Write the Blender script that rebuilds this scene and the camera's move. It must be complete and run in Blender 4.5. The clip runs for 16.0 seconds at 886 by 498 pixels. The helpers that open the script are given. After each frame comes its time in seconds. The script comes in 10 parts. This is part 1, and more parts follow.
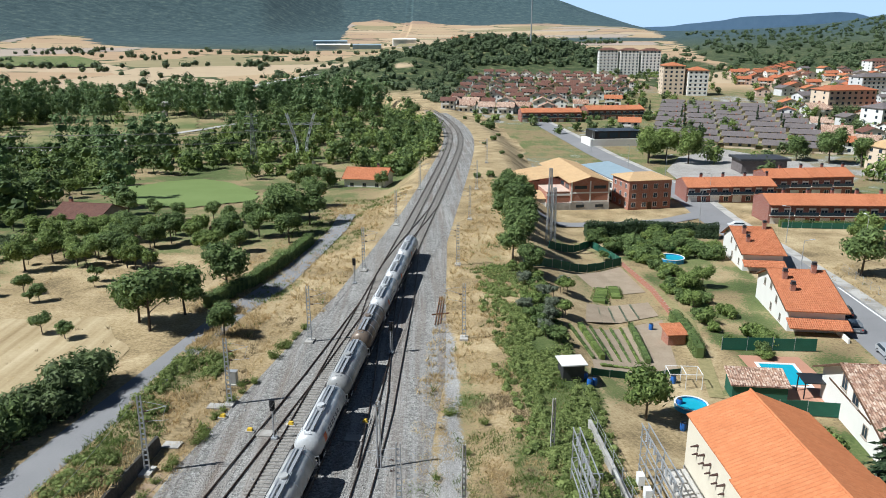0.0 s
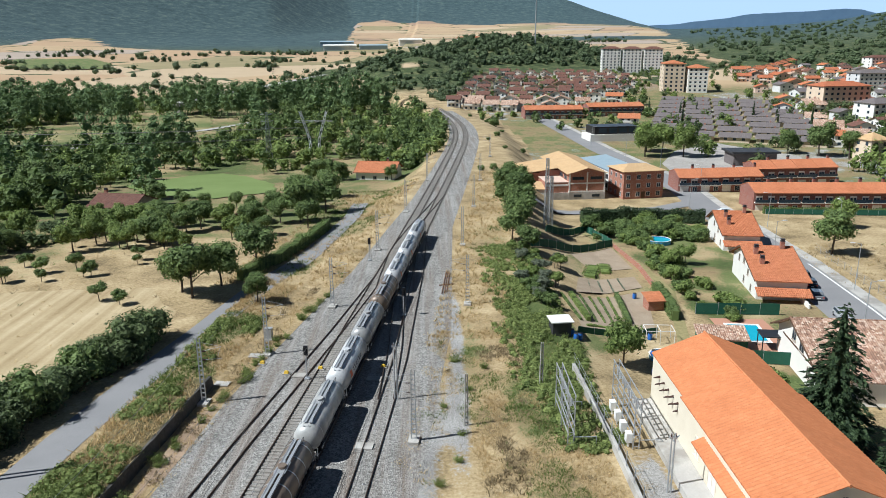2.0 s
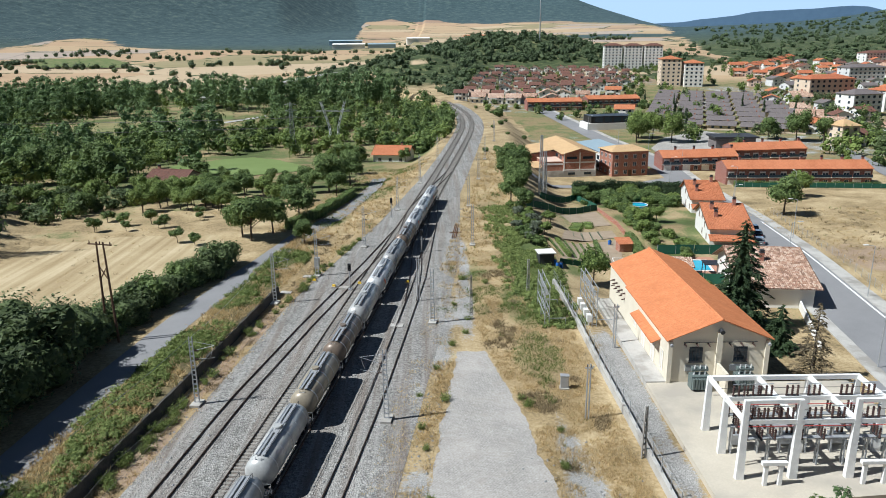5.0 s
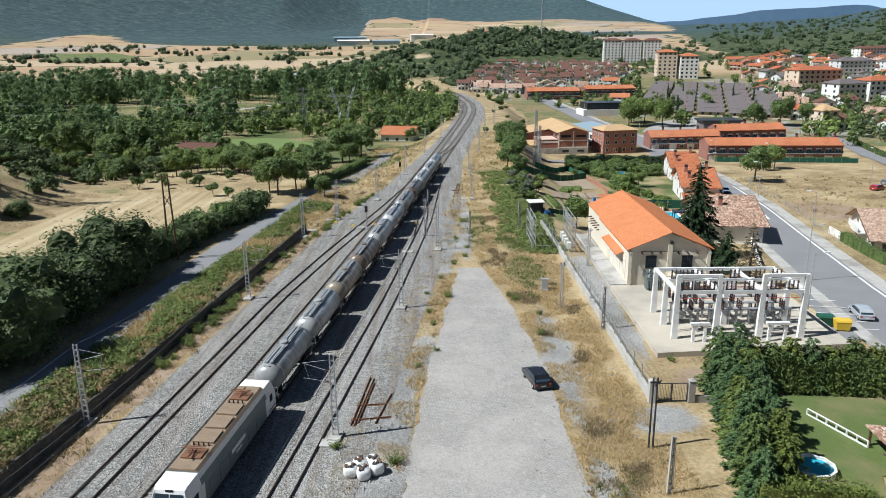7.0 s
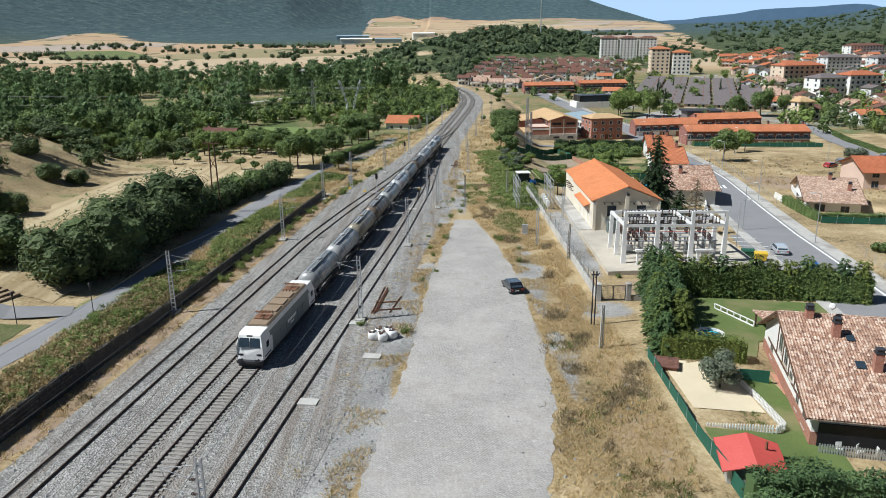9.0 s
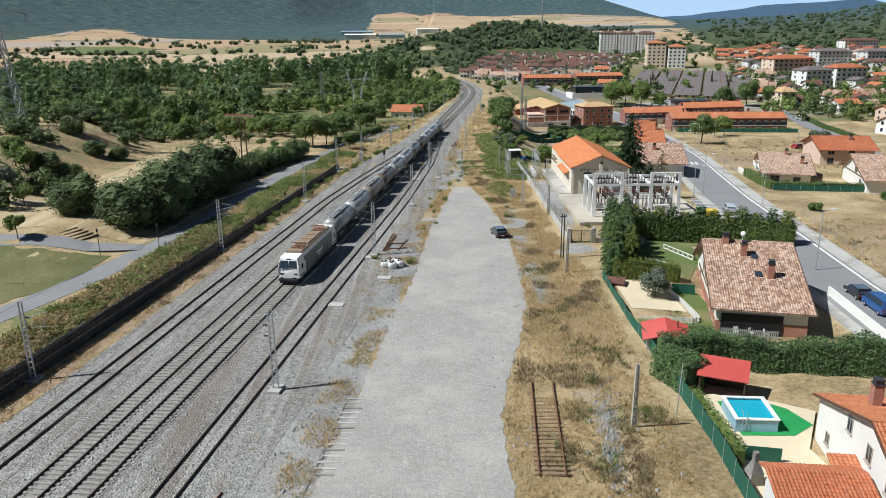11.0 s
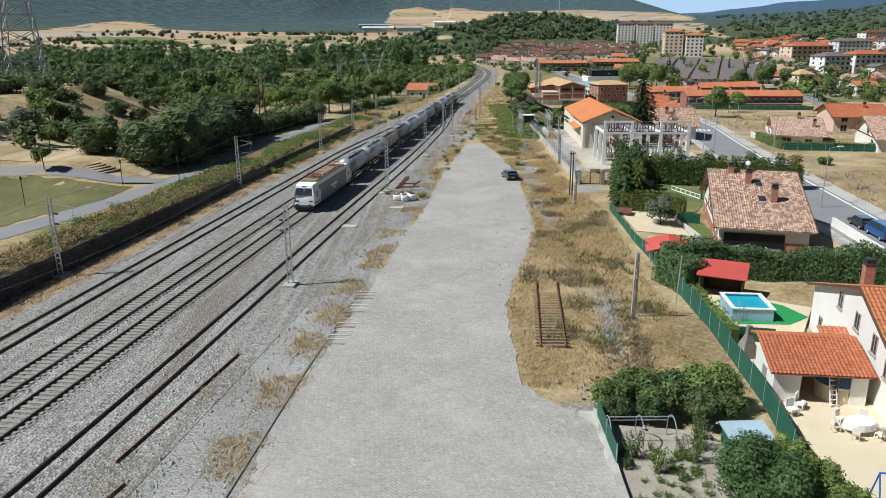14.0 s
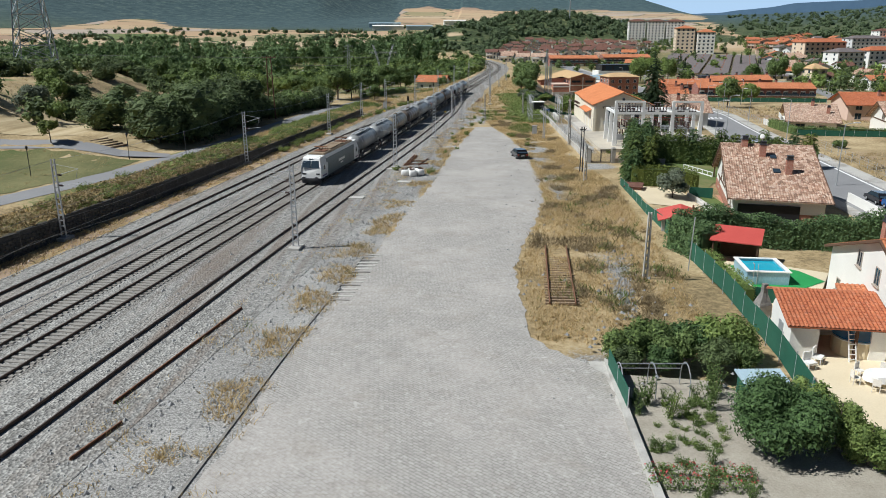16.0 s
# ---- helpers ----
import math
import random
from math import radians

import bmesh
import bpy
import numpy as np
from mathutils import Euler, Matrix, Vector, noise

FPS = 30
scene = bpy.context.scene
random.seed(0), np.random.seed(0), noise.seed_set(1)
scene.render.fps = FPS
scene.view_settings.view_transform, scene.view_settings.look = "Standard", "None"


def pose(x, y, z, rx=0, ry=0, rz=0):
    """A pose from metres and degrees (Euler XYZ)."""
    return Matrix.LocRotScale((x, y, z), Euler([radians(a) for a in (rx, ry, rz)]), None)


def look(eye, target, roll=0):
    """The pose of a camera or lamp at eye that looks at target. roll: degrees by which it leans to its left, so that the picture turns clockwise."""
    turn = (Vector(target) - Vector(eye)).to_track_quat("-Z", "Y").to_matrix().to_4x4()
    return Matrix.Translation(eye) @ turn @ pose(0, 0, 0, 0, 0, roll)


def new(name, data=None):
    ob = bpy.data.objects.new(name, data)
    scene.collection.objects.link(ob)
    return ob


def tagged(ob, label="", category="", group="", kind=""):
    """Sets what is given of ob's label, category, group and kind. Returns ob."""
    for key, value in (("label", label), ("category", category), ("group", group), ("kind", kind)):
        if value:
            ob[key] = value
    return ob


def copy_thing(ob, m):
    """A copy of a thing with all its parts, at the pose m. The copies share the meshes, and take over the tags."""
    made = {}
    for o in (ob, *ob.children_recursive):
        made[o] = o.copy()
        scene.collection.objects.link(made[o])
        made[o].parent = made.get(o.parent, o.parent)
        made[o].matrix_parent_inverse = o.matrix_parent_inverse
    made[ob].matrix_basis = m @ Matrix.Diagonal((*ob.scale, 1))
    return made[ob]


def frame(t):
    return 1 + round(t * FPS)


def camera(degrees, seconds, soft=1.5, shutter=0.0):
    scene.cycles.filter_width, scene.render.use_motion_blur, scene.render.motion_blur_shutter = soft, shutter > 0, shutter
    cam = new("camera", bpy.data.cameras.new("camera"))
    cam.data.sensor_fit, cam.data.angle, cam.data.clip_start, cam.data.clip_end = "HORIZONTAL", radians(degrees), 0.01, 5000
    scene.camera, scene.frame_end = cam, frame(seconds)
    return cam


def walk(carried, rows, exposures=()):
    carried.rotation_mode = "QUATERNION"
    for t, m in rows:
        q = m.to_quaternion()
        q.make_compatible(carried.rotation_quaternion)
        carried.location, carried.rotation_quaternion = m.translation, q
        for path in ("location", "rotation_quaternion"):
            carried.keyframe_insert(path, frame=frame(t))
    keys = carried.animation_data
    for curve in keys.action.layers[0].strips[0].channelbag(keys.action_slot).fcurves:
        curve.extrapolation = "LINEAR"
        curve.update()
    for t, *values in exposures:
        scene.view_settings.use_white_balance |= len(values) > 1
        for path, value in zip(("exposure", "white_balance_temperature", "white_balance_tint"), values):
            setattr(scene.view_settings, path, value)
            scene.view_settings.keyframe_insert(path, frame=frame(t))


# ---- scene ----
cam = camera(62.49, 16.0, 0.9)
# seconds, eye, yaw, pitch, roll
PATH = [
    (0.0, (1.24, 88.81, 39.07), -1.49, -15.92, 0.04),
    (0.5, (1.25, 85.99, 39.16), -1.34, -15.93, -0.02),
    (1.0, (1.16, 82.53, 39.21), -1.23, -15.94, -0.08),
    (1.5, (1.08, 78.82, 39.34), -1.11, -15.95, -0.23),
    (2.0, (1.01, 74.47, 39.40), -0.94, -15.94, -0.39),
    (2.5, (0.88, 70.17, 39.51), -0.80, -15.95, -0.46),
    (3.0, (0.65, 65.38, 39.53), -0.73, -15.97, -0.51),
    (3.5, (0.50, 60.69, 39.58), -0.63, -15.96, -0.54),
    (6.0, (-0.26, 35.14, 36.07), -0.23, -16.03, -0.65),
    (6.5, (-0.29, 30.06, 34.89), -0.17, -16.05, -0.59),
    (7.0, (-0.38, 23.99, 33.92), -0.13, -16.09, -0.52),
    (7.5, (-0.35, 18.30, 32.97), -0.10, -16.08, -0.56),
    (8.0, (-0.31, 11.94, 32.41), -0.07, -16.12, -0.54),
    (8.5, (-0.16, 5.98, 32.31), -0.02, -16.18, -0.52),
    (9.0, (0.00, 0.00, 32.40), -0.00, -16.16, -0.50),
    (11.5, (0.82, -24.50, 30.37), 0.42, -16.57, -0.56),
    (12.0, (0.87, -26.04, 29.18), 0.59, -16.67, -0.55),
    (12.5, (1.03, -26.45, 28.02), 0.81, -16.67, -0.50),
    (13.0, (1.22, -26.55, 26.56), 1.11, -16.68, -0.48),
    (13.5, (1.33, -26.46, 24.98), 1.32, -16.67, -0.33),
    (14.0, (1.33, -26.52, 23.36), 1.51, -16.65, -0.22),
    (14.5, (1.38, -26.49, 21.98), 1.72, -16.66, -0.14),
    (15.0, (1.42, -26.42, 20.88), 1.92, -16.65, -0.11),
    (15.5, (1.39, -26.40, 20.26), 2.07, -16.63, -0.07),
    (16.0, (1.40, -26.34, 19.72), 2.21, -16.63, 0.00),
]
walk(cam, [(t, pose(*e, 90 + p, 0, y) @ pose(0, 0, 0, 0, 0, r)) for t, e, y, p, r in PATH], [(0.0, 0.35, 5950, 6.0), (6.0, 0.31, 5950, 6.0), (12.0, 0.19, 6050, 6.0), (16.0, 0.13, 6100, 6.0)])

# ---- light ----
SUN_EL, SUN_AZ = 50.0, (-0.97, -0.24)
world = bpy.data.worlds.new("world")
scene.world = world
world.use_nodes = True
wn = world.node_tree.nodes
sky = wn.new("ShaderNodeTexSky")
sky.sky_type, sky.sun_disc = "NISHITA", False
sky.sun_elevation = radians(SUN_EL)
sky.sun_rotation = math.atan2(SUN_AZ[0], SUN_AZ[1])
sky.air_density, sky.dust_density, sky.ozone_density = 1.0, 0.3, 2.5
# the sky's colour is read a little above the true direction: clear pale blue down to the skyline
way, lift_ = wn.new("ShaderNodeTexCoord"), wn.new("ShaderNodeVectorMath")
lift_.operation, lift_.inputs[1].default_value = "ADD", (0, 0, 0.16)
world.node_tree.links.new(way.outputs["Generated"], lift_.inputs[0])
world.node_tree.links.new(lift_.outputs[0], sky.inputs[0])
world.node_tree.links.new(sky.outputs[0], wn["Background"].inputs[0])
wn["Background"].inputs[1].default_value = 0.031
sun = new("sun", bpy.data.lights.new("sun", "SUN"))
sun.data.energy, sun.data.angle, sun.data.color = 5.0, radians(0.55), (1.0, 0.975, 0.945)
sun.matrix_world = look((SUN_AZ[0] * 100, SUN_AZ[1] * 100, 100 * math.tan(radians(SUN_EL))), (0, 0, 0))

# ---- materials ----
def material(name, rough=0.9, metal=0.0):
    m = bpy.data.materials.new(name)
    m.use_nodes = True
    b = m.node_tree.nodes["Principled BSDF"]
    b.inputs["Roughness"].default_value, b.inputs["Metallic"].default_value = rough, metal
    b.inputs["Specular IOR Level"].default_value = 0.3
    return m, m.node_tree.nodes, m.node_tree.links, b


def coords(n, space="Object"):
    """Texture coordinates in metres."""
    if space == "World":
        return n.new("ShaderNodeNewGeometry").outputs["Position"]
    return n.new("ShaderNodeTexCoord").outputs["Object"]


def noise_of(n, l, where, scale, detail=4.0, rough=0.6):
    t = n.new("ShaderNodeTexNoise")
    t.inputs["Scale"].default_value, t.inputs["Detail"].default_value, t.inputs["Roughness"].default_value = scale, detail, rough
    l.new(where, t.inputs["Vector"])
    return t.outputs["Fac"]


def ramp(n, l, fac, stops, kind="LINEAR"):
    r = n.new("ShaderNodeValToRGB")
    r.color_ramp.interpolation = kind
    el = r.color_ramp.elements
    while len(el) < len(stops):
        el.new(0.5)
    for e, (p, c) in zip(el, stops):
        e.position, e.color = p, (*c, 1.0)
    l.new(fac, r.inputs[0])
    return r.outputs[0]


def mix(n, l, fac, a, b, kind="MIX"):
    m = n.new("ShaderNodeMix")
    m.data_type, m.blend_type = "RGBA", kind
    for key, v in ((0, fac), (6, a), (7, b)):
        if isinstance(v, (int, float)):
            m.inputs[key].default_value = v
        elif isinstance(v, tuple):
            m.inputs[key].default_value = (*v, 1.0)
        else:
            l.new(v, m.inputs[key])
    return m.outputs[2]


def math_of(n, l, op, a, b=0.0, clamp=False):
    m = n.new("ShaderNodeMath")
    m.operation, m.use_clamp = op, clamp
    for i, v in enumerate((a, b)):
        if isinstance(v, (int, float)):
            m.inputs[i].default_value = v
        else:
            l.new(v, m.inputs[i])
    return m.outputs[0]


def bump(n, l, b, height, strength=0.4, distance=0.05):
    t = n.new("ShaderNodeBump")
    t.inputs["Strength"].default_value, t.inputs["Distance"].default_value = strength, distance
    l.new(height, t.inputs["Height"])
    l.new(t.outputs[0], b.inputs["Normal"])


def grained(name, dark, light, scale=2.0, fine=25.0, rough=0.9, metal=0.0, relief=0.3, depth=0.03, stain=None, space="World", patches=0.25):
    """A surface with coarse patches and fine grain between two colours."""
    m, n, l, b = material(name, rough, metal)
    w = coords(n, space)
    big, small = noise_of(n, l, w, scale), noise_of(n, l, w, fine, 3.0, 0.7)
    f = mix(n, l, 0.5, big, small)
    c = ramp(n, l, f, [(0.5 - patches, dark), (0.5 + patches, light)])
    if stain:
        c = mix(n, l, ramp(n, l, noise_of(n, l, w, scale * 0.35, 5.0), [(0.48, (0, 0, 0)), (0.62, (1, 1, 1))]), c, stain)
    l.new(c, b.inputs["Base Color"])
    if relief:
        bump(n, l, b, small, relief, depth)
    return m


def plain(name, colour, rough=0.6, metal=0.0, vary=0.12, scale=1.5, relief=0.0):
    """Paint, plastic or metal with a little dirt and fading."""
    d = tuple(v * (1 - vary) for v in colour)
    u = tuple(min(v * (1 + vary), 1.0) for v in colour)
    return grained(name, d, u, scale, 12.0, rough, metal, relief, 0.01, space="Object")


def stony(name, dark, light, stain):
    """Crushed stone: single pale and dark stones, with rusty and oily streaks along the line."""
    m, n, l, b = material(name, 0.95)
    w = coords(n, "World")
    v = n.new("ShaderNodeTexVoronoi")
    v.inputs["Scale"].default_value = 5.5
    l.new(w, v.inputs["Vector"])
    sp = n.new("ShaderNodeSeparateColor")
    l.new(v.outputs["Color"], sp.inputs[0])
    pale = noise_of(n, l, w, 0.13, 6.0, 0.65)
    grain = noise_of(n, l, w, 1.6, 4.0, 0.75)
    f = math_of(n, l, "ADD", math_of(n, l, "MULTIPLY", sp.outputs[0], 0.42), math_of(n, l, "MULTIPLY", math_of(n, l, "ADD", pale, grain), 0.42))
    c = ramp(n, l, f, [(0.28, dark), (0.62, tuple((p + q) / 2 for p, q in zip(dark, light))), (0.9, light)])
    mp = n.new("ShaderNodeMapping")
    mp.inputs["Rotation"].default_value = (0, 0, radians(6.8))
    mp.inputs["Scale"].default_value = (0.55, 0.02, 1.0)
    l.new(w, mp.inputs[0])
    streak = noise_of(n, l, mp.outputs[0], 1.0, 5.0, 0.6)
    c = mix(n, l, ramp(n, l, streak, [(0.46, (0, 0, 0)), (0.66, (0.75, 0.75, 0.75))]), c, stain)
    c = mix(n, l, ramp(n, l, noise_of(n, l, mp.outputs[0], 2.3, 4.0), [(0.5, (0, 0, 0)), (0.7, (0.6, 0.6, 0.6))]), c, tuple(q * 0.95 for q in light))
    l.new(c, b.inputs["Base Color"])
    bump(n, l, b, v.outputs["Distance"], 0.9, 0.12)
    return m


def blocks(name):
    """Worn concrete paving blocks laid in slanting rows, with repairs, tyre dirt and bleached areas."""
    m, n, l, b = material(name, 0.9)
    w = coords(n, "World")
    mp = n.new("ShaderNodeMapping")
    mp.inputs["Rotation"].default_value = (0, 0, radians(38))
    l.new(w, mp.inputs[0])
    t = n.new("ShaderNodeTexBrick")
    t.inputs["Scale"].default_value, t.inputs["Brick Width"].default_value, t.inputs["Row Height"].default_value, t.inputs["Mortar Size"].default_value = 1.0, 0.40, 0.20, 0.02
    t.inputs["Color1"].default_value, t.inputs["Color2"].default_value, t.inputs["Mortar"].default_value = (0.285, 0.266, 0.243, 1), (0.385, 0.36, 0.33, 1), (0.15, 0.136, 0.12, 1)
    l.new(mp.outputs[0], t.inputs["Vector"])
    c = mix(n, l, ramp(n, l, noise_of(n, l, w, 0.10, 7.0, 0.7), [(0.44, (0, 0, 0)), (0.60, (0.75, 0.75, 0.75))]), t.outputs["Color"], (0.435, 0.395, 0.36))
    c = mix(n, l, ramp(n, l, noise_of(n, l, w, 0.35, 6.0, 0.7), [(0.52, (0, 0, 0)), (0.66, (0.6, 0.6, 0.6))]), c, (0.255, 0.22, 0.18))
    c = mix(n, l, ramp(n, l, noise_of(n, l, w, 0.9, 5.0, 0.75), [(0.60, (0, 0, 0)), (0.68, (0.7, 0.7, 0.7))]), c, (0.55, 0.525, 0.49))
    c = mix(n, l, 0.35, c, ramp(n, l, noise_of(n, l, w, 4.0, 3.0, 0.8), [(0.3, (0.22, 0.205, 0.185)), (0.7, (0.58, 0.56, 0.52))]))
    l.new(c, b.inputs["Base Color"])
    bump(n, l, b, t.outputs["Fac"], 0.3, 0.02)
    return m


M = {}
M["ballast"] = stony("ballast", (0.075, 0.072, 0.066), (0.42, 0.405, 0.375), (0.19, 0.15, 0.12))
M["gravel"] = grained("gravel", (0.16, 0.16, 0.16), (0.44, 0.435, 0.425), 0.3, 4.0, 0.95, relief=0.8, depth=0.08)
M["paving"] = blocks("block_paving")
M["asphalt"] = grained("asphalt", (0.19, 0.188, 0.19), (0.285, 0.28, 0.28), 0.15, 8.0, 0.85, relief=0.2)
M["concrete"] = grained("concrete", (0.36, 0.34, 0.31), (0.55, 0.53, 0.49), 0.6, 10.0, 0.9, relief=0.2, stain=(0.30, 0.28, 0.25))
M["dry_grass"] = grained("dry_grass", (0.20, 0.15, 0.075), (0.42, 0.33, 0.17), 0.15, 3.0, 1.0, relief=0.9, depth=0.15, stain=(0.14, 0.16, 0.05))
M["green_grass"] = grained("green_grass", (0.05, 0.075, 0.02), (0.12, 0.16, 0.045), 0.2, 4.0, 1.0, relief=0.9, depth=0.1, stain=(0.20, 0.18, 0.08))
M["pitch"] = grained("pitch_grass", (0.12, 0.17, 0.045), (0.20, 0.26, 0.09), 0.06, 3.0, 1.0, relief=0.4)
M["lawn"] = grained("lawn", (0.075, 0.115, 0.03), (0.15, 0.19, 0.06), 0.3, 6.0, 1.0, relief=0.5, stain=(0.20, 0.185, 0.085))
def stubble():
    """Cut straw in long harvest rows, with bare and trodden patches."""
    m, n, l, b = material("stubble", 1.0)
    w = coords(n, "World")
    mp = n.new("ShaderNodeMapping")
    mp.inputs["Rotation"].default_value = (0, 0, radians(-16))
    mp.inputs["Scale"].default_value = (0.62, 0.02, 1.0)
    l.new(w, mp.inputs[0])
    rows = noise_of(n, l, mp.outputs[0], 1.0, 3.0, 0.55)
    f = math_of(n, l, "ADD", math_of(n, l, "MULTIPLY", rows, 0.55), math_of(n, l, "MULTIPLY", math_of(n, l, "ADD", noise_of(n, l, w, 0.09, 5.0), noise_of(n, l, w, 2.6, 4.0, 0.75)), 0.24))
    l.new(ramp(n, l, f, [(0.36, (0.27, 0.195, 0.10)), (0.5, (0.40, 0.31, 0.175)), (0.66, (0.54, 0.44, 0.28))]), b.inputs["Base Color"])
    bump(n, l, b, noise_of(n, l, w, 3.0, 4.0, 0.7), 0.6, 0.1)
    return m


M["stubble"] = stubble()
M["pasture"] = grained("dry_pasture", (0.15, 0.14, 0.055), (0.37, 0.31, 0.155), 0.05, 1.5, 1.0, relief=0.6, depth=0.1, stain=(0.12, 0.15, 0.05), patches=0.2)
M["soil"] = grained("soil", (0.24, 0.18, 0.12), (0.42, 0.34, 0.25), 0.4, 4.0, 1.0, relief=0.6, depth=0.08)
M["rail"] = grained("rail_steel", (0.07, 0.05, 0.04), (0.14, 0.10, 0.08), 1.0, 12.0, 0.55, 0.6, relief=0.1)
M["sleeper"] = grained("sleeper_concrete", (0.20, 0.185, 0.165), (0.36, 0.335, 0.30), 1.5, 12.0, 0.9, relief=0.2)
M["wall_stone"] = grained("dark_wall_stone", (0.035, 0.034, 0.03), (0.15, 0.14, 0.125), 0.6, 4.0, 0.95, relief=0.9, depth=0.1)
M["meadow"] = grained("meadow_grass", (0.06, 0.075, 0.025), (0.22, 0.20, 0.09), 0.12, 3.0, 1.0, relief=0.9, depth=0.12, stain=(0.07, 0.10, 0.03), patches=0.2)
M["stone_wall"] = grained("stone_wall", (0.14, 0.13, 0.12), (0.32, 0.30, 0.27), 0.5, 3.0, 0.95, relief=0.8, depth=0.1)
M["white"] = plain("white_paint", (0.78, 0.77, 0.74), 0.5)
M["cream"] = grained("cream_render", (0.62, 0.55, 0.43), (0.74, 0.68, 0.55), 0.5, 10.0, 0.9, relief=0.1, space="Object")


# ---- mesh building ----
class Shape:
    """Collects vertices and faces of one mesh, in metres."""

    def __init__(self):
        self.v, self.f = [], []

    def add(self, verts, faces):
        k = len(self.v)
        self.v += [tuple(p) for p in verts]
        self.f += [tuple(i + k for i in q) for q in faces]
        return self

    def box(self, x0, x1, y0, y1, z0, z1, m=None):
        p = [Vector(q) for q in ((x0, y0, z0), (x1, y0, z0), (x1, y1, z0), (x0, y1, z0), (x0, y0, z1), (x1, y0, z1), (x1, y1, z1), (x0, y1, z1))]
        if m:
            p = [m @ q for q in p]
        return self.add(p, [(0, 3, 2, 1), (4, 5, 6, 7), (0, 1, 5, 4), (1, 2, 6, 5), (2, 3, 7, 6), (3, 0, 4, 7)])

    def tube(self, a, b, r0, r1=None, seg=8, caps=True):
        a, b = Vector(a), Vector(b)
        r1 = r0 if r1 is None else r1
        d = (b - a).normalized()
        s = d.orthogonal().normalized()
        t = d.cross(s)
        p = []
        for c, r in ((a, r0), (b, r1)):
            for i in range(seg):
                w = 2 * math.pi * i / seg
                p.append(c + s * (r * math.cos(w)) + t * (r * math.sin(w)))
        q = [(i, (i + 1) % seg, seg + (i + 1) % seg, seg + i) for i in range(seg)]
        if caps:
            q += [tuple(range(seg - 1, -1, -1)), tuple(range(seg, 2 * seg))]
        return self.add(p, q)

    def beam(self, a, b, w, h=None):
        """A square bar from a to b."""
        a, b = Vector(a), Vector(b)
        h = h or w
        d = (b - a).normalized()
        up = Vector((0, 0, 1)) if abs(d.z) < 0.95 else Vector((0, 1, 0))
        s = d.cross(up).normalized()
        t = s.cross(d)
        p = [c + s * (i * w / 2) + t * (j * h / 2) for c in (a, b) for i, j in ((-1, -1), (1, -1), (1, 1), (-1, 1))]
        return self.add(p, [(0, 1, 2, 3)[::-1], (4, 5, 6, 7), (0, 1, 5, 4), (1, 2, 6, 5), (2, 3, 7, 6), (3, 0, 4, 7)])

    def prism(self, outline, z0, z1):
        """A flat outline (counter-clockwise) raised from z0 to z1."""
        k = len(outline)
        p = [(x, y, z0) for x, y in outline] + [(x, y, z1) for x, y in outline]
        return self.add(p, [tuple(range(k - 1, -1, -1)), tuple(range(k, 2 * k))] + [(i, (i + 1) % k, k + (i + 1) % k, k + i) for i in range(k)])

    def loft(self, rings, closed=True, caps=True):
        """Skins rings of equally many points."""
        k = len(rings[0])
        p = [q for r in rings for q in r]
        f = []
        for j in range(len(rings) - 1):
            for i in range(k if closed else k - 1):
                f.append((j * k + i, j * k + (i + 1) % k, (j + 1) * k + (i + 1) % k, (j + 1) * k + i))
        if caps:
            f += [tuple(range(k - 1, -1, -1)), tuple(range((len(rings) - 1) * k, len(rings) * k))]
        return self.add(p, f)

    def mesh(self, name, mat=None, smooth=False):
        me = bpy.data.meshes.new(name)
        me.from_pydata(self.v, [], self.f)
        if mat is not None:
            me.materials.append(mat)
        if smooth:
            me.polygons.foreach_set("use_smooth", [True] * len(me.polygons))
        me.update()
        return me


def part(name, shape, mat, parent, label="", smooth=False, m=None):
    """Links a shape (or a finished mesh) as one part under a thing or under a part."""
    ob = new(name, shape if isinstance(shape, bpy.types.Mesh) else shape.mesh(name, mat, smooth))
    ob.parent = parent
    if m is not None:
        ob.matrix_basis = m
    return tagged(ob, label)


def thing(name, label, category, x=0, y=0, z=0, turn=0, group="", kind=""):
    ob = new(name)
    ob.matrix_basis = pose(x, y, z, 0, 0, turn)
    ob.empty_display_size = 0.3
    return tagged(ob, label, category, group, kind)


def whole(name, shape, mat, label, category, kind="", group="", m=None, smooth=False):
    ob = new(name, shape.mesh(name, mat, smooth))
    if m is not None:
        ob.matrix_basis = m
    return tagged(ob, label, category, group, kind)


# ---- the lie of the land ----
def lerp(rows, t):
    """Linear reading of rows (t, value)."""
    if t <= rows[0][0]:
        return rows[0][1]
    for (a, u), (b, v) in zip(rows, rows[1:]):
        if t <= b:
            return u + (v - u) * (t - a) / (b - a)
    return rows[-1][1]


def smooth01(t):
    t = min(max(t, 0.0), 1.0)
    return t * t * (3 - 2 * t)


T3 = [(-90, -40.8), (0, -28.4), (46.6, -22.5), (118, -13.4), (158, -8.8), (253, 2.4), (299, 7.8), (354, 13.9), (382, 16.2), (410, 17.0), (440, 16.2), (487, 11.6), (546, 3.0), (619, -12.0), (692, -32.0), (800, -72)]


def track_x(y):
    return sum(lerp(T3, y + d) for d in (-20, -10, 0, 10, 20)) / 5


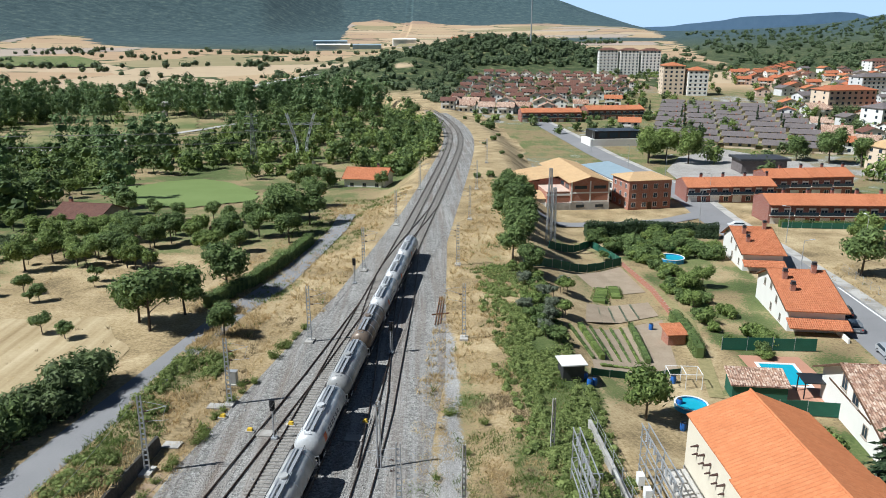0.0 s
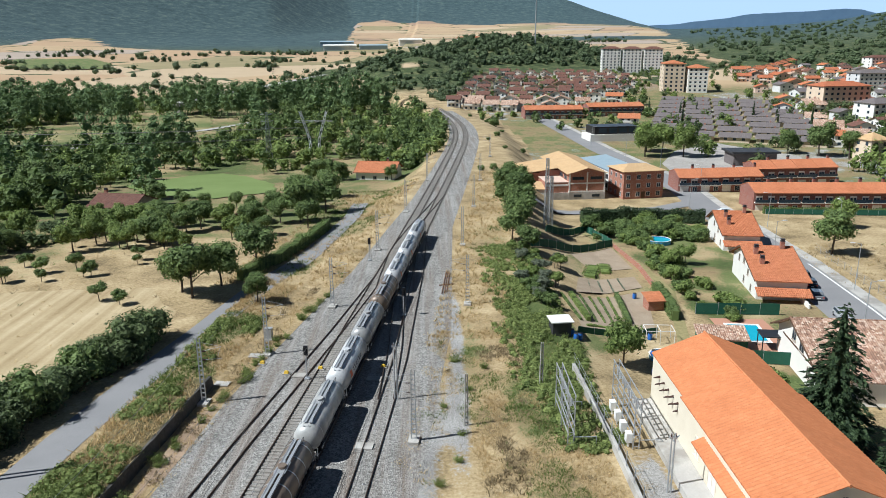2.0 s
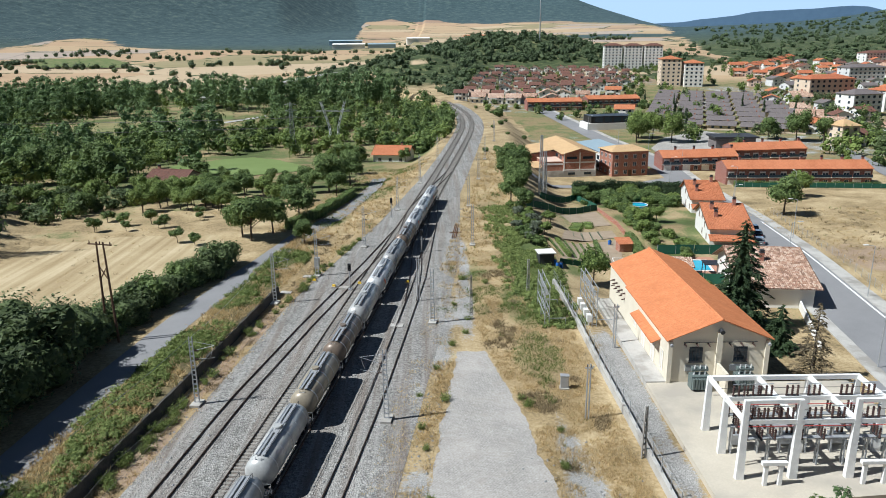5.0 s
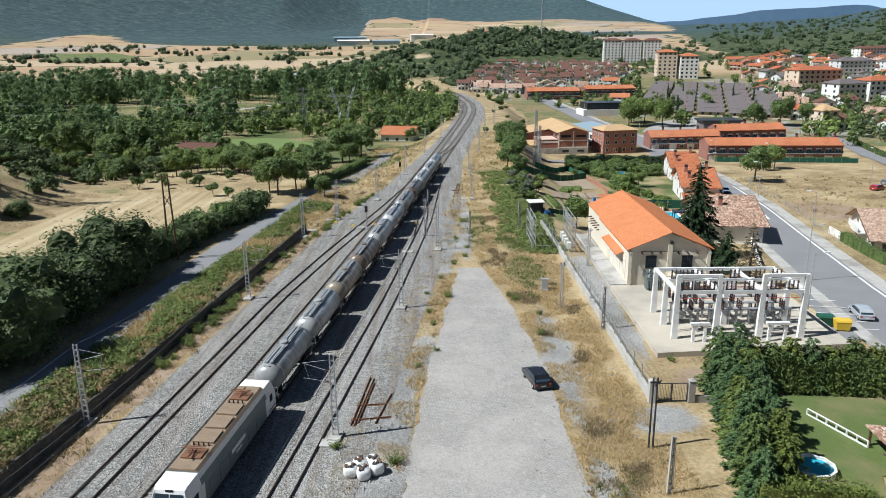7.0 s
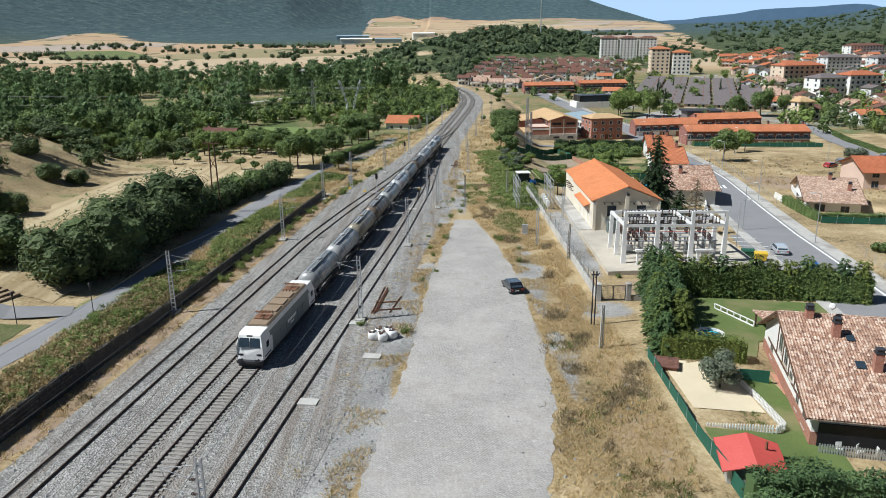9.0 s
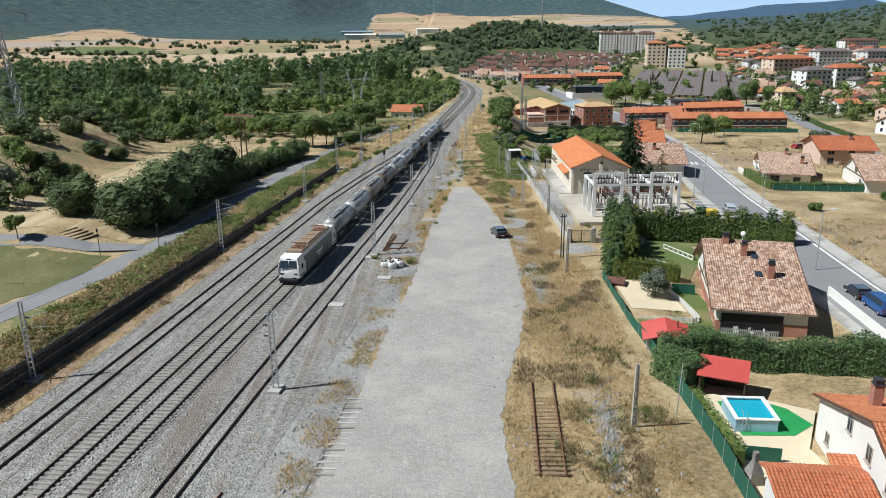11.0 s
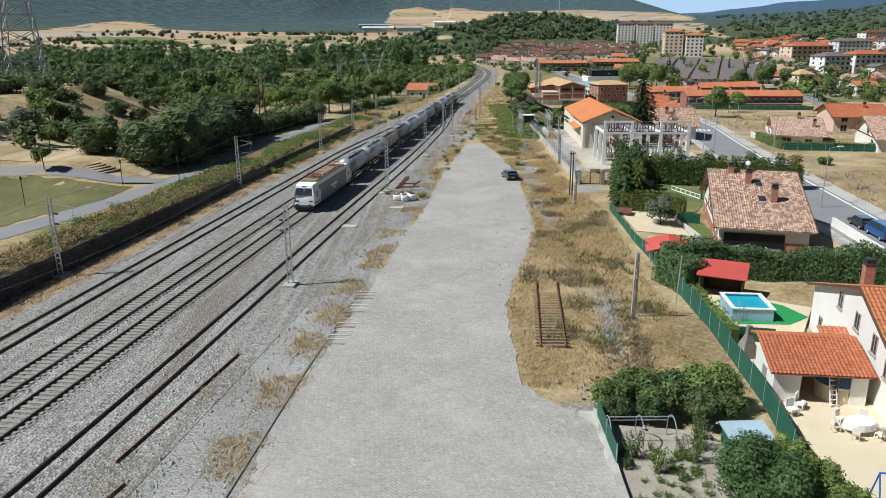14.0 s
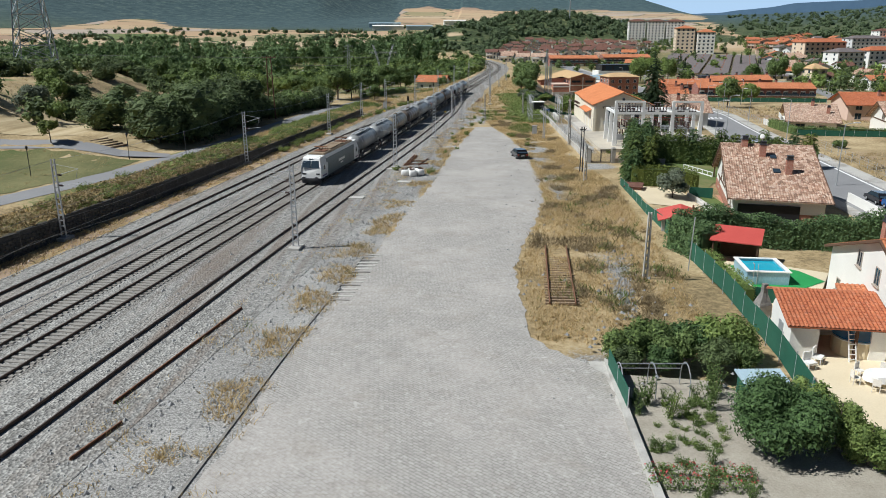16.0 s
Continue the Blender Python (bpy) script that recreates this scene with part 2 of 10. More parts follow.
def land(x, y):
    """Height of the ground."""
    d = x - track_x(min(max(y, -90), 800))
    right = lerp([(100, -1.0), (180, -2.8), (230, -5.0), (280, -7.3), (350, -7.0), (450, -4.5), (600, 0.0), (880, 5.0), (1200, 8.0)], y)
    left = lerp([(30, 1.9), (85, 1.8), (150, 1.2), (190, 0.8), (230, -1.2), (290, -4.0), (340, -6.5), (700, -8.0), (1000, -3.0)], y)
    if d > 0:
        edge = lerp([(20, 30), (70, 44), (135, 40), (160, 24), (250, 20), (500, 8)], y)
        z = right * smooth01((d - edge) / 14)
    else:
        edge = lerp([(140, 17.6), (170, 14), (200, 10), (300, 8)], y)
        z = left * smooth01((-d - edge) / lerp([(130, 0.8), (190, 12)], y))
        if y < 260:
            z += 2.6 * smooth01((-d - 27) / 14) * smooth01((120 - y) / 25) * smooth01((y - 70) / 10)
            z += 8.0 * smooth01((-x - lerp([(60, 62), (110, 70), (140, 76), (180, 78), (210, 90)], y)) / 26) * smooth01((235 - y) / 30) * smooth01((y - 72) / 18)
    r = math.hypot(x, y)
    # the low wooded ridge that the line cuts through
    z += 30 * math.exp(-(((x - 100) / 130) ** 2 + ((y - 1060) / 110) ** 2)) + 16 * math.exp(-(((x + 10) / 45) ** 2 + ((y - 860) / 70) ** 2))
    if y > 500:
        u = x / y
        rise = lerp([(500, 0), (900, 2), (1500, 18), (2500, 48), (4400, 140)], r)
        rise = min(rise, lerp([(0.18, 140), (0.30, 62), (0.6, 62)], u))
        hill = lerp([(-0.8, 1.1), (0.05, 1.0), (0.17, 0.8), (0.22, 0.5), (0.27, 0.26), (0.33, 0.1), (1.0, 0.1)], u) * 440 * smooth01((r - lerp([(-0.6, 1900), (-0.2, 2500), (-0.1, 3300), (0.2, 3700)], u)) / 2600)
        east = lerp([(0.30, 0), (0.42, 0.12), (0.52, 0.3), (0.64, 0.75), (0.9, 1.1)], u) * 95 * smooth01((r - 900) / 2400)
        z += rise + hill + east + 14 * noise.noise((x / 700, y / 700, 0.3)) * smooth01((r - 1200) / 1500)
    return z


def bisect(rows, p):
    lo, hi = 0, len(rows)
    while lo < hi:
        k_ = (lo + hi) // 2
        if rows[k_] <= p:
            lo = k_ + 1
        else:
            hi = k_
    return lo


def spaced(stops):
    """Grid lines from rows (position, step)."""
    out, p = [], stops[0][0]
    while p < stops[-1][0]:
        out.append(p)
        p += lerp(stops, p)
    return out + [stops[-1][0]]


XS = spaced([(-3200, 160), (-1300, 48), (-900, 36), (-150, 8), (-60, 2), (70, 2), (150, 8), (900, 50), (3200, 160)])
YS = spaced([(-400, 60), (-100, 10), (0, 3), (220, 3), (420, 8), (900, 20), (1400, 24), (2500, 50), (4700, 140)])


def ground_z(x, y):
    """Height of the ground's mesh, between its grid lines."""
    i = min(max(bisect(XS, x) - 1, 0), len(XS) - 2)
    j = min(max(bisect(YS, y) - 1, 0), len(YS) - 2)
    u, v = (x - XS[i]) / (XS[i + 1] - XS[i]), (y - YS[j]) / (YS[j + 1] - YS[j])
    a = [land(XS[i + p], YS[j + q]) for q in (0, 1) for p in (0, 1)]
    return (a[0] * (1 - u) + a[1] * u) * (1 - v) + (a[2] * (1 - u) + a[3] * u) * v


g = Shape()
g.v = [(x, y, land(x, y)) for y in YS for x in XS]
k = len(XS)
g.f = [(j * k + i, j * k + i + 1, (j + 1) * k + i + 1, (j + 1) * k + i) for j in range(len(YS) - 1) for i in range(k - 1)]


def blob(x, y, cx, cy, rx, ry):
    return smooth01(1.6 - 1.6 * math.hypot((x - cx) / rx, (y - cy) / ry))


def cover(x, y):
    """What grows or lies on the ground: weights of green growth, gravel and bare soil."""
    d = x - track_x(min(max(y, -90), 800))
    green = gravel = soil = 0.0
    if -12.4 < d < 45 and y < 260:
        green = max(blob(x, y, 17, 172, 7, 34), 0.7 * blob(x, y, 12, 148, 5, 14), 0.5 * blob(x, y, 13, 215, 6, 30), 0.62 * blob(x, y, 6, 160, 4, 26) * (0.8 + 0.6 * noise.noise((x * 0.3, y * 0.15, 1.0))), 0.55 * blob(x, y, 12, 128, 4, 14))
        gravel_path = 0.95 * blob(x, y, 4.5, 162, 1.6, 40)
        gravel = max(gravel_path, blob(x, y, -1, 145, 5, 32), 0.9 * blob(x, y, 12.3, 98, 3.2, 26), 0.9 * blob(x, y, 9.5, 12, 5, 9), 1.2 * smooth01((d - 8.5) / 1.5) * smooth01((lerp([(0, -9), (34, -7.0), (73, -3), (97, -1.2), (131, 3)], y) - x) / 1.0) * smooth01((112 - y) / 20) * (0.92 + 0.7 * noise.noise((x * 0.3, y * 0.16, 2.0))), 0.8 * blob(x, y, 20, 84, 6, 5), blob(x, y, 21.4, 118, 2.2, 40), 0.5 * blob(x, y, 14, 38, 4, 10))
        soil = max(0.8 * blob(x, y, 26, 92, 6, 5), 0.55 * blob(x, y, 16, 58, 7, 24), 0.6 * blob(x, y, 14, 84, 6, 9))
        gravel = max(gravel, 0.9 * blob(x, y, 12.6, 70, 2.6, 16), 0.6 * blob(x, y, 14.0, 32, 1.8, 8) * (0.8 + 0.5 * noise.noise((x * 0.5, y * 0.4, 5.0))))
    elif d <= -12.4:
        green = 0.75 * smooth01((-d - 15.5) / 1.5) * smooth01((25 + d) / 3 + 1) * (0.45 + 0.55 * math.sin(y * 0.21) * math.sin(y * 0.053 + 1))
        if -15.7 < d < -12.4 and y < 150:
            soil = 0.72
        if y > 225:
            green = max(green, 0.55)
    if d > 30 and y < 330:
        green = max(green, 0.5 * blob(x, y, 40, 215, 22, 50))
        soil = max(soil, 0.6 * blob(x, y, 74, 92, 16, 30), 0.7 * blob(x, y, 84, 178, 14, 20))
    if 21 < x < 66 and 142 < y < 264:
        green = max(green, (0.62 if x > 44 else 0.34) + 0.5 * noise.noise((x / 7, y / 7, 6.0)))
    if y > 300 and d > 26:
        green, gravel = 0.62, 0.35 + 0.3 * math.sin(x * 0.05) * math.sin(y * 0.04)
    if x < -60 and 84 < y < 242:
        green = max(green, 0.40 + 0.5 * noise.noise((x / 9, y / 9, 3.0)))
    if y > 240 and d < -12:
        green = 0.62 + 0.3 * noise.noise((x / 22, y / 22, 4.0))
    wood = 0.0
    if y > 500:
        u, r = x / y, math.hypot(x, y)
        start = lerp([(-0.75, 1750), (-0.581, 1832), (-0.505, 2190), (-0.428, 2380), (-0.405, 2010), (-0.336, 1780), (-0.224, 1700), (-0.165, 1590), (-0.108, 1660), (-0.094, 3600), (-0.059, 3720), (0.003, 3620), (0.074, 3390), (0.162, 3750), (0.236, 3340), (0.28, 3300), (0.31, 1900), (0.34, 1250), (0.38, 1020), (0.46, 900), (0.9, 900)], u)
        wood = smooth01((r - start) / 110 + 0.5 + 0.55 * noise.noise((x / 170, y / 170, 2.0)))
        wood = max(wood, smooth01(1.6 - math.hypot((x - 105) / 230, (y - 980) / 170)), smooth01(1.3 - math.hypot((x - 420) / 260, (y - 1900) / 160)))
        if y < 700 + 0.3 * abs(x) and x < 0:
            wood = max(wood, 0.35)
        if 600 < y < 960 and -60 < x < 70:
            wood = max(wood, 0.8 - 0.75 * smooth01(1.6 - math.hypot((x + 12) / 16, (y - 850) / 40)))
    return max(0, min(1, green)), max(0, min(1, gravel)), max(0, min(1, soil)), max(0, min(1, wood))


def land_material():
    m, n, l, b = material("countryside", 1.0)
    w = coords(n, "World")
    sep = n.new("ShaderNodeSeparateXYZ")
    l.new(w, sep.inputs[0])
    fine, mid, big = noise_of(n, l, w, 2.5, 4.0, 0.7), noise_of(n, l, w, 0.12, 4.0), noise_of(n, l, w, 0.012, 5.0)
    at = n.new("ShaderNodeAttribute")
    at.attribute_name = "cover"
    cv = n.new("ShaderNodeSeparateColor")
    l.new(at.outputs["Color"], cv.inputs[0])
    mixed = mix(n, l, 0.45, mid, fine)
    near = ramp(n, l, mixed, [(0.36, (0.15, 0.112, 0.058)), (0.5, (0.355, 0.265, 0.14)), (0.64, (0.54, 0.43, 0.26))])
    lush = ramp(n, l, mixed, [(0.36, (0.035, 0.055, 0.016)), (0.5, (0.085, 0.115, 0.035)), (0.64, (0.17, 0.185, 0.07))])
    pebbles = noise_of(n, l, w, 8.0, 3.0, 0.8)
    stones = ramp(n, l, mix(n, l, 0.6, mixed, pebbles), [(0.40, (0.10, 0.096, 0.09)), (0.5, (0.27, 0.26, 0.243)), (0.60, (0.50, 0.485, 0.455))])
    earth = ramp(n, l, mixed, [(0.36, (0.20, 0.135, 0.09)), (0.64, (0.40, 0.30, 0.21))])
    def edge(weight):
        return math_of(n, l, "MULTIPLY", math_of(n, l, "ADD", math_of(n, l, "SUBTRACT", weight, 0.5), math_of(n, l, "MULTIPLY", math_of(n, l, "SUBTRACT", mixed, 0.5), 2.2)), 5.0, True)
    near = mix(n, l, edge(cv.outputs[2]), near, earth)
    near = mix(n, l, edge(cv.outputs[0]), near, lush)
    near = mix(n, l, edge(cv.outputs[1]), near, stones)
    # far fields in parcels
    mp = n.new("ShaderNodeMapping")
    mp.inputs["Scale"].default_value = (0.0042, 0.0052, 0.0)
    mp.inputs["Rotation"].default_value = (0, 0, radians(17))
    l.new(w, mp.inputs[0])
    vor = n.new("ShaderNodeTexVoronoi")
    vor.inputs["Scale"].default_value = 1.0
    l.new(mp.outputs[0], vor.inputs["Vector"])
    sep2 = n.new("ShaderNodeSeparateColor")
    l.new(vor.outputs["Color"], sep2.inputs[0])
    parcels = ramp(n, l, sep2.outputs[0], [(0.0, (0.44, 0.315, 0.185)), (0.24, (0.48, 0.37, 0.24)), (0.42, (0.29, 0.19, 0.13)), (0.55, (0.42, 0.285, 0.17)), (0.74, (0.37, 0.31, 0.265)), (0.88, (0.25, 0.22, 0.11))], "CONSTANT")
    parcels = mix(n, l, 0.22, parcels, ramp(n, l, noise_of(n, l, w, 0.02, 5.0), [(0.3, (0.26, 0.18, 0.10)), (0.7, (0.50, 0.38, 0.235))]))
    rim = n.new("ShaderNodeTexVoronoi")
    rim.feature = "DISTANCE_TO_EDGE"
    rim.inputs["Scale"].default_value = 1.0
    l.new(mp.outputs[0], rim.inputs["Vector"])
    # scrub of the far slopes: distance haze is put into this bluish colour
    haze_scrub = ramp(n, l, noise_of(n, l, w, 0.035, 6.0, 0.8), [(0.34, (0.018, 0.038, 0.042)), (0.52, (0.046, 0.078, 0.082)), (0.70, (0.11, 0.145, 0.12))])
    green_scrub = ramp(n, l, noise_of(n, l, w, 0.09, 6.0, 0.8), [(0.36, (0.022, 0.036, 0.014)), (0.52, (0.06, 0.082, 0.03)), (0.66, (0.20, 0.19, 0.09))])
    # the painted haze tint comes in between 1300 and 2000 m
    scrub = mix(n, l, math_of(n, l, "DIVIDE", math_of(n, l, "SUBTRACT", sep.outputs[1], 1300.0), 700.0, True), green_scrub, haze_scrub)
    # hedgerows and bushy margins between the parcels
    margin = math_of(n, l, "MULTIPLY", math_of(n, l, "LESS_THAN", rim.outputs["Distance"], 0.022), math_of(n, l, "GREATER_THAN", noise_of(n, l, w, 0.011, 3.0), 0.5))
    parcels = mix(n, l, margin, parcels, green_scrub)
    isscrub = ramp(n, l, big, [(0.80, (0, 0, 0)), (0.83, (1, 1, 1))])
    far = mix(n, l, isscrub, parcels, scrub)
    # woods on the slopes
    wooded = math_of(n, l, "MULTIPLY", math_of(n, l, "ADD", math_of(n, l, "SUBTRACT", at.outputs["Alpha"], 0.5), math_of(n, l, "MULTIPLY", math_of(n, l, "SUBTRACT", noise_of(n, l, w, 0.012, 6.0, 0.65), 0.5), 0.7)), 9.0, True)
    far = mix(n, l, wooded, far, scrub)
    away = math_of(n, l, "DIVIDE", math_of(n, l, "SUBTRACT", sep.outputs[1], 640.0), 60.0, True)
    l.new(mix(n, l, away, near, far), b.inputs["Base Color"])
    bump(n, l, b, mix(n, l, 0.5, fine, pebbles), 0.7, 0.1)
    return m


M["land"] = land_material()
ground_mesh_cover = [cover(x, y) for x, y, _ in g.v]
ground = whole("ground", g, M["land"], "dry grass, fields and wooded hills of a wide valley", "ground", "structure", smooth=True)
tint = ground.data.color_attributes.new("cover", "FLOAT_COLOR", "POINT")
tint.data.foreach_set("color", [q for c in ground_mesh_cover for q in c])


def ribbon(path, width, lift, step=4.0, zfun=None, side=0.0):
    """A strip of constant width along a path of (x, y), laid on the land. Returns its shape."""
    pts = [Vector(p) for p in path]
    dense = [pts[0]]
    for a, b in zip(pts, pts[1:]):
        c = max(1, int((b - a).length / step))
        dense += [a + (b - a) * (i / c) for i in range(1, c + 1)]
    s = Shape()
    zf = zfun or (lambda x, y: ground_z(x, y) + 0.12 * smooth01((y - 190) / 60))
    cols = max(1, int(width / 3))
    rings = []
    for i, p in enumerate(dense):
        d = (dense[min(i + 1, len(dense) - 1)] - dense[max(i - 1, 0)]).normalized()
        nrm = Vector((d.y, -d.x))
        w = width(i / (len(dense) - 1)) if callable(width) else width
        rings.append([(q.x, q.y, zf(q.x, q.y) + lift) for q in (p + nrm * (side + w * (j / cols - 0.5)) for j in range(cols + 1))])
    return s.loft(rings, closed=False, caps=False)


def sheet(outline, lift, zfun=None, step=3.0, ragged=0.0):
    """A patch of ground with the outline given (counter-clockwise), laid on the land."""
    if ragged:
        fine = []
        for (ax, ay), (bx, by) in zip(outline, outline[1:] + outline[:1]):
            n_ = max(1, int(math.hypot(bx - ax, by - ay) / (ragged * 1.4)))
            for i in range(n_):
                x, y = ax + (bx - ax) * i / n_, ay + (by - ay) * i / n_
                fine.append((x + ragged * (noise.noise((x * 0.9, y * 0.9, 1.0)) + 1.2 * noise.noise((x * 0.2, y * 0.2, 5.0))), y + ragged * noise.noise((x * 0.8, y * 0.8, 9.0))))
        outline = fine
    bm = bmesh.new()
    bm.faces.new([bm.verts.new((x, y, 0)) for x, y in outline])
    zf = zfun or (lambda x, y: ground_z(x, y) + 0.12 * smooth01((y - 190) / 60))
    for axis in (0, 1):
        lo, hi = min(p[axis] for p in outline), max(p[axis] for p in outline)
        no = (1, 0, 0) if axis == 0 else (0, 1, 0)
        q = lo + step
        while q < hi:
            co = (q, 0, 0) if axis == 0 else (0, q, 0)
            bmesh.ops.bisect_plane(bm, geom=bm.verts[:] + bm.edges[:] + bm.faces[:], plane_co=co, plane_no=no)
            q += step
    s = Shape()
    bm.verts.index_update()
    s.v = [(v.co.x, v.co.y, zf(v.co.x, v.co.y) + lift) for v in bm.verts]
    s.f = [tuple(v.index for v in f.verts) for f in bm.faces]
    bm.free()
    return s

# ---- large structure ----
def flat(x, y):
    return 0.0


bed = Shape().loft([[(track_x(y) - lerp([(110, 12.7), (150, 12.9), (200, 9), (260, 7), (800, 7)], y), y, 0.03), (track_x(y) + lerp([(-90, 13.0), (0, 11.5), (60, 12), (170, 11), (230, 6), (800, 4)], y), y, 0.03)] for y in range(-90, 700, 10)], closed=False, caps=False)
whole("ballast_bed", bed, M["ballast"], "grey crushed-stone ballast of the railway yard", "ballast", "structure")
pav = [(-12.8, -40), (12.5, -40), (9.6, 3), (9.7, 14), (5.6, 19), (5.2, 34), (10.2, 60), (10.8, 73), (10.4, 97), (8.6, 116), (5.8, 131), (2.2, 131), (-1.8, 97), (-3.6, 73), (-7.8, 34), (-10, 15)]
paved_yard = whole("paved_yard", sheet(pav, 0.045, flat, 8, 0.38), M["paving"], "worn pale block paving of the loading yard", "paving", "structure")
whole("yard_kerb", Shape().beam((-11.9, -6, 0.02), (-9.9, 20, 0.02), 0.16, 0.12).beam((-9.9, 20, 0.02), (-8.3, 37, 0.02), 0.16, 0.12), M["stone_wall"], "worn stone kerb along the paved yard", "kerb", "structure")
for k in range(15):
    part("slat", Shape().box(-0.85, 0.85, -0.11, 0.11, -0.05, 0.075 + 0.008 * (k % 3)), M["stone_wall"] if k % 4 == 0 else M["concrete"], paved_yard, m=pose(-8.55 + 0.085 * k, 25.6 + k * 0.84, 0, 0, 0, -5 + 2 * (k % 3)))
ROAD_L = [(-72, -20), (-58, 22), (-53, 40), (-50, 50), (-46, 62), (-43.5, 72), (-41.3, 82), (-39.8, 92), (-38.7, 105), (-37.8, 120), (-35.8, 140), (-33.4, 155), (-30.8, 168), (-27.3, 188), (-22.9, 206), (-20.2, 229), (-18.2, 248), (-18, 268)]
whole("lane", ribbon(ROAD_L, 4.2, 0.05), M["asphalt"], "narrow grey asphalt lane beside the hedge", "road", "structure")
ROAD_R = [(47, -30), (49, 10), (51, 40), (52.8, 70), (55.5, 100), (58.5, 125), (62.5, 150), (68.5, 185), (73, 215), (78, 262), (81.5, 300), (81.5, 325), (78.7, 350), (73.5, 386), (68.4, 441), (59.3, 529), (54.6, 568), (46, 620)]
whole("street", ribbon(ROAD_R, 9.0, 0.05), M["asphalt"], "wide grey asphalt street past the houses", "road", "structure")
fieldo = [(-75, 120), (-62, 104), (-52, 108), (-48, 122), (-44.5, 140), (-41, 160), (-37.5, 176), (-45, 188), (-66, 187), (-77, 180), (-76, 158), (-76, 140)]
whole("stubble_field", sheet(fieldo, 0.05, None, 3.0, 1.6), M["stubble"], "harvested straw-coloured stubble field", "field", "structure")

M["bank"] = grained("bank_growth", (0.07, 0.06, 0.028), (0.30, 0.235, 0.12), 0.35, 3.0, 1.0, relief=0.9, depth=0.15, stain=(0.085, 0.09, 0.035), patches=0.2)
# retaining wall left of the tracks
def wall_top(y):
    return lerp([(-90, 2.2), (40, 2.15), (60, 1.9), (85, 1.5), (120, 1.4)], y)


w = Shape().loft([[(track_x(y) - 15.75, y, -0.3), (track_x(y) - 16.0, y, wall_top(y) + 0.06 * math.sin(y * 1.7)), (track_x(y) - 16.3, y, wall_top(y)), (track_x(y) - 16.4, y, -0.3)] for y in range(-90, 155, 2)])
bank = Shape().loft([[(track_x(y) - 21.5, y, land(track_x(y) - 21.5, y) + 0.04), (track_x(y) - 18.6, y, 1.78 + 0.5 * (wall_top(y) - 1.4) + 0.12 * noise.noise((y * 0.4, 1, 1))), (track_x(y) - 16.3, y, wall_top(y) + 0.02)] for y in range(-90, 155, 3)][::-1], closed=False, caps=False)
def bank_z(x, y):
    """Height of the bank or the land where plants stand."""
    d = x - track_x(y)
    if y > 153 or d < -21.5 or d > -16.3:
        return land(x, y)
    return max(land(x, y), lerp([(-21.5, land(track_x(y) - 21.5, y) + 0.04), (-18.6, 1.78 + 0.5 * (wall_top(y) - 1.4)), (-16.3, wall_top(y) + 0.02)], d))


whole("bank_top", bank, M["bank"], "rough grassy bank above the retaining wall", "bank", "structure")
retaining_wall = whole("retaining_wall", w, M["wall_stone"], "low rough dark stone retaining wall along the railway", "wall", "structure")

# ---- tracks ----
def rail_line(pts, offs, name, thing_ob):
    s = Shape()
    rings = []
    for i, p in enumerate(pts):
        a, b = pts[max(i - 1, 0)], pts[min(i + 1, len(pts) - 1)]
        d = Vector((b[0] - a[0], b[1] - a[1])).normalized()
        nx, ny = d.y, -d.x
        rings.append([(p[0] + nx * (offs + u), p[1] + ny * (offs + u), z) for u, z in ((-0.075, 0.06), (-0.036, 0.10), (-0.036, 0.24), (0.036, 0.24), (0.036, 0.10), (0.075, 0.06))])
    s.loft(rings)
    return part(name, s, M["rail"], thing_ob)


def track(label, pts):
    t = thing("railway_track", label, "railway track", group="railway tracks")
    for o in (-0.87, 0.87):
        rail_line(pts, o, "rail", t)
    return t


def off(d, y0, y1, step=5):
    """A line at the distance rows d from the train's track."""
    n_ = int((y1 - y0) / step)
    return [(track_x(y) + (lerp(d, y) if isinstance(d, list) else d), y) for y in (y0 + (y1 - y0) * i / n_ for i in range(n_ + 1))]


D2, D1, D4 = [(-90, -3.55), (250, -3.6), (350, -4.3), (700, -4.3)], [(-90, -9.0), (118, -9.15), (140, -7.8), (170, -5.2), (195, -3.62)], [(-90, 6.2), (118, 6.1), (160, 5.3), (200, 2.6), (222, 0.4), (226, 0.02)]
tracks = [track("main railway track on concrete sleepers in grey ballast", off(0.0, -90, 690)), track("second main track on concrete sleepers in grey ballast", off(D2, -90, 690)),
          track("crossover between the main tracks", off([(160, -0.05), (172, -0.9), (196, -2.8), (208, -3.5)], 160, 208, 3)), track("crossover between the main tracks", off([(216, -3.5), (228, -2.8), (250, -0.9), (262, -0.05)], 216, 262, 3)),
          track("crossover from the siding to the main track", off([(150, 5.3), (165, 4.0), (185, 1.4), (197, 0.1)], 150, 197, 3)), track("outer loop track half sunk in ballast", off(D1, -90, 195)), track("rusty siding track half sunk in gravel", off(D4, -90, 226))]
s1 = Shape().box(-1.3, 1.3, -0.13, 0.13, -0.02, 0.10)
sleeper_mesh = s1.mesh("sleeper", M["sleeper"])
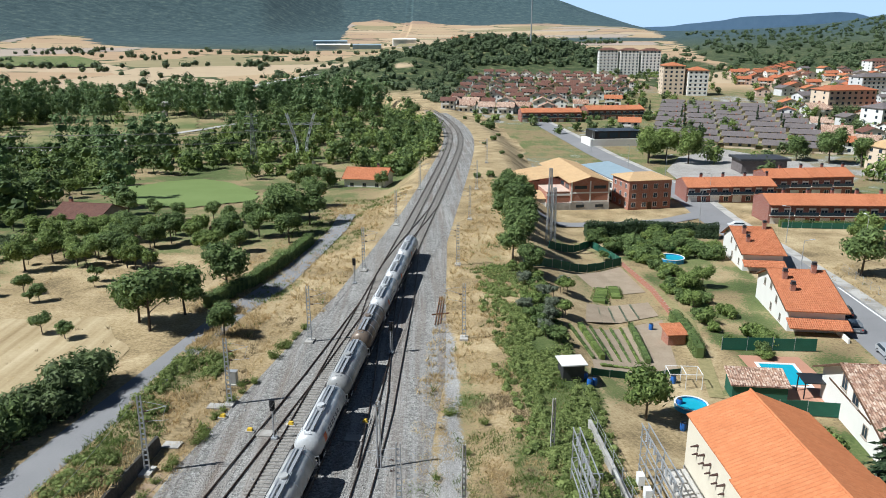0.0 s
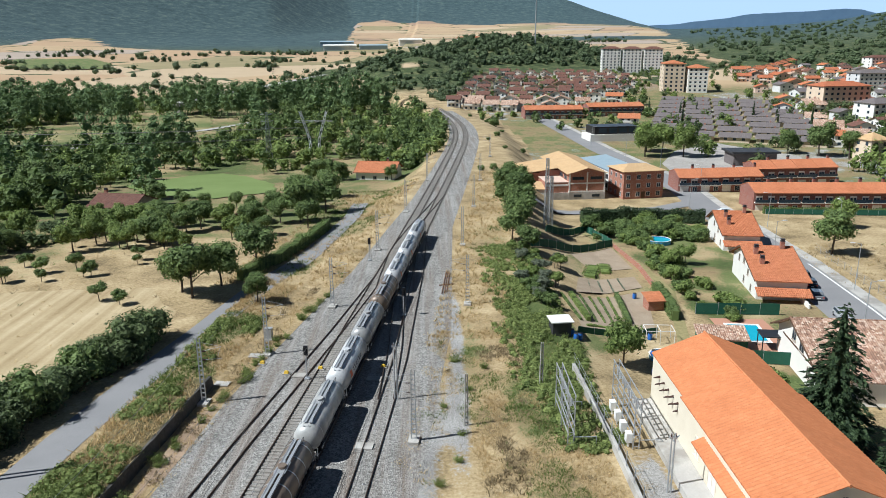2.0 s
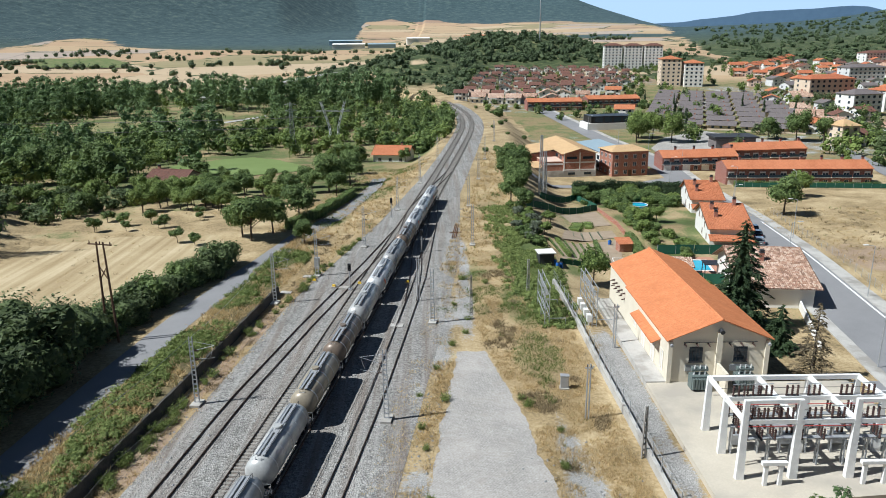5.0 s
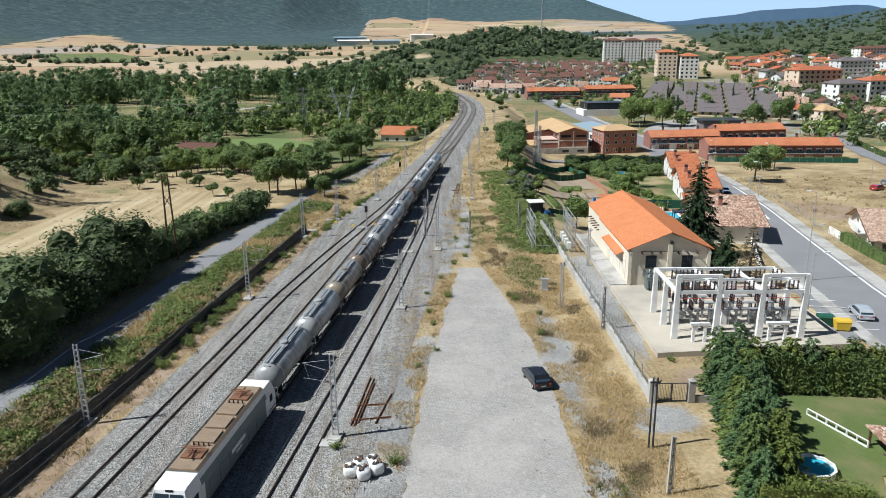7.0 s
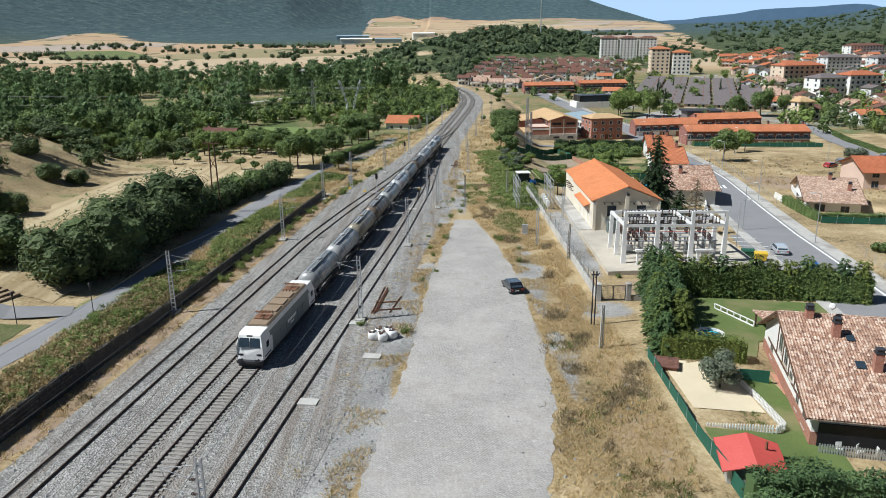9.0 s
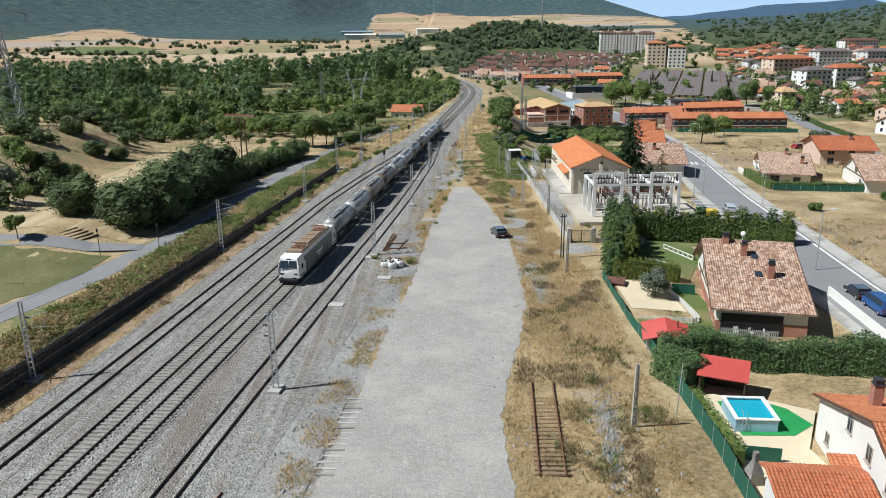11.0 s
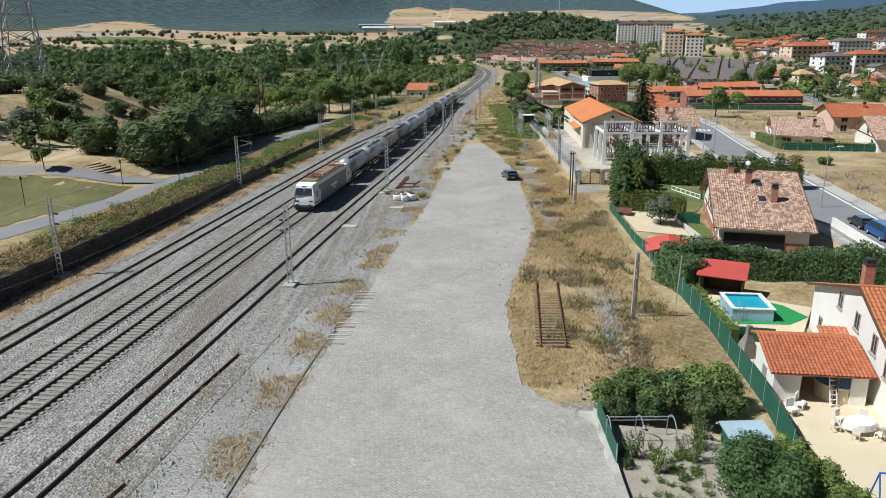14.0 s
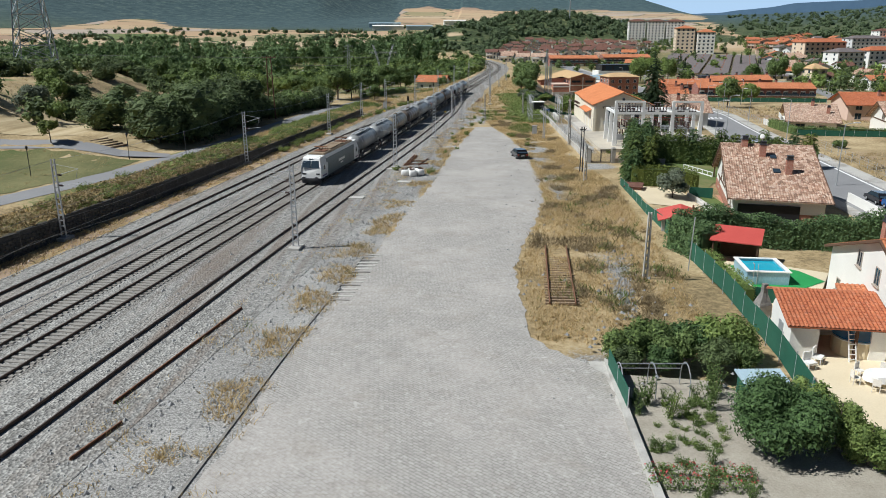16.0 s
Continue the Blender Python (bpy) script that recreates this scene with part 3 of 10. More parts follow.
for ob, d in ((tracks[0], 0.0), (tracks[1], D2)):
    far_s = Shape()
    for i in range(955):
        y = 2 + i * 0.6
        x = track_x(y) + (lerp(d, y) if isinstance(d, list) else d)
        a = math.atan2(track_x(y + 3) - track_x(y - 3), 6)
        m = pose(x, y, 0.0, 0, 0, -math.degrees(a))
        if i < 300:
            part("sleeper", sleeper_mesh, None, ob, m=m)
        else:
            far_s.box(-1.3, 1.3, -0.13, 0.13, -0.02, 0.10, m)
    tagged(part("sleeper_bed", far_s, M["sleeper"], ob), kind="stuff")

# ---- plants ----
def leaf_material(name, dark, light, glow=0.32):
    m, n, l, b = material(name, 0.7)
    geo = n.new("ShaderNodeNewGeometry")
    info = n.new("ShaderNodeObjectInfo")
    f = math_of(n, l, "ADD", math_of(n, l, "MULTIPLY", geo.outputs["Random Per Island"], 0.75), math_of(n, l, "MULTIPLY", info.outputs["Random"], 0.25))
    c = ramp(n, l, f, [(0.0, dark), (1.0, light)])
    l.new(c, b.inputs["Base Color"])
    tr = n.new("ShaderNodeBsdfTranslucent")
    l.new(c, tr.inputs["Color"])
    mx = n.new("ShaderNodeMixShader")
    mx.inputs[0].default_value = glow
    l.new(b.outputs[0], mx.inputs[1])
    l.new(tr.outputs[0], mx.inputs[2])
    l.new(mx.outputs[0], n["Material Output"].inputs["Surface"])
    return m


M["leaf_oak"] = leaf_material("holm_oak_leaves", (0.03, 0.05, 0.02), (0.185, 0.24, 0.095))
M["leaf_mid"] = leaf_material("broad_leaves", (0.042, 0.075, 0.022), (0.235, 0.315, 0.105))
M["leaf_light"] = leaf_material("light_leaves", (0.06, 0.10, 0.022), (0.30, 0.38, 0.11))
M["leaf_poplar"] = leaf_material("poplar_leaves", (0.06, 0.11, 0.04), (0.26, 0.36, 0.15))
M["leaf_thuja"] = leaf_material("cypress_foliage", (0.010, 0.024, 0.010), (0.07, 0.11, 0.042), 0.15)
M["leaf_yellow"] = leaf_material("yellowish_cypress_foliage", (0.035, 0.058, 0.012), (0.24, 0.28, 0.06), 0.15)
M["leaf_dry"] = leaf_material("withered_needles", (0.11, 0.085, 0.05), (0.24, 0.19, 0.11), 0.15)
M["brush_stems"] = leaf_material("withered_stalks", (0.12, 0.09, 0.05), (0.36, 0.28, 0.16), 0.3)
M["leaf_brush"] = leaf_material("dry_brush", (0.13, 0.095, 0.045), (0.40, 0.31, 0.15), 0.2)
M["leaf_weed"] = leaf_material("track_weed_leaves", (0.08, 0.115, 0.028), (0.30, 0.36, 0.11))
M["leaf_bramble"] = leaf_material("bramble_leaves", (0.075, 0.11, 0.026), (0.34, 0.40, 0.13))
M["leaf_fig"] = leaf_material("fig_leaves", (0.018, 0.042, 0.014), (0.12, 0.20, 0.065), 0.25)
M["leaf_hedge"] = leaf_material("hedge_cypress_foliage", (0.026, 0.052, 0.014), (0.21, 0.28, 0.08), 0.2)
M["leaf_row"] = leaf_material("cypress_row_foliage", (0.026, 0.056, 0.022), (0.15, 0.23, 0.085), 0.2)
M["leaf_olive"] = leaf_material("olive_leaves", (0.09, 0.11, 0.07), (0.22, 0.25, 0.17))
M["straw"] = leaf_material("straw_blades", (0.36, 0.255, 0.11), (0.72, 0.56, 0.31), 0.35)
M["weed"] = leaf_material("weed_blades", (0.07, 0.105, 0.022), (0.20, 0.26, 0.065), 0.3)
M["rust_leaf"] = leaf_material("reddish_leaves", (0.07, 0.025, 0.02), (0.20, 0.09, 0.06))
M["bark"] = grained("bark", (0.07, 0.055, 0.04), (0.17, 0.14, 0.11), 2.0, 14.0, 0.95, relief=0.6, depth=0.03, space="Object")


def leaves(s, rng, centre, radius, n_, size, squash=1.0, inner=0.55):
    """Leaf sprays scattered over a lobe."""
    c = Vector(centre)
    for _ in range(n_):
        d = Vector((rng.gauss(0, 1), rng.gauss(0, 1), rng.gauss(0.25, 1))).normalized()
        r = radius * (inner + (1 - inner) * rng.random() ** 0.5) * (0.85 + 0.3 * rng.random())
        p = c + Vector((d.x * r, d.y * r, d.z * r * squash))
        nrm = (d * 1.2 + Vector((rng.uniform(-0.8, 0.8), rng.uniform(-0.8, 0.8), rng.uniform(-0.2, 0.9)))).normalized()
        a = nrm.orthogonal().normalized()
        a.rotate(Matrix.Rotation(rng.uniform(0, 6.28), 3, nrm))
        b = nrm.cross(a)
        w = size * rng.uniform(0.6, 1.3)
        h = w * rng.uniform(0.5, 0.9)
        s.add([p - a * w - b * h * 0.5, p + a * w * 1.1 - b * h * 0.3 + nrm * w * 0.3, p + b * h], [(0, 1, 2)])


def lump(s, rng, c, r, squash=1.0):
    """A rough inner mass that stops light from passing right through a crown."""
    p, f = [(0, 0, -1)], []
    for j, z in enumerate((-0.55, 0.15, 0.7)):
        q = math.sqrt(1 - z * z)
        p += [(q * math.cos(k * 1.0472 + j * 0.5), q * math.sin(k * 1.0472 + j * 0.5), z) for k in range(6)]
    p.append((0, 0, 1))
    for k in range(6):
        f.append((0, 1 + (k + 1) % 6, 1 + k))
        for j in range(2):
            a = 1 + j * 6
            f.append((a + k, a + (k + 1) % 6, a + 6 + (k + 1) % 6, a + 6 + k))
        f.append((13 + k, 13 + (k + 1) % 6, 19))
    s.add([(c[0] + x * r * rng.uniform(0.75, 1.1), c[1] + y * r * rng.uniform(0.75, 1.1), c[2] + z * r * squash * rng.uniform(0.75, 1.1)) for x, y, z in p], f)


def crown_round(seed, r, h0, h1, n_, size, lobes=9):
    rng, s = random.Random(seed), Shape()
    rz = (h1 - h0) / 2
    for i in range(lobes):
        a, u = 2.4 * i + rng.uniform(-0.5, 0.5), rng.uniform(-0.55, 0.75)
        k = r * 0.58 * math.sqrt(1 - u * u * 0.8) * rng.uniform(0.75, 1.1)
        c = (k * math.cos(a), k * math.sin(a), (h0 + h1) / 2 + u * rz * 0.75)
        lr = r * rng.uniform(0.38, 0.55)
        lump(s, rng, c, lr * 0.72, rz / r)
        leaves(s, rng, c, lr, n_ // lobes, size, min(rz / r, 1.1))
    return s


def crown_sprig(seed, r, h0, h1, n_, size, stems=9):
    """A loose plant: thin leaning stems, each set with narrow leaves, with gaps between."""
    rng, s = random.Random(seed), Shape()
    for i in range(stems):
        a = 2.4 * i + rng.uniform(-0.6, 0.6)
        reach = r * rng.uniform(0.35, 1.0)
        foot = Vector((0.25 * r * rng.uniform(-1, 1), 0.25 * r * rng.uniform(-1, 1), h0))
        tip = Vector((reach * math.cos(a), reach * math.sin(a), h0 + (h1 - h0) * rng.uniform(0.55, 1.0)))
        s.tube(foot, tip, 0.02, 0.008, 3, False)
        for _ in range(n_ // stems):
            p = foot.lerp(tip, rng.uniform(0.1, 1.0)) + Vector((rng.gauss(0, 0.16), rng.gauss(0, 0.16), rng.gauss(0, 0.1))) * r
            e = Vector((rng.uniform(-1, 1), rng.uniform(-1, 1), rng.uniform(0.0, 1.2))).normalized()
            o = e.orthogonal().normalized() * size * 0.38
            o.rotate(Matrix.Rotation(rng.uniform(0, 6.28), 3, e))
            w = size * rng.uniform(0.7, 1.5)
            s.add([p - o, p + o, p + e * w * 1.3], [(0, 1, 2)])
    return s


def crown_tall(seed, r, h0, h1, n_, size, top=0.3):
    """A tall crown of stacked lobes that narrows to the tip."""
    rng, s = random.Random(seed), Shape()
    steps = max(5, int((h1 - h0) / (r * 0.7)))
    for i in range(steps):
        u = i / (steps - 1)
        rr = r * (0.65 + 0.35 * math.sin(min(u * 2.2, 1.57))) * (1 - (1 - top) * u ** 1.8)
        for _ in range(2):
            a = rng.uniform(0, 6.28)
            c = (math.cos(a) * rr * 0.4, math.sin(a) * rr * 0.4, h0 + (h1 - h0) * u + rng.uniform(-0.4, 0.4))
            lump(s, rng, c, rr * 0.52, 1.2)
            leaves(s, rng, c, rr * 0.8, n_ // (2 * steps), size, 1.2)
    return s


def crown_boughs(seed, r, h0, h1, size, per=30, gap=0.5, bare=0.0, taper=0.8):
    """A conifer in whorls: drooping boughs of unequal length, each set with small sprays."""
    rng, s = random.Random(seed), Shape()
    if not bare:
        s.tube((0, 0, h0 + 0.3), (0, 0, h1 - 0.8), r * 0.42, 0.05, 9)
    z = h0
    while z < h1 - 0.2:
        u = (z - h0) / (h1 - h0)
        reach = r * (1 - u) ** taper + 0.15
        k_ = max(4, int(5 + reach * 1.6))
        turn = rng.uniform(0, 6.28)
        for i in range(k_):
            a = turn + 6.283 * i / k_ + rng.uniform(-0.35, 0.35)
            ln = reach * rng.uniform(0.62, 1.12)
            d, t = Vector((math.cos(a), math.sin(a), 0)), Vector((-math.sin(a), math.cos(a), 0))
            zb = z + rng.uniform(-0.25, 0.25)
            if bare:
                s.tube((0, 0, zb), d * ln + Vector((0, 0, zb - 0.18 * ln)), 0.045, 0.015, 3, False)
            for _ in range(max(5, int(per * ln / r))):
                q = rng.uniform(0.25, 1.0) ** 0.7
                p = d * (ln * q) + t * rng.gauss(0, 0.13) * ln * (1.25 - q) + Vector((0, 0, zb + 0.18 * ln * q - 0.42 * ln * q * q + rng.uniform(-0.12, 0.12)))
                nrm = Vector((rng.uniform(-0.7, 0.7), rng.uniform(-0.7, 0.7), 1)).normalized()
                e = (d + t * rng.uniform(-0.9, 0.9) + Vector((0, 0, rng.uniform(-0.7, 0.1)))).normalized()
                w = size * rng.uniform(0.6, 1.4)
                o = e.cross(nrm).normalized() * w * 0.42
                s.add([p - e * w * 0.7 + o, p - e * w * 0.7 - o, p + e * w], [(0, 1, 2)])
        z += gap * rng.uniform(0.75, 1.25)
    return s


def trunk_shape(seed, h, r, spread, limbs=5, lean=0.05):
    rng, s = random.Random(seed), Shape()
    top = Vector((rng.uniform(-lean, lean) * h, rng.uniform(-lean, lean) * h, h * 0.72))
    s.tube((0, 0, -0.3), top * 0.55, r, r * 0.7, 7)
    s.tube(top * 0.55, top, r * 0.7, r * 0.3, 6)
    for i in range(limbs):
        b = top * rng.uniform(0.45, 0.9)
        a = i * 2.4 + rng.uniform(-0.4, 0.4)
        e = b + Vector((math.cos(a) * spread, math.sin(a) * spread, h * rng.uniform(0.12, 0.3)))
        s.tube(b, e, r * 0.4, r * 0.1, 5)
    return s


KINDS = {
    "oak": ("dense dark-green holm oak on dry ground", lambda k: crown_round(k, 4.2, -1.4, 7.5, 5400, 0.19, 22), "leaf_oak", (5.5, 0.28, 2.2)),
    "walnut": ("broad green deciduous tree with a rounded crown", lambda k: crown_round(k, 3.4, 1.8, 7.6, 2275, 0.28, 11), "leaf_mid", (6.0, 0.2, 1.9)),
    "light": ("light-green broadleaf tree with a loose crown", lambda k: crown_round(k, 2.8, 1.3, 6.3, 1750, 0.25, 9), "leaf_light", (5.0, 0.16, 1.5)),
    "poplar": ("tall riverside poplar with a ragged crown", lambda k: crown_tall(k, 3.6, 3.0, 18.0, 2625, 0.40), "leaf_poplar", (15.0, 0.3, 1.6)),
    "ash": ("big mid-green riverside tree", lambda k: crown_round(k, 5.0, 2.0, 13.0, 2625, 0.41, 14), "leaf_mid", (10.0, 0.3, 2.6)),
    "cypress": ("narrow dark-green cypress column", lambda k: crown_tall(k, 0.9, 0.3, 9.0, 1225, 0.20, 0.15), "leaf_thuja", (7.0, 0.12, 0.3)),
    "fruit": ("small fruit tree in an orchard", lambda k: crown_round(k, 1.5, 0.9, 3.2, 840, 0.18, 7), "leaf_mid", (2.6, 0.09, 0.9)),
    "olive": ("grey-green olive tree with a loose crown", lambda k: crown_round(k, 2.0, 0.9, 4.0, 2275, 0.15, 8), "leaf_olive", (3.2, 0.12, 1.2)),
    "shrub": ("low bushy green shrub", lambda k: crown_round(k, 1.5, -0.4, 2.0, 820, 0.19, 7), "leaf_mid", None),
    "shrub_oak": ("low dark evergreen scrub bush", lambda k: crown_round(k, 2.0, -0.6, 2.7, 1500, 0.15, 10), "leaf_oak", None),
    "weed": ("clump of bright green weeds beside the track", lambda k: crown_sprig(k, 1.0, -0.1, 1.0, 480, 0.13, 13), "leaf_weed", None),
    "garden_bush": ("dense leafy garden bush", lambda k: crown_round(k, 1.5, -0.3, 2.2, 3400, 0.10, 12), "leaf_mid", None),
    "fig": ("dense dark-green fig tree in the garden", lambda k: crown_round(k, 2.6, 0.2, 4.2, 14500, 0.10, 24), "leaf_fig", (2.6, 0.14, 1.2)),
    "staked": ("staked vegetable plant with loose leaves", lambda k: crown_sprig(k, 0.5, 0.0, 1.5, 420, 0.075, 9), "leaf_light", None),
    "herb": ("low leafy vegetable plant", lambda k: crown_sprig(k, 0.55, -0.05, 0.6, 300, 0.08, 9), "leaf_light", None),
}
PROTO, COUNT = {}, {}


def plant(kind, x, y, size=1.0, z=None, tall=1.0, group="", label="", mat=None):
    """A tree or shrub of a kind, from a few grown forms."""
    text, make, leaf, trunk = KINDS[kind]
    i = COUNT[kind] = COUNT.get(kind, 0) + 1
    form = (kind, i % 3, mat)
    z = land(x, y) if z is None else z
    m = pose(x, y, z, 0, 0, (i * 77) % 360) @ Matrix.Diagonal((size, size, size * tall, 1))
    name = "tree" if trunk else {"weed": "weed_clump", "garden_bush": "bush", "staked": "vegetable_plant", "herb": "vegetable_plant"}.get(kind, "shrub")
    if form in PROTO:
        sc = PROTO[form].scale
        ob = copy_thing(PROTO[form], m @ Matrix.Diagonal((1 / sc.x, 1 / sc.y, 1 / sc.z, 1)))
        if label:
            ob["label"] = label
        return ob
    s = make(31 * (i % 3) + len(kind))
    if trunk:
        ob = thing(name, label or text, "tree", group=group)
        part("trunk", trunk_shape(i, *trunk), M["bark"], ob)
        part("crown", s, M[mat or leaf], ob)
    else:
        ob = whole(name, s, M[mat or leaf], label or text, "shrub", group=group)
    ob.matrix_basis = m
    PROTO[form] = ob


    return ob


def hedge(name, path, width, height, label, mat, seed=1, z=None, per=26, size=0.3, ragged=0.25, sections=False):
    """A clipped or grown hedge along a path of (x, y), as one mass or plant by plant."""
    rng, s = random.Random(seed), Shape()
    row = thing(name, label, "hedge") if sections else None
    for (ax, ay), (bx, by) in zip(path, path[1:]):
        ln = math.hypot(bx - ax, by - ay)
        n_ = max(1, int(ln / 0.7))
        dx, dy = (bx - ax) / ln, (by - ay) / ln
        for i in range(n_):
            u = (i + 0.5) / n_
            x, y = ax + (bx - ax) * u, ay + (by - ay) * u
            g0 = land(x, y) if z is None else z
            h = height * (1 + ragged * noise.noise((x * 0.3, y * 0.3, seed)))
            w = width * (1 + ragged * noise.noise((x * 0.3, y * 0.3, seed + 9)))
            m = pose(x, y, g0, 0, 0, math.degrees(math.atan2(dy, dx)))
            s.box(-0.42, 0.42, -w * 0.34, w * 0.34, -0.1, h * 0.84, m)
            for _ in range(int(2.6 * per * (height + width * 0.5) / 2)):
                side = rng.random()
                if side < 0.34:
                    q, nr = Vector((rng.uniform(-0.4, 0.4), rng.uniform(-w / 2, w / 2), h * rng.uniform(0.9, 1.05))), Vector((0, 0, 1))
                else:
                    sg = 1 if side < 0.67 else -1
                    zz = rng.uniform(0, h)
                    q, nr = Vector((rng.uniform(-0.4, 0.4), sg * w * 0.5 * (1.05 - 0.2 * (zz / h) ** 2) * rng.uniform(0.88, 1.05), zz)), Vector((0, sg, 0.3))
                nr = (nr + Vector((rng.uniform(-0.8, 0.8), rng.uniform(-0.8, 0.8), rng.uniform(-0.4, 0.8)))).normalized()
                a = nr.orthogonal().normalized()
                a.rotate(Matrix.Rotation(rng.uniform(0, 6.28), 3, nr))
                b = nr.cross(a)
                k = 0.62 * size * rng.uniform(0.6, 1.4)
                s.add([m @ v for v in (q - a * k - b * k * 0.45, q + a * k + nr * k * 0.35, q + b * k * 0.6)], [(0, 1, 2)])
            if sections and (i % 3 == 2 or i == n_ - 1):
                part("shrub", s, M[mat], row)
                s = Shape()
    return row or whole(name, s, M[mat], label, "hedge")

# ---- railway things ----
M["galv"] = plain("galvanised_steel", (0.46, 0.47, 0.48), 0.5, 0.5, 0.2)
M["dark_steel"] = plain("dark_steel", (0.06, 0.06, 0.065), 0.6, 0.4, 0.3)
M["black"] = plain("black_paint", (0.018, 0.018, 0.02), 0.4)
M["glass_dark"] = plain("dark_glass", (0.03, 0.045, 0.06), 0.08, 0.0, 0.1)
M["insulator"] = plain("brown_porcelain", (0.075, 0.045, 0.038), 0.25)
M["rust"] = grained("rust", (0.13, 0.06, 0.035), (0.26, 0.13, 0.075), 1.5, 14.0, 0.9, relief=0.3)
M["wire"] = plain("copper_wire", (0.16, 0.15, 0.14), 0.5, 0.6)
M["red"] = plain("red_paint", (0.45, 0.05, 0.04), 0.45)
M["yellow"] = plain("yellow_paint", (0.70, 0.46, 0.05), 0.5)
M["blue"] = plain("blue_plastic", (0.03, 0.13, 0.42), 0.4)
M["wood"] = grained("weathered_wood", (0.16, 0.11, 0.07), (0.30, 0.22, 0.15), 0.8, 10.0, 0.9, relief=0.3, space="Object")


def lattice(s, h, w0, w1, d0, d1, step, bar=0.09, lace=0.05):
    """Two channel legs with battens, for a mast that stands at the origin."""
    for sx in (-1, 1):
        s.beam((sx * w0 / 2, 0, 0), (sx * w1 / 2, 0, h), bar, d0)
    n_ = int(h / step)
    for i in range(n_):
        z = step * (i + 0.5)
        w = w0 + (w1 - w0) * z / h
        s.box(-w / 2, w / 2, -d1 / 2, d1 / 2, z - 0.06, z + 0.06)


def make_mast(h=8.0, arm=2.6):
    t = thing("catenary_mast", "grey lattice steel catenary mast on a concrete foot", "mast", group="catenary masts")
    part("foundation", Shape().box(-0.55, 0.55, -0.8, 0.8, -0.3, 0.28), M["concrete"], t)
    s = Shape()
    lattice(s, h, 0.52, 0.34, 0.14, 0.10, 0.55)
    part("pole", s, M["galv"], t)
    a = Shape().tube((0.2, 0, h - 1.6), (arm, 0, h - 0.9), 0.026).tube((0.2, 0, h - 0.5), (arm, 0, h - 0.9), 0.018).tube((arm - 0.1, 0, h - 0.9), (arm - 0.5, 0, h - 2.2), 0.018).tube((0.2, 0, h - 2.6), (arm, 0, h - 2.3), 0.02)
    arm_ob = part("cantilever", a, M["galv"], t)
    i_ = Shape()
    for z, x in ((h - 1.55, 0.35), (h - 2.58, 0.35)):
        for k in range(4):
            i_.tube((x + k * 0.1, 0, z), (x + k * 0.1 + 0.05, 0, z + 0.02), 0.1, 0.1, 8)
    part("insulator", i_, M["insulator"], arm_ob)
    return t


mast = None
MASTS = [(-38.6, 41.5, 0), (-33.2, 84.4, 0), (-26.7, 117.9, 0), (-24.9, 149.7, 0), (-20.6, 163, 0), (-14.3, 180.5, 0), (-9.5, 212, 0), (-5, 245, 0), (0, 285, 0),
         (-15.0, 39.1, 180), (-9.9, 81.6, 180), (-5.7, 113.8, 180), (-1.0, 141, 180), (6.5, 181, 180), (7.2, 215, 180), (11.5, 250, 180), (-20.5, -3.5, 180), (15.5, 285, 180), (22, 330, 180)]
for x, y, turn in MASTS:
    m = pose(x, y, 0.0, 0, 0, turn - 6.7)
    if mast is None:
        mast = make_mast()
        mast.matrix_basis = m
    else:
        copy_thing(mast, m)

# contact and carrying wires over the tracks
for d, lab in ((0.0, 5.4), (D2, 5.4), (D1, 5.3)):
    w = thing("overhead_wire", "thin overhead contact and carrying wires on droppers", "overhead wire", group="overhead wires")
    pts = off(d, -60, 195 if d is D1 else 420, 3.5)
    low, top = Shape(), Shape()
    for i, (a, b) in enumerate(zip(pts, pts[1:])):
        u0, u1 = (i % 11) / 11, (i % 11 + 1) / 11
        z0, z1 = 6.9 - 3.2 * u0 * (1 - u0), 6.9 - 3.2 * u1 * (1 - u1)
        low.beam((*a, lab), (*b, lab), 0.022)
        top.beam((*a, z0), (*b, z1), 0.022)
        if i % 2:
            top.beam((*a, z0), (*a, lab), 0.012)
    part("contact_wire", low, M["wire"], w)
    part("carrying_wire", top, M["wire"], w)
fw = thing("feeder_wire", "pale feeder wire strung along the masts", "overhead wire")
for (ax, ay), (bx, by) in (((-14.7, 39.1), (-9.6, 81.6)), ((-9.6, 81.6), (-5.4, 113.8)), ((-14.7, 39.1), (-20.3, -3.5)), ((-38.6, 41.5), (-33.2, 84.4)), ((-33.2, 84.4), (-26.7, 117.9)), ((-26.7, 117.9), (-24.9, 149.7)), ((-38.6, 41.5), (-46, -5))):
    rings = []
    for i in range(11):
        u = i / 10
        x, y, z = ax + (bx - ax) * u, ay + (by - ay) * u, 7.9 - 2.4 * u * (1 - u)
        rings.append([(x - 0.014, y, z), (x, y, z + 0.024), (x + 0.014, y, z)])
    part("wire", Shape().loft(rings), M["galv"], fw)


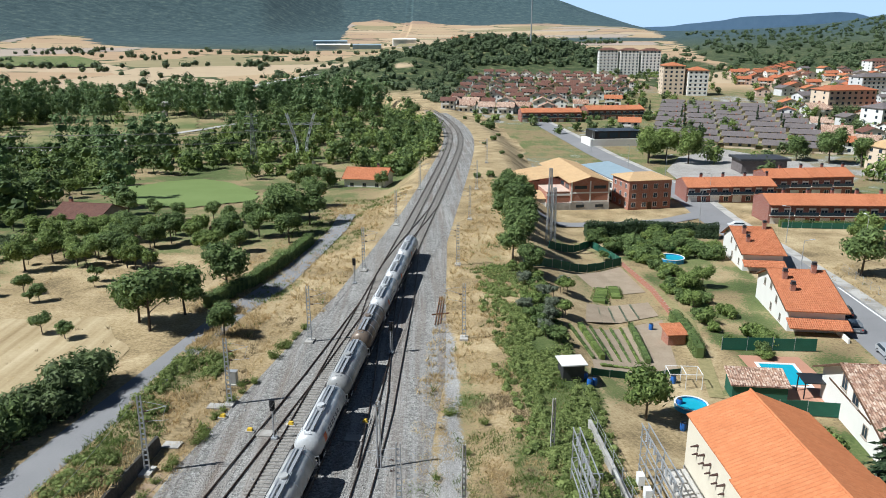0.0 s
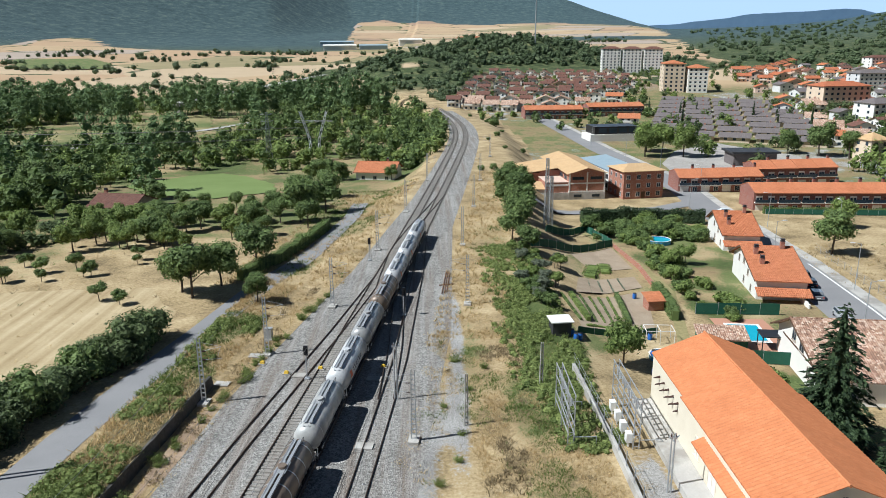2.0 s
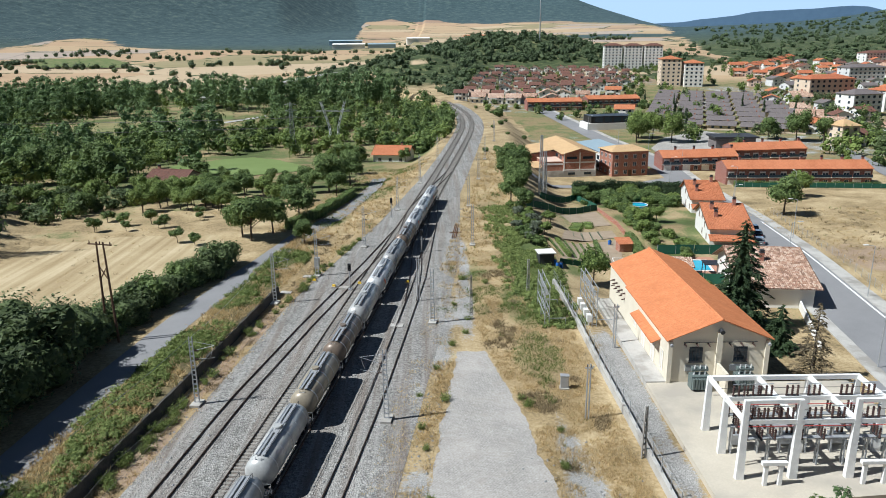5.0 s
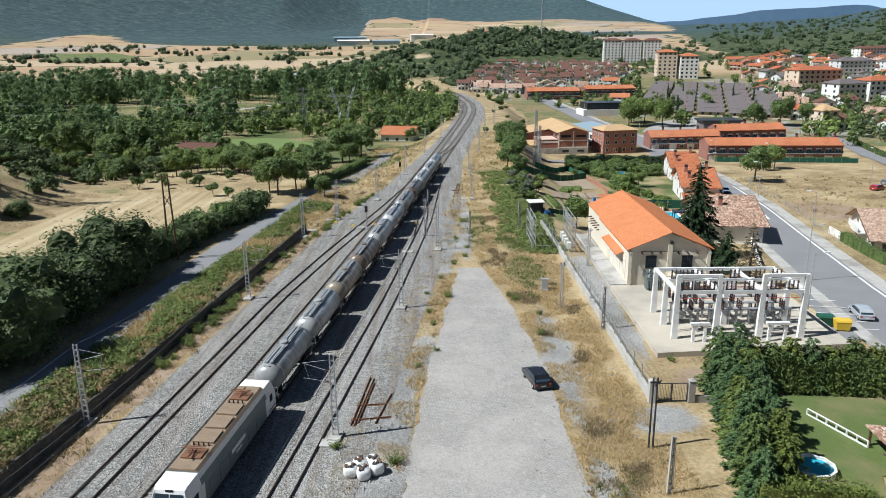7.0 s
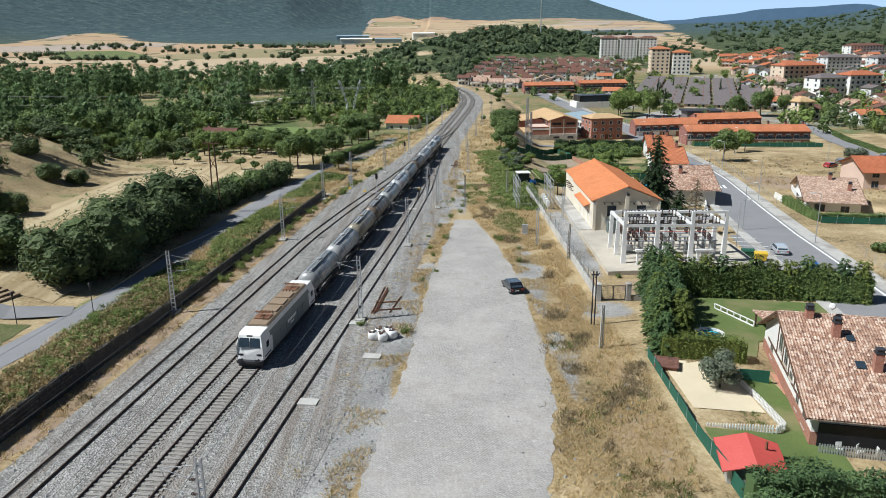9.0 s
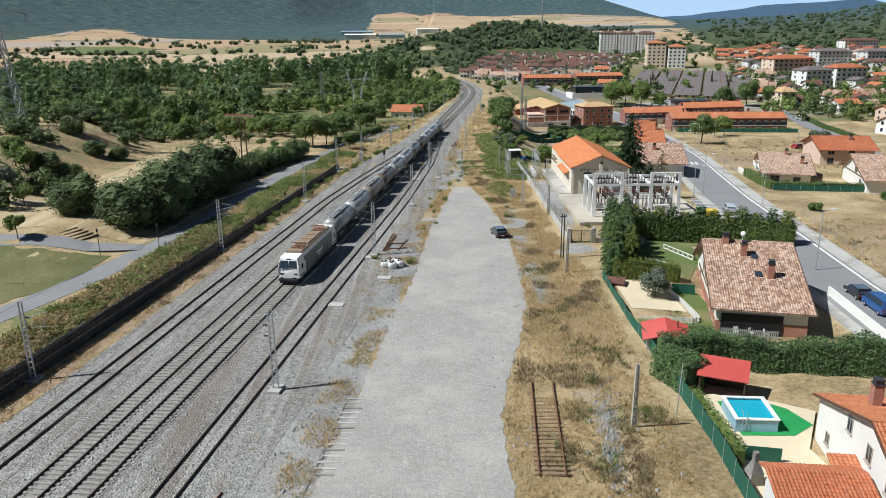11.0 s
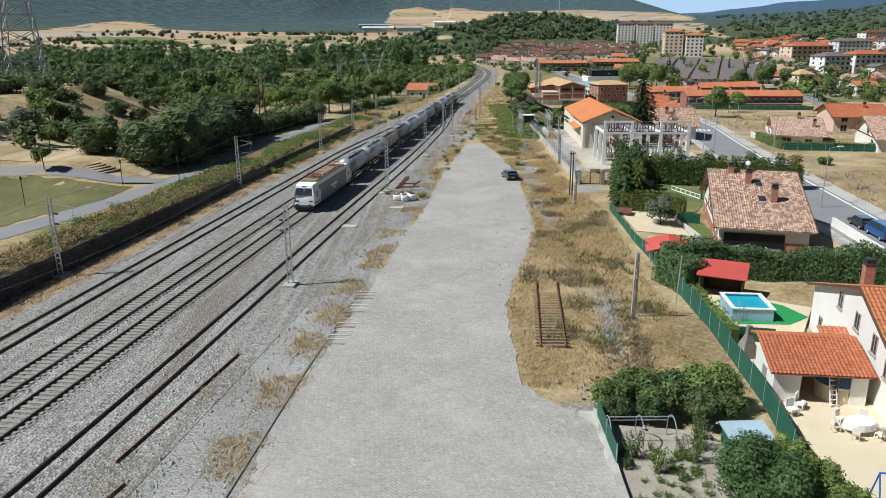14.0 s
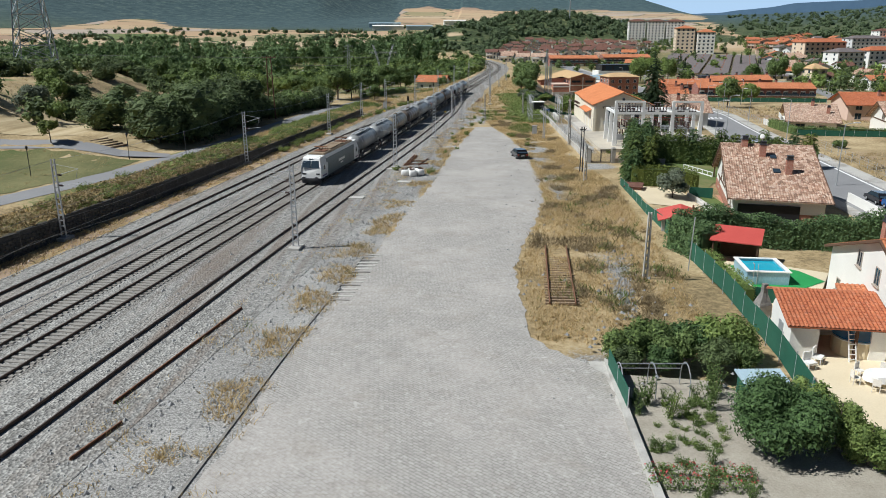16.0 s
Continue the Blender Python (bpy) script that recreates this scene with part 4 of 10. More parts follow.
def signal(x, y):
    t = thing("railway_signal", "black railway colour-light signal on a grey post", "signal", x, y, 0, -6.7, "signals")
    part("post", Shape().tube((0, 0, 0), (0, 0, 3.6), 0.07).box(-0.3, 0.3, -0.3, 0.3, -0.1, 0.25), M["galv"], t)
    head = part("signal_head", Shape().box(-0.25, 0.25, -0.1, 0.12, 3.2, 4.4), M["black"], t)
    for k in range(3):
        part("lamp_hood", Shape().tube((0, -0.1, 3.45 + k * 0.35), (0, -0.28, 3.45 + k * 0.35), 0.12, 0.12, 10), M["black"], head)
    part("ladder", Shape().beam((-0.18, 0.2, 0.2), (-0.18, 0.2, 3.4), 0.03).beam((0.18, 0.2, 0.2), (0.18, 0.2, 3.4), 0.03), M["galv"], t)


for x, y in ((-14.2, 155.5), (-3.2, 176.5), (-10.5, 205)):
    signal(x, y)

# small lineside things
def cabinet(x, y, h=1.5, w=0.9, z=0.0):
    t = thing("equipment_cabinet", "grey steel lineside equipment cabinet on a plinth", "cabinet", x, y, z, -6, "equipment cabinets")
    part("plinth", Shape().box(-w * 0.6, w * 0.6, -0.45, 0.45, -0.1, 0.2), M["concrete"], t)
    part("body", Shape().box(-w / 2, w / 2, -0.3, 0.3, 0.2, h), M["galv"], t)
    part("door", Shape().box(-w / 2 + 0.06, w / 2 - 0.06, -0.33, -0.3, 0.28, h - 0.08), M["galv"], t)
    part("lid", Shape().box(-w / 2 - 0.06, w / 2 + 0.06, -0.36, 0.36, h, h + 0.07), M["galv"], t)


cabinet(-21.4, 168, 1.7, 0.9)
cabinet(14.0, 120.5, 1.6, 0.9)
for x, y in ((-6.1, 155.3), (-10.4, 80.5), (-12.6, 61), (-15.4, 156.5), (-6.0, 140), (-24.2, 154.5), (-22.0, 162.5), (-7.6, 71)):
    whole("cover_slab", Shape().box(-0.9, 0.9, -0.6, 0.6, 0.0, 0.12), M["concrete"], "pale concrete cable-pit cover beside the track", "slab", group="cover slabs", m=pose(x, y, 0.04, 0, 0, -7))
for x, y in ((-13.0, 158.2), (-20.6, 160), (-5.2, 158.5), (-17.0, 157), (-9.0, 172)):
    t = thing("point_motor", "small yellow and grey trackside box", "trackside box", x, y, 0.05, -7, "trackside boxes")
    part("base", Shape().box(-0.5, 0.5, -0.3, 0.3, 0, 0.12), M["concrete"], t)
    part("cover", Shape().loft([[(-0.3, -0.2, 0.12), (0.3, -0.2, 0.12), (0.3, 0.2, 0.12), (-0.3, 0.2, 0.12)], [(-0.22, -0.15, 0.42), (0.22, -0.15, 0.42), (0.22, 0.15, 0.42), (-0.22, 0.15, 0.42)]]), M["yellow"], t)

# stub rails and loose rails
def loose_rail(a, b, label="rusty length of loose rail on the gravel", z=0.05):
    s = Shape().beam((*a, z + 0.02), (*b, z + 0.02), 0.14, 0.04).beam((*a, z + 0.08), (*b, z + 0.08), 0.03, 0.1).beam((*a, z + 0.14), (*b, z + 0.14), 0.07, 0.04)
    whole("loose_rail", s, M["rust"], label, "rail", group="loose rails")


for a, b in (((-8.8, 83.5), (-7.9, 93.3)), ((-8.5, 83.5), (-7.5, 93.0)), ((-8.2, 84.0), (-7.4, 92.0)), ((-6.6, 83.8), (-5.5, 89.6)), ((-8.6, 87.2), (-5.9, 87.5)), ((-8.9, 84.4), (-5.2, 85.0)),
             ((2.6, 186), (3.6, 198)), ((3.0, 186), (3.9, 198)), ((3.4, 186.5), (4.2, 197)), ((2.2, 190), (4.8, 190.6)), ((-18.1, 9.0), (-15.4, 23.5)), ((-17.6, 3.5), (-16.7, 7.0))):
    loose_rail(a, b)
ot = thing("disused_track", "short rusty length of disused track in dry grass", "railway track")
rx = lambda y: 7.42 + (y - 25.3) * 0.073
for o in (0.0, 1.95):
    part("rail", Shape().beam((rx(25.2) + o, 25.2, 0.2), (rx(40.4) + o, 40.4, 0.2), 0.08, 0.18), M["rust"], ot)
for i in range(20):
    y = 25.5 + i * 0.62
    part("sleeper", Shape().box(rx(y) - 0.3, rx(y) + 2.25, y - 0.13, y + 0.13, -0.02, 0.13 - 0.006 * i), M["wood"], ot)


def big_bag(x, y, k):
    t = thing("rubble_bag", "white woven bulk bag filled with rubble", "bulk bag", x, y, 0, 15 * k, "rubble bags")
    rings = []
    for z, r in ((0, 0.42), (0.3, 0.56), (0.7, 0.55), (0.95, 0.46)):
        rings.append([(r * math.copysign(abs(math.cos(a)) ** 0.6, math.cos(a)), r * math.copysign(abs(math.sin(a)) ** 0.6, math.sin(a)), z) for a in (2 * math.pi * i / 16 for i in range(16))])
    part("bag", Shape().loft(rings), M["white"], t, smooth=True)
    rng = random.Random(k)
    for _ in range(9):
        s = Shape()
        lump(s, rng, (rng.uniform(-0.3, 0.3), rng.uniform(-0.3, 0.3), 0.97), 0.17)
        part("stone", s, M["wall_stone"] if _ % 3 else M["rust"], t)


for i, (x, y) in enumerate(((-7.9, 75.7), (-6.8, 75.3), (-5.8, 76.0), (-7.2, 76.6), (-6.2, 76.9))):
    big_bag(x, y, i)

# ---- the train ----
def wheelset(s, y, r=0.46):
    for sx in (-0.84, 0.84):
        s.tube((sx - 0.07, y, r + 0.24), (sx + 0.07, y, r + 0.24), r, r, 14)
    s.tube((-0.8, y, r + 0.24), (0.8, y, r + 0.24), 0.09)


def bogie(parent, y, base=1.8):
    b = part("bogie", Shape().box(-1.02, -0.9, y - base / 2 - 0.4, y + base / 2 + 0.4, 0.65, 0.95).box(0.9, 1.02, y - base / 2 - 0.4, y + base / 2 + 0.4, 0.65, 0.95).box(-0.95, 0.95, y - 0.2, y + 0.2, 0.7, 0.95), M["dark_steel"], parent)
    for d in (-base / 2, base / 2):
        s = Shape()
        wheelset(s, y + d)
        part("wheelset", s, M["dark_steel"], b)


def buffers(parent, y, sgn):
    for x in (-0.88, 0.88):
        part("buffer", Shape().tube((x, y, 1.06), (x, y + sgn * 0.45, 1.06), 0.09).tube((x, y + sgn * 0.45, 1.06), (x, y + sgn * 0.5, 1.06), 0.22, 0.22, 12), M["dark_steel"], parent)


M["loco_grey"] = plain("loco_grey_green", (0.16, 0.19, 0.19), 0.45, 0.0, 0.15)
M["loco_roof"] = grained("dusty_roof", (0.20, 0.14, 0.09), (0.33, 0.25, 0.17), 1.2, 8.0, 0.8, relief=0.1, space="Object")
M["purple"] = plain("purple_stripe", (0.12, 0.03, 0.14), 0.4)


def along(y):
    """A pose on the train's track at y, heading up the line."""
    return pose(track_x(y), y, 0.0, 0, 0, -math.degrees(math.atan2(track_x(y + 5) - track_x(y - 5), 10)))


def locomotive(y0):
    t = thing("locomotive", "white and grey electric locomotive with brown dusty roof", "locomotive")
    t.matrix_basis = along(y0 + 9.3)
    L = 9.0
    cab = [(-1.45, 1.0), (1.45, 1.0), (1.45, 2.6), (1.22, 3.75), (-1.22, 3.75), (-1.45, 2.6)]
    body = Shape().loft([[(x, -L + 2.3, z) for x, z in cab], [(x, L - 2.3, z) for x, z in cab]])
    part("body", body, M["loco_grey"], t)
    for sg in (-1, 1):
        front = [(-1.38, 1.0), (1.38, 1.0), (1.38, 2.4), (1.12, 3.55), (-1.12, 3.55), (-1.38, 2.4)]
        back = [(x, sg * (L - 2.3), z) for x, z in cab]
        mid = [(x, sg * (L - 0.3), z) if z < 2.7 else (x * 0.98, sg * (L - 0.62), z - 0.03) for x, z in cab]
        nose = [(x, sg * L if z < 2.5 else sg * (L - 0.36), z) for x, z in front]
        rings = [back, mid, nose]
        c = part("cab", Shape().loft(rings if sg > 0 else [[(x, y, z) for x, y, z in r][::-1] for r in rings]), M["white"], t, "white driver's cab with an upright nose")
        for x0, x1 in ((-1.16, -0.05), (0.05, 1.16)):
            lo, hi = [(x0, 2.38), (x1, 2.38)], [(x1 * 0.9, 3.28), (x0 * 0.9, 3.28)]
            def at_face(z):
                return L + 0.03 - 0.36 * max(0.0, (z - 2.4) / 1.15)
            q = [(x, sg * at_face(z), z) for x, z in lo + hi] + [(x, sg * (at_face(z) - 0.1), z) for x, z in lo + hi]
            part("windscreen", Shape().add(q, [(0, 1, 2, 3), (7, 6, 5, 4), (0, 4, 5, 1), (1, 5, 6, 2), (2, 6, 7, 3), (3, 7, 4, 0)]), M["glass_dark"], c)
        part("top_lamp", Shape().box(-0.3, 0.3, sg * (L - 0.36) - 0.05, sg * (L - 0.36) + 0.07, 3.36, 3.56), M["black"], c)
        for sx in (-1, 1):
            part("headlight", Shape().box(sx * 0.95 - 0.24, sx * 0.95 + 0.24, sg * L - 0.03, sg * L + 0.03, 1.5, 1.66), M["black"], c)
            part("side_window", Shape().box(sx * 1.43 - 0.03, sx * 1.43 + 0.03, sg * (L - 1.3) - 0.35, sg * (L - 1.3) + 0.35, 2.0, 2.65), M["glass_dark"], c)
            part("door", Shape().box(sx * 1.45 - 0.025, sx * 1.45 + 0.025, sg * (L - 2.35) - 0.32, sg * (L - 2.35) + 0.32, 1.05, 2.75), M["white"], c)
            part("stripe", Shape().box(sx * 1.44 - 0.02, sx * 1.44 + 0.02, sg * (L - 1.3) - 0.95, sg * (L - 1.3) + 0.95, 1.2, 1.36), M["purple"], c)
        part("snow_plough", Shape().loft([[(x, sg * (L + d), z) for x, z in ((-1.25, 0.3), (1.25, 0.3), (1.3, 1.02), (-1.3, 1.02))] for d in ((-0.5, 0.06) if sg > 0 else (0.06, -0.5))]), M["dark_steel"], t)
        buffers(t, sg * L, sg)
        part("buffer_beam", Shape().box(-1.3, 1.3, sg * L - 0.4, sg * L + 0.1, 0.75, 1.0), M["dark_steel"], t)
        bogie(t, sg * 5.0, 2.6)
        p = part("pantograph", Shape().box(-0.8, 0.8, sg * 4.6 - 0.7, sg * 4.6 + 0.7, 4.0, 4.08).tube((0, sg * 4.2, 4.1), (0, sg * 5.6, 4.35), 0.05).tube((0, sg * 5.6, 4.35), (0, sg * 4.5, 4.55), 0.04), M["rust"], t)
        part("collector_head", Shape().tube((-0.9, sg * 4.5, 4.56), (0.9, sg * 4.5, 4.56), 0.05).tube((-0.9, sg * 4.75, 4.56), (0.9, sg * 4.75, 4.56), 0.05), M["rust"], p)
        for k in range(4):
            part("roof_insulator", Shape().tube((-0.6 + 0.4 * k, sg * 3.4, 3.95), (-0.6 + 0.4 * k, sg * 3.4, 4.25), 0.08, 0.05), M["insulator"], t)
    part("roof", Shape().loft([[(x, y, z) for x, z in ((-1.2, 3.76), (1.2, 3.76), (1.0, 3.96), (-1.0, 3.96))] for y in (-6.6, 6.6)]), M["loco_roof"], t, "brown dusty roof deck")
    for y in (-2.2, 0.0, 2.2):
        part("roof_hatch", Shape().box(-0.85, 0.85, y - 0.9, y + 0.9, 3.96, 4.12), M["loco_roof"], t)
    for sx in (-1, 1):
        part("roof_edge", Shape().loft([[(sx * 1.23, y, 3.7), (sx * 1.33, y, 3.3), (sx * 1.36, y, 3.32), (sx * 1.26, y, 3.78)] for y in (-6.7, 6.7)]), M["white"], t, "white roof edge band")
        for k in range(6):
            part("side_panel", Shape().box(sx * 1.46 - 0.015, sx * 1.46 + 0.015, -5.6 + k * 1.9, -4.0 + k * 1.9, 1.2, 2.5), M["loco_grey"], t)
        # plain bars where the lettering stands
        part("lettering", Shape().box(sx * 1.48 - 0.01, sx * 1.48 + 0.01, -1.4, 1.4, 2.05, 2.4), M["white"], t)
        part("lettering", Shape().box(sx * 1.48 - 0.01, sx * 1.48 + 0.01, -0.6, 0.6, 1.65, 1.85), M["white"], t)
    part("underframe", Shape().box(-1.3, 1.3, -6.5, 6.5, 0.72, 1.0).box(-1.1, 1.1, -2.6, 2.6, 0.35, 0.75), M["dark_steel"], t)


TANK = {}
for key, c in (("white", (0.66, 0.67, 0.67)), ("grey", (0.40, 0.40, 0.39)), ("beige", (0.36, 0.31, 0.23)), ("brown", (0.22, 0.17, 0.13)), ("pale", (0.52, 0.52, 0.50))):
    TANK[key] = grained("tank_" + key, tuple(v * 0.72 for v in c), tuple(min(1, v * 1.12) for v in c), 0.45, 6.0, 0.38, 0.15, relief=0.05, stain=tuple(v * 0.55 for v in c), space="Object", patches=0.3)


def tank_wagon(yc, colour, badge, text):
    t = thing("tank_wagon", text, "tank wagon", group="train of tank wagons")
    t.matrix_basis = along(yc)
    L, R, zc = 5.6, 1.38, 2.62
    def ring(y, r, n_=22):
        return [(r * math.cos(2 * math.pi * i / n_), y, zc + r * math.sin(2 * math.pi * i / n_)) for i in range(n_)]
    prof = [(-L, 0.45), (-L + 0.12, 0.85), (-L + 0.35, 1.2), (-L + 0.7, R), (L - 0.7, R), (L - 0.35, 1.2), (L - 0.12, 0.85), (L, 0.45)]
    tank = part("tank", Shape().loft([ring(y, r) for y, r in prof][::-1]), TANK[colour], t, smooth=True)
    for y in (-4.2, -2.1, 0.0, 2.1, 4.2):
        part("band", Shape().loft([ring(y + d, R + 0.025) for d in (0.06, -0.06)]), TANK[colour] if badge else M["galv"], tank)
    part("walkway", Shape().box(-0.42, -0.1, -4.6, 4.6, zc + R + 0.1, zc + R + 0.16).box(0.1, 0.42, -4.6, 4.6, zc + R + 0.1, zc + R + 0.16).box(-0.5, 0.5, -0.9, 0.9, zc + R + 0.1, zc + R + 0.15), M["galv"], t)
    hatch = part("manhole", Shape().tube((0, 0, zc + R - 0.05), (0, 0, zc + R + 0.32), 0.36, 0.36, 14).tube((0, 0, zc + R + 0.32), (0, 0, zc + R + 0.4), 0.42, 0.38, 14), TANK[colour], t)
    part("valve", Shape().tube((0, 0.75, zc + R), (0, 0.75, zc + R + 0.3), 0.1), M["galv"], t)
    for sx in (-1, 1):
        part("handrail", Shape().beam((sx * 0.55, -4.6, zc + R + 0.45), (sx * 0.55, 4.6, zc + R + 0.45), 0.035).beam((sx * 0.55, -4.6, zc + R), (sx * 0.55, -4.6, zc + R + 0.45), 0.03).beam((sx * 0.55, 4.6, zc + R), (sx * 0.55, 4.6, zc + R + 0.45), 0.03), M["dark_steel"], t)
        part("sill", Shape().box(sx * 1.12 - 0.08, sx * 1.12 + 0.08, -5.7, 5.7, 0.98, 1.22), M["dark_steel"], t)
        part("label_board", Shape().box(sx * 1.3 - 0.02, sx * 1.3 + 0.02, -4.9, -3.6, 1.25, 1.75), M["black"], t)
        part("label_bar", Shape().box(sx * 1.33 - 0.01, sx * 1.33 + 0.01, -4.8, -3.75, 1.5, 1.56), M["white"], t)
        part("label_bar", Shape().box(sx * 1.33 - 0.01, sx * 1.33 + 0.01, -4.7, -4.0, 1.35, 1.42), M["white"], t)
        if badge:
            a0, a1 = 0.15, 0.5
            p = []
            for y in (-4.0, -3.2):
                p += [(sx * (R + 0.012) * math.cos(a), y, zc + (R + 0.012) * math.sin(a)) for a in (a0 - 0.2, a0 + 0.1, a1)]
            part("badge", Shape().add(p, [(0, 3, 4, 1), (1, 4, 5, 2)] if sx > 0 else [(0, 1, 4, 3), (1, 2, 5, 4)]), M["badge"], tank, "orange-red painted badge")
            for k in range(6):
                p = []
                for y in (-2.6 + 0.75 * k, -2.6 + 0.75 * k + 0.5):
                    p += [(sx * (R + 0.012) * math.cos(a), y, zc + (R + 0.012) * math.sin(a)) for a in (0.12, 0.42)]
                part("letter_bar", Shape().add(p, [(0, 2, 3, 1)] if sx > 0 else [(0, 1, 3, 2)]), M["letter"], tank)
    part("frame", Shape().box(-1.0, 1.0, -5.9, -5.3, 0.9, 1.25).box(-1.0, 1.0, 5.3, 5.9, 0.9, 1.25).box(-0.4, 0.4, -5.5, 5.5, 0.95, 1.2), M["dark_steel"], t)
    for sg in (-1, 1):
        part("saddle", Shape().box(-1.05, 1.05, sg * 4.3 - 0.15, sg * 4.3 + 0.15, 1.2, 1.75), M["dark_steel"], t)
        bogie(t, sg * 3.9)
        buffers(t, sg * 5.75, sg)
        part("end_rail", Shape().beam((-1.2, sg * 5.8, 1.2), (-1.2, sg * 5.8, 2.1), 0.04).beam((1.2, sg * 5.8, 1.2), (1.2, sg * 5.8, 2.1), 0.04).beam((-1.2, sg * 5.8, 2.1), (1.2, sg * 5.8, 2.1), 0.04), M["galv"], t)
    lad = Shape()
    for sx in (-0.25, 0.25):
        lad.beam((sx, -5.75, 1.2), (sx, -5.0, zc + R + 0.1), 0.04)
    for k in range(8):
        u = (k + 0.5) / 8
        lad.beam((-0.25, -5.75 + 0.75 * u, 1.2 + (zc + R - 1.1) * u), (0.25, -5.75 + 0.75 * u, 1.2 + (zc + R - 1.1) * u), 0.035)
    part("ladder", lad, M["galv"], t)
    return t


M["badge"] = plain("orange_badge", (0.60, 0.13, 0.04), 0.5)
M["letter"] = plain("dark_lettering", (0.07, 0.07, 0.10), 0.5)
TRAIN_Y = 68.0
locomotive(TRAIN_Y)
COLOURS = ["grey", "pale", "beige", "brown", "pale", "white", "grey", "brown", "white", "white", "white"]
for i, c in enumerate(COLOURS):
    tank_wagon(TRAIN_Y + 18.9 + 6.2 + 12.3 * i, c, c == "white", {"grey": "dull grey tank wagon with dark underframe", "pale": "pale silver tank wagon with ringed barrel", "beige": "dirty beige tank wagon with ringed barrel", "brown": "grimy brown tank wagon with ringed barrel", "white": "white tank wagon with orange painted badge"}[c])

# ---- building parts ----
def tile_material(name, colours, cell=(3.6, 2.6), rough=0.85):
    """Clay roof tiles whose single tiles differ in colour."""
    m, n, l, b = material(name, rough)
    w = coords(n)
    mp = n.new("ShaderNodeMapping")
    mp.inputs["Scale"].default_value = (cell[0], cell[1], cell[1])
    l.new(w, mp.inputs[0])
    v = n.new("ShaderNodeTexVoronoi")
    v.inputs["Randomness"].default_value = 0.5
    l.new(mp.outputs[0], v.inputs["Vector"])
    v.inputs["Scale"].default_value = 1.0
    sp = n.new("ShaderNodeSeparateColor")
    l.new(v.outputs["Color"], sp.inputs[0])
    k = len(colours) - 1
    c = ramp(n, l, sp.outputs[0], [(i / k, q) for i, q in enumerate(colours)])
    c = mix(n, l, ramp(n, l, noise_of(n, l, w, 0.5, 5.0), [(0.35, (0.35, 0.35, 0.35)), (0.7, (0.0, 0.0, 0.0))]), c, tuple(q * 0.62 for q in colours[0]))
    info = n.new("ShaderNodeObjectInfo")
    c = mix(n, l, math_of(n, l, "MULTIPLY", info.outputs["Random"], 0.3), c, colours[-1], "MIX")
    l.new(c, b.inputs["Base Color"])
    bump(n, l, b, v.outputs["Distance"], 0.35, 0.05)
    return m


M["tile_mottled"] = tile_material("mottled_tiles", [(0.15, 0.07, 0.045), (0.33, 0.17, 0.105), (0.50, 0.33, 0.235), (0.66, 0.52, 0.41)])
M["tile_orange"] = tile_material("bright_orange_tiles", [(0.38, 0.125, 0.055), (0.46, 0.16, 0.07), (0.50, 0.185, 0.085), (0.55, 0.22, 0.11)])
M["tile_sub"] = tile_material("new_orange_tiles", [(0.52, 0.18, 0.072), (0.56, 0.20, 0.08), (0.58, 0.212, 0.088), (0.61, 0.235, 0.10)])
M["tile_red"] = tile_material("red_clay_tiles", [(0.34, 0.10, 0.045), (0.45, 0.14, 0.06), (0.50, 0.17, 0.075), (0.42, 0.16, 0.09)])
M["tile_brown"] = tile_material("brown_red_tiles", [(0.105, 0.047, 0.034), (0.16, 0.072, 0.05), (0.215, 0.105, 0.075), (0.15, 0.082, 0.066)])
M["tile_tan"] = tile_material("tan_tiles", [(0.50, 0.32, 0.16), (0.56, 0.37, 0.19), (0.60, 0.41, 0.22), (0.52, 0.36, 0.20)])
M["slate"] = tile_material("grey_brown_roofing", [(0.13, 0.11, 0.105), (0.17, 0.145, 0.14), (0.20, 0.175, 0.165), (0.16, 0.14, 0.14)])
M["render_white"] = grained("white_render", (0.66, 0.64, 0.59), (0.82, 0.80, 0.75), 0.4, 8.0, 0.9, relief=0.15, space="Object", patches=0.3)
M["render_warm"] = grained("warm_render", (0.58, 0.46, 0.34), (0.70, 0.58, 0.44), 0.4, 8.0, 0.9, relief=0.15, space="Object")
M["render_pink"] = grained("pinkish_render", (0.56, 0.40, 0.32), (0.68, 0.52, 0.42), 0.4, 8.0, 0.9, relief=0.15, space="Object")
M["render_pale"] = grained("pale_grey_render", (0.52, 0.52, 0.52), (0.70, 0.69, 0.67), 0.4, 8.0, 0.9, relief=0.15, space="Object")
M["timber"] = grained("dark_timber", (0.07, 0.04, 0.025), (0.16, 0.09, 0.055), 1.0, 12.0, 0.8, relief=0.2, space="Object")
M["window_frame"] = plain("window_frame", (0.40, 0.34, 0.28), 0.6)
M["shutter"] = plain("roller_shutter", (0.70, 0.66, 0.60), 0.6)
M["blue_roof"] = grained("blue_sheet_metal", (0.30, 0.40, 0.46), (0.42, 0.52, 0.57), 0.6, 6.0, 0.5, 0.3, relief=0.05, space="Object")
M["water"] = plain("pool_water", (0.03, 0.36, 0.48), 0.05, 0.0, 0.12)
M["terracotta"] = grained("terracotta_paving", (0.40, 0.20, 0.13), (0.52, 0.28, 0.19), 0.6, 8.0, 0.85, relief=0.1)
M["cream_paving"] = grained("cream_paving", (0.58, 0.48, 0.32), (0.70, 0.60, 0.43), 0.4, 8.0, 0.9, relief=0.1)
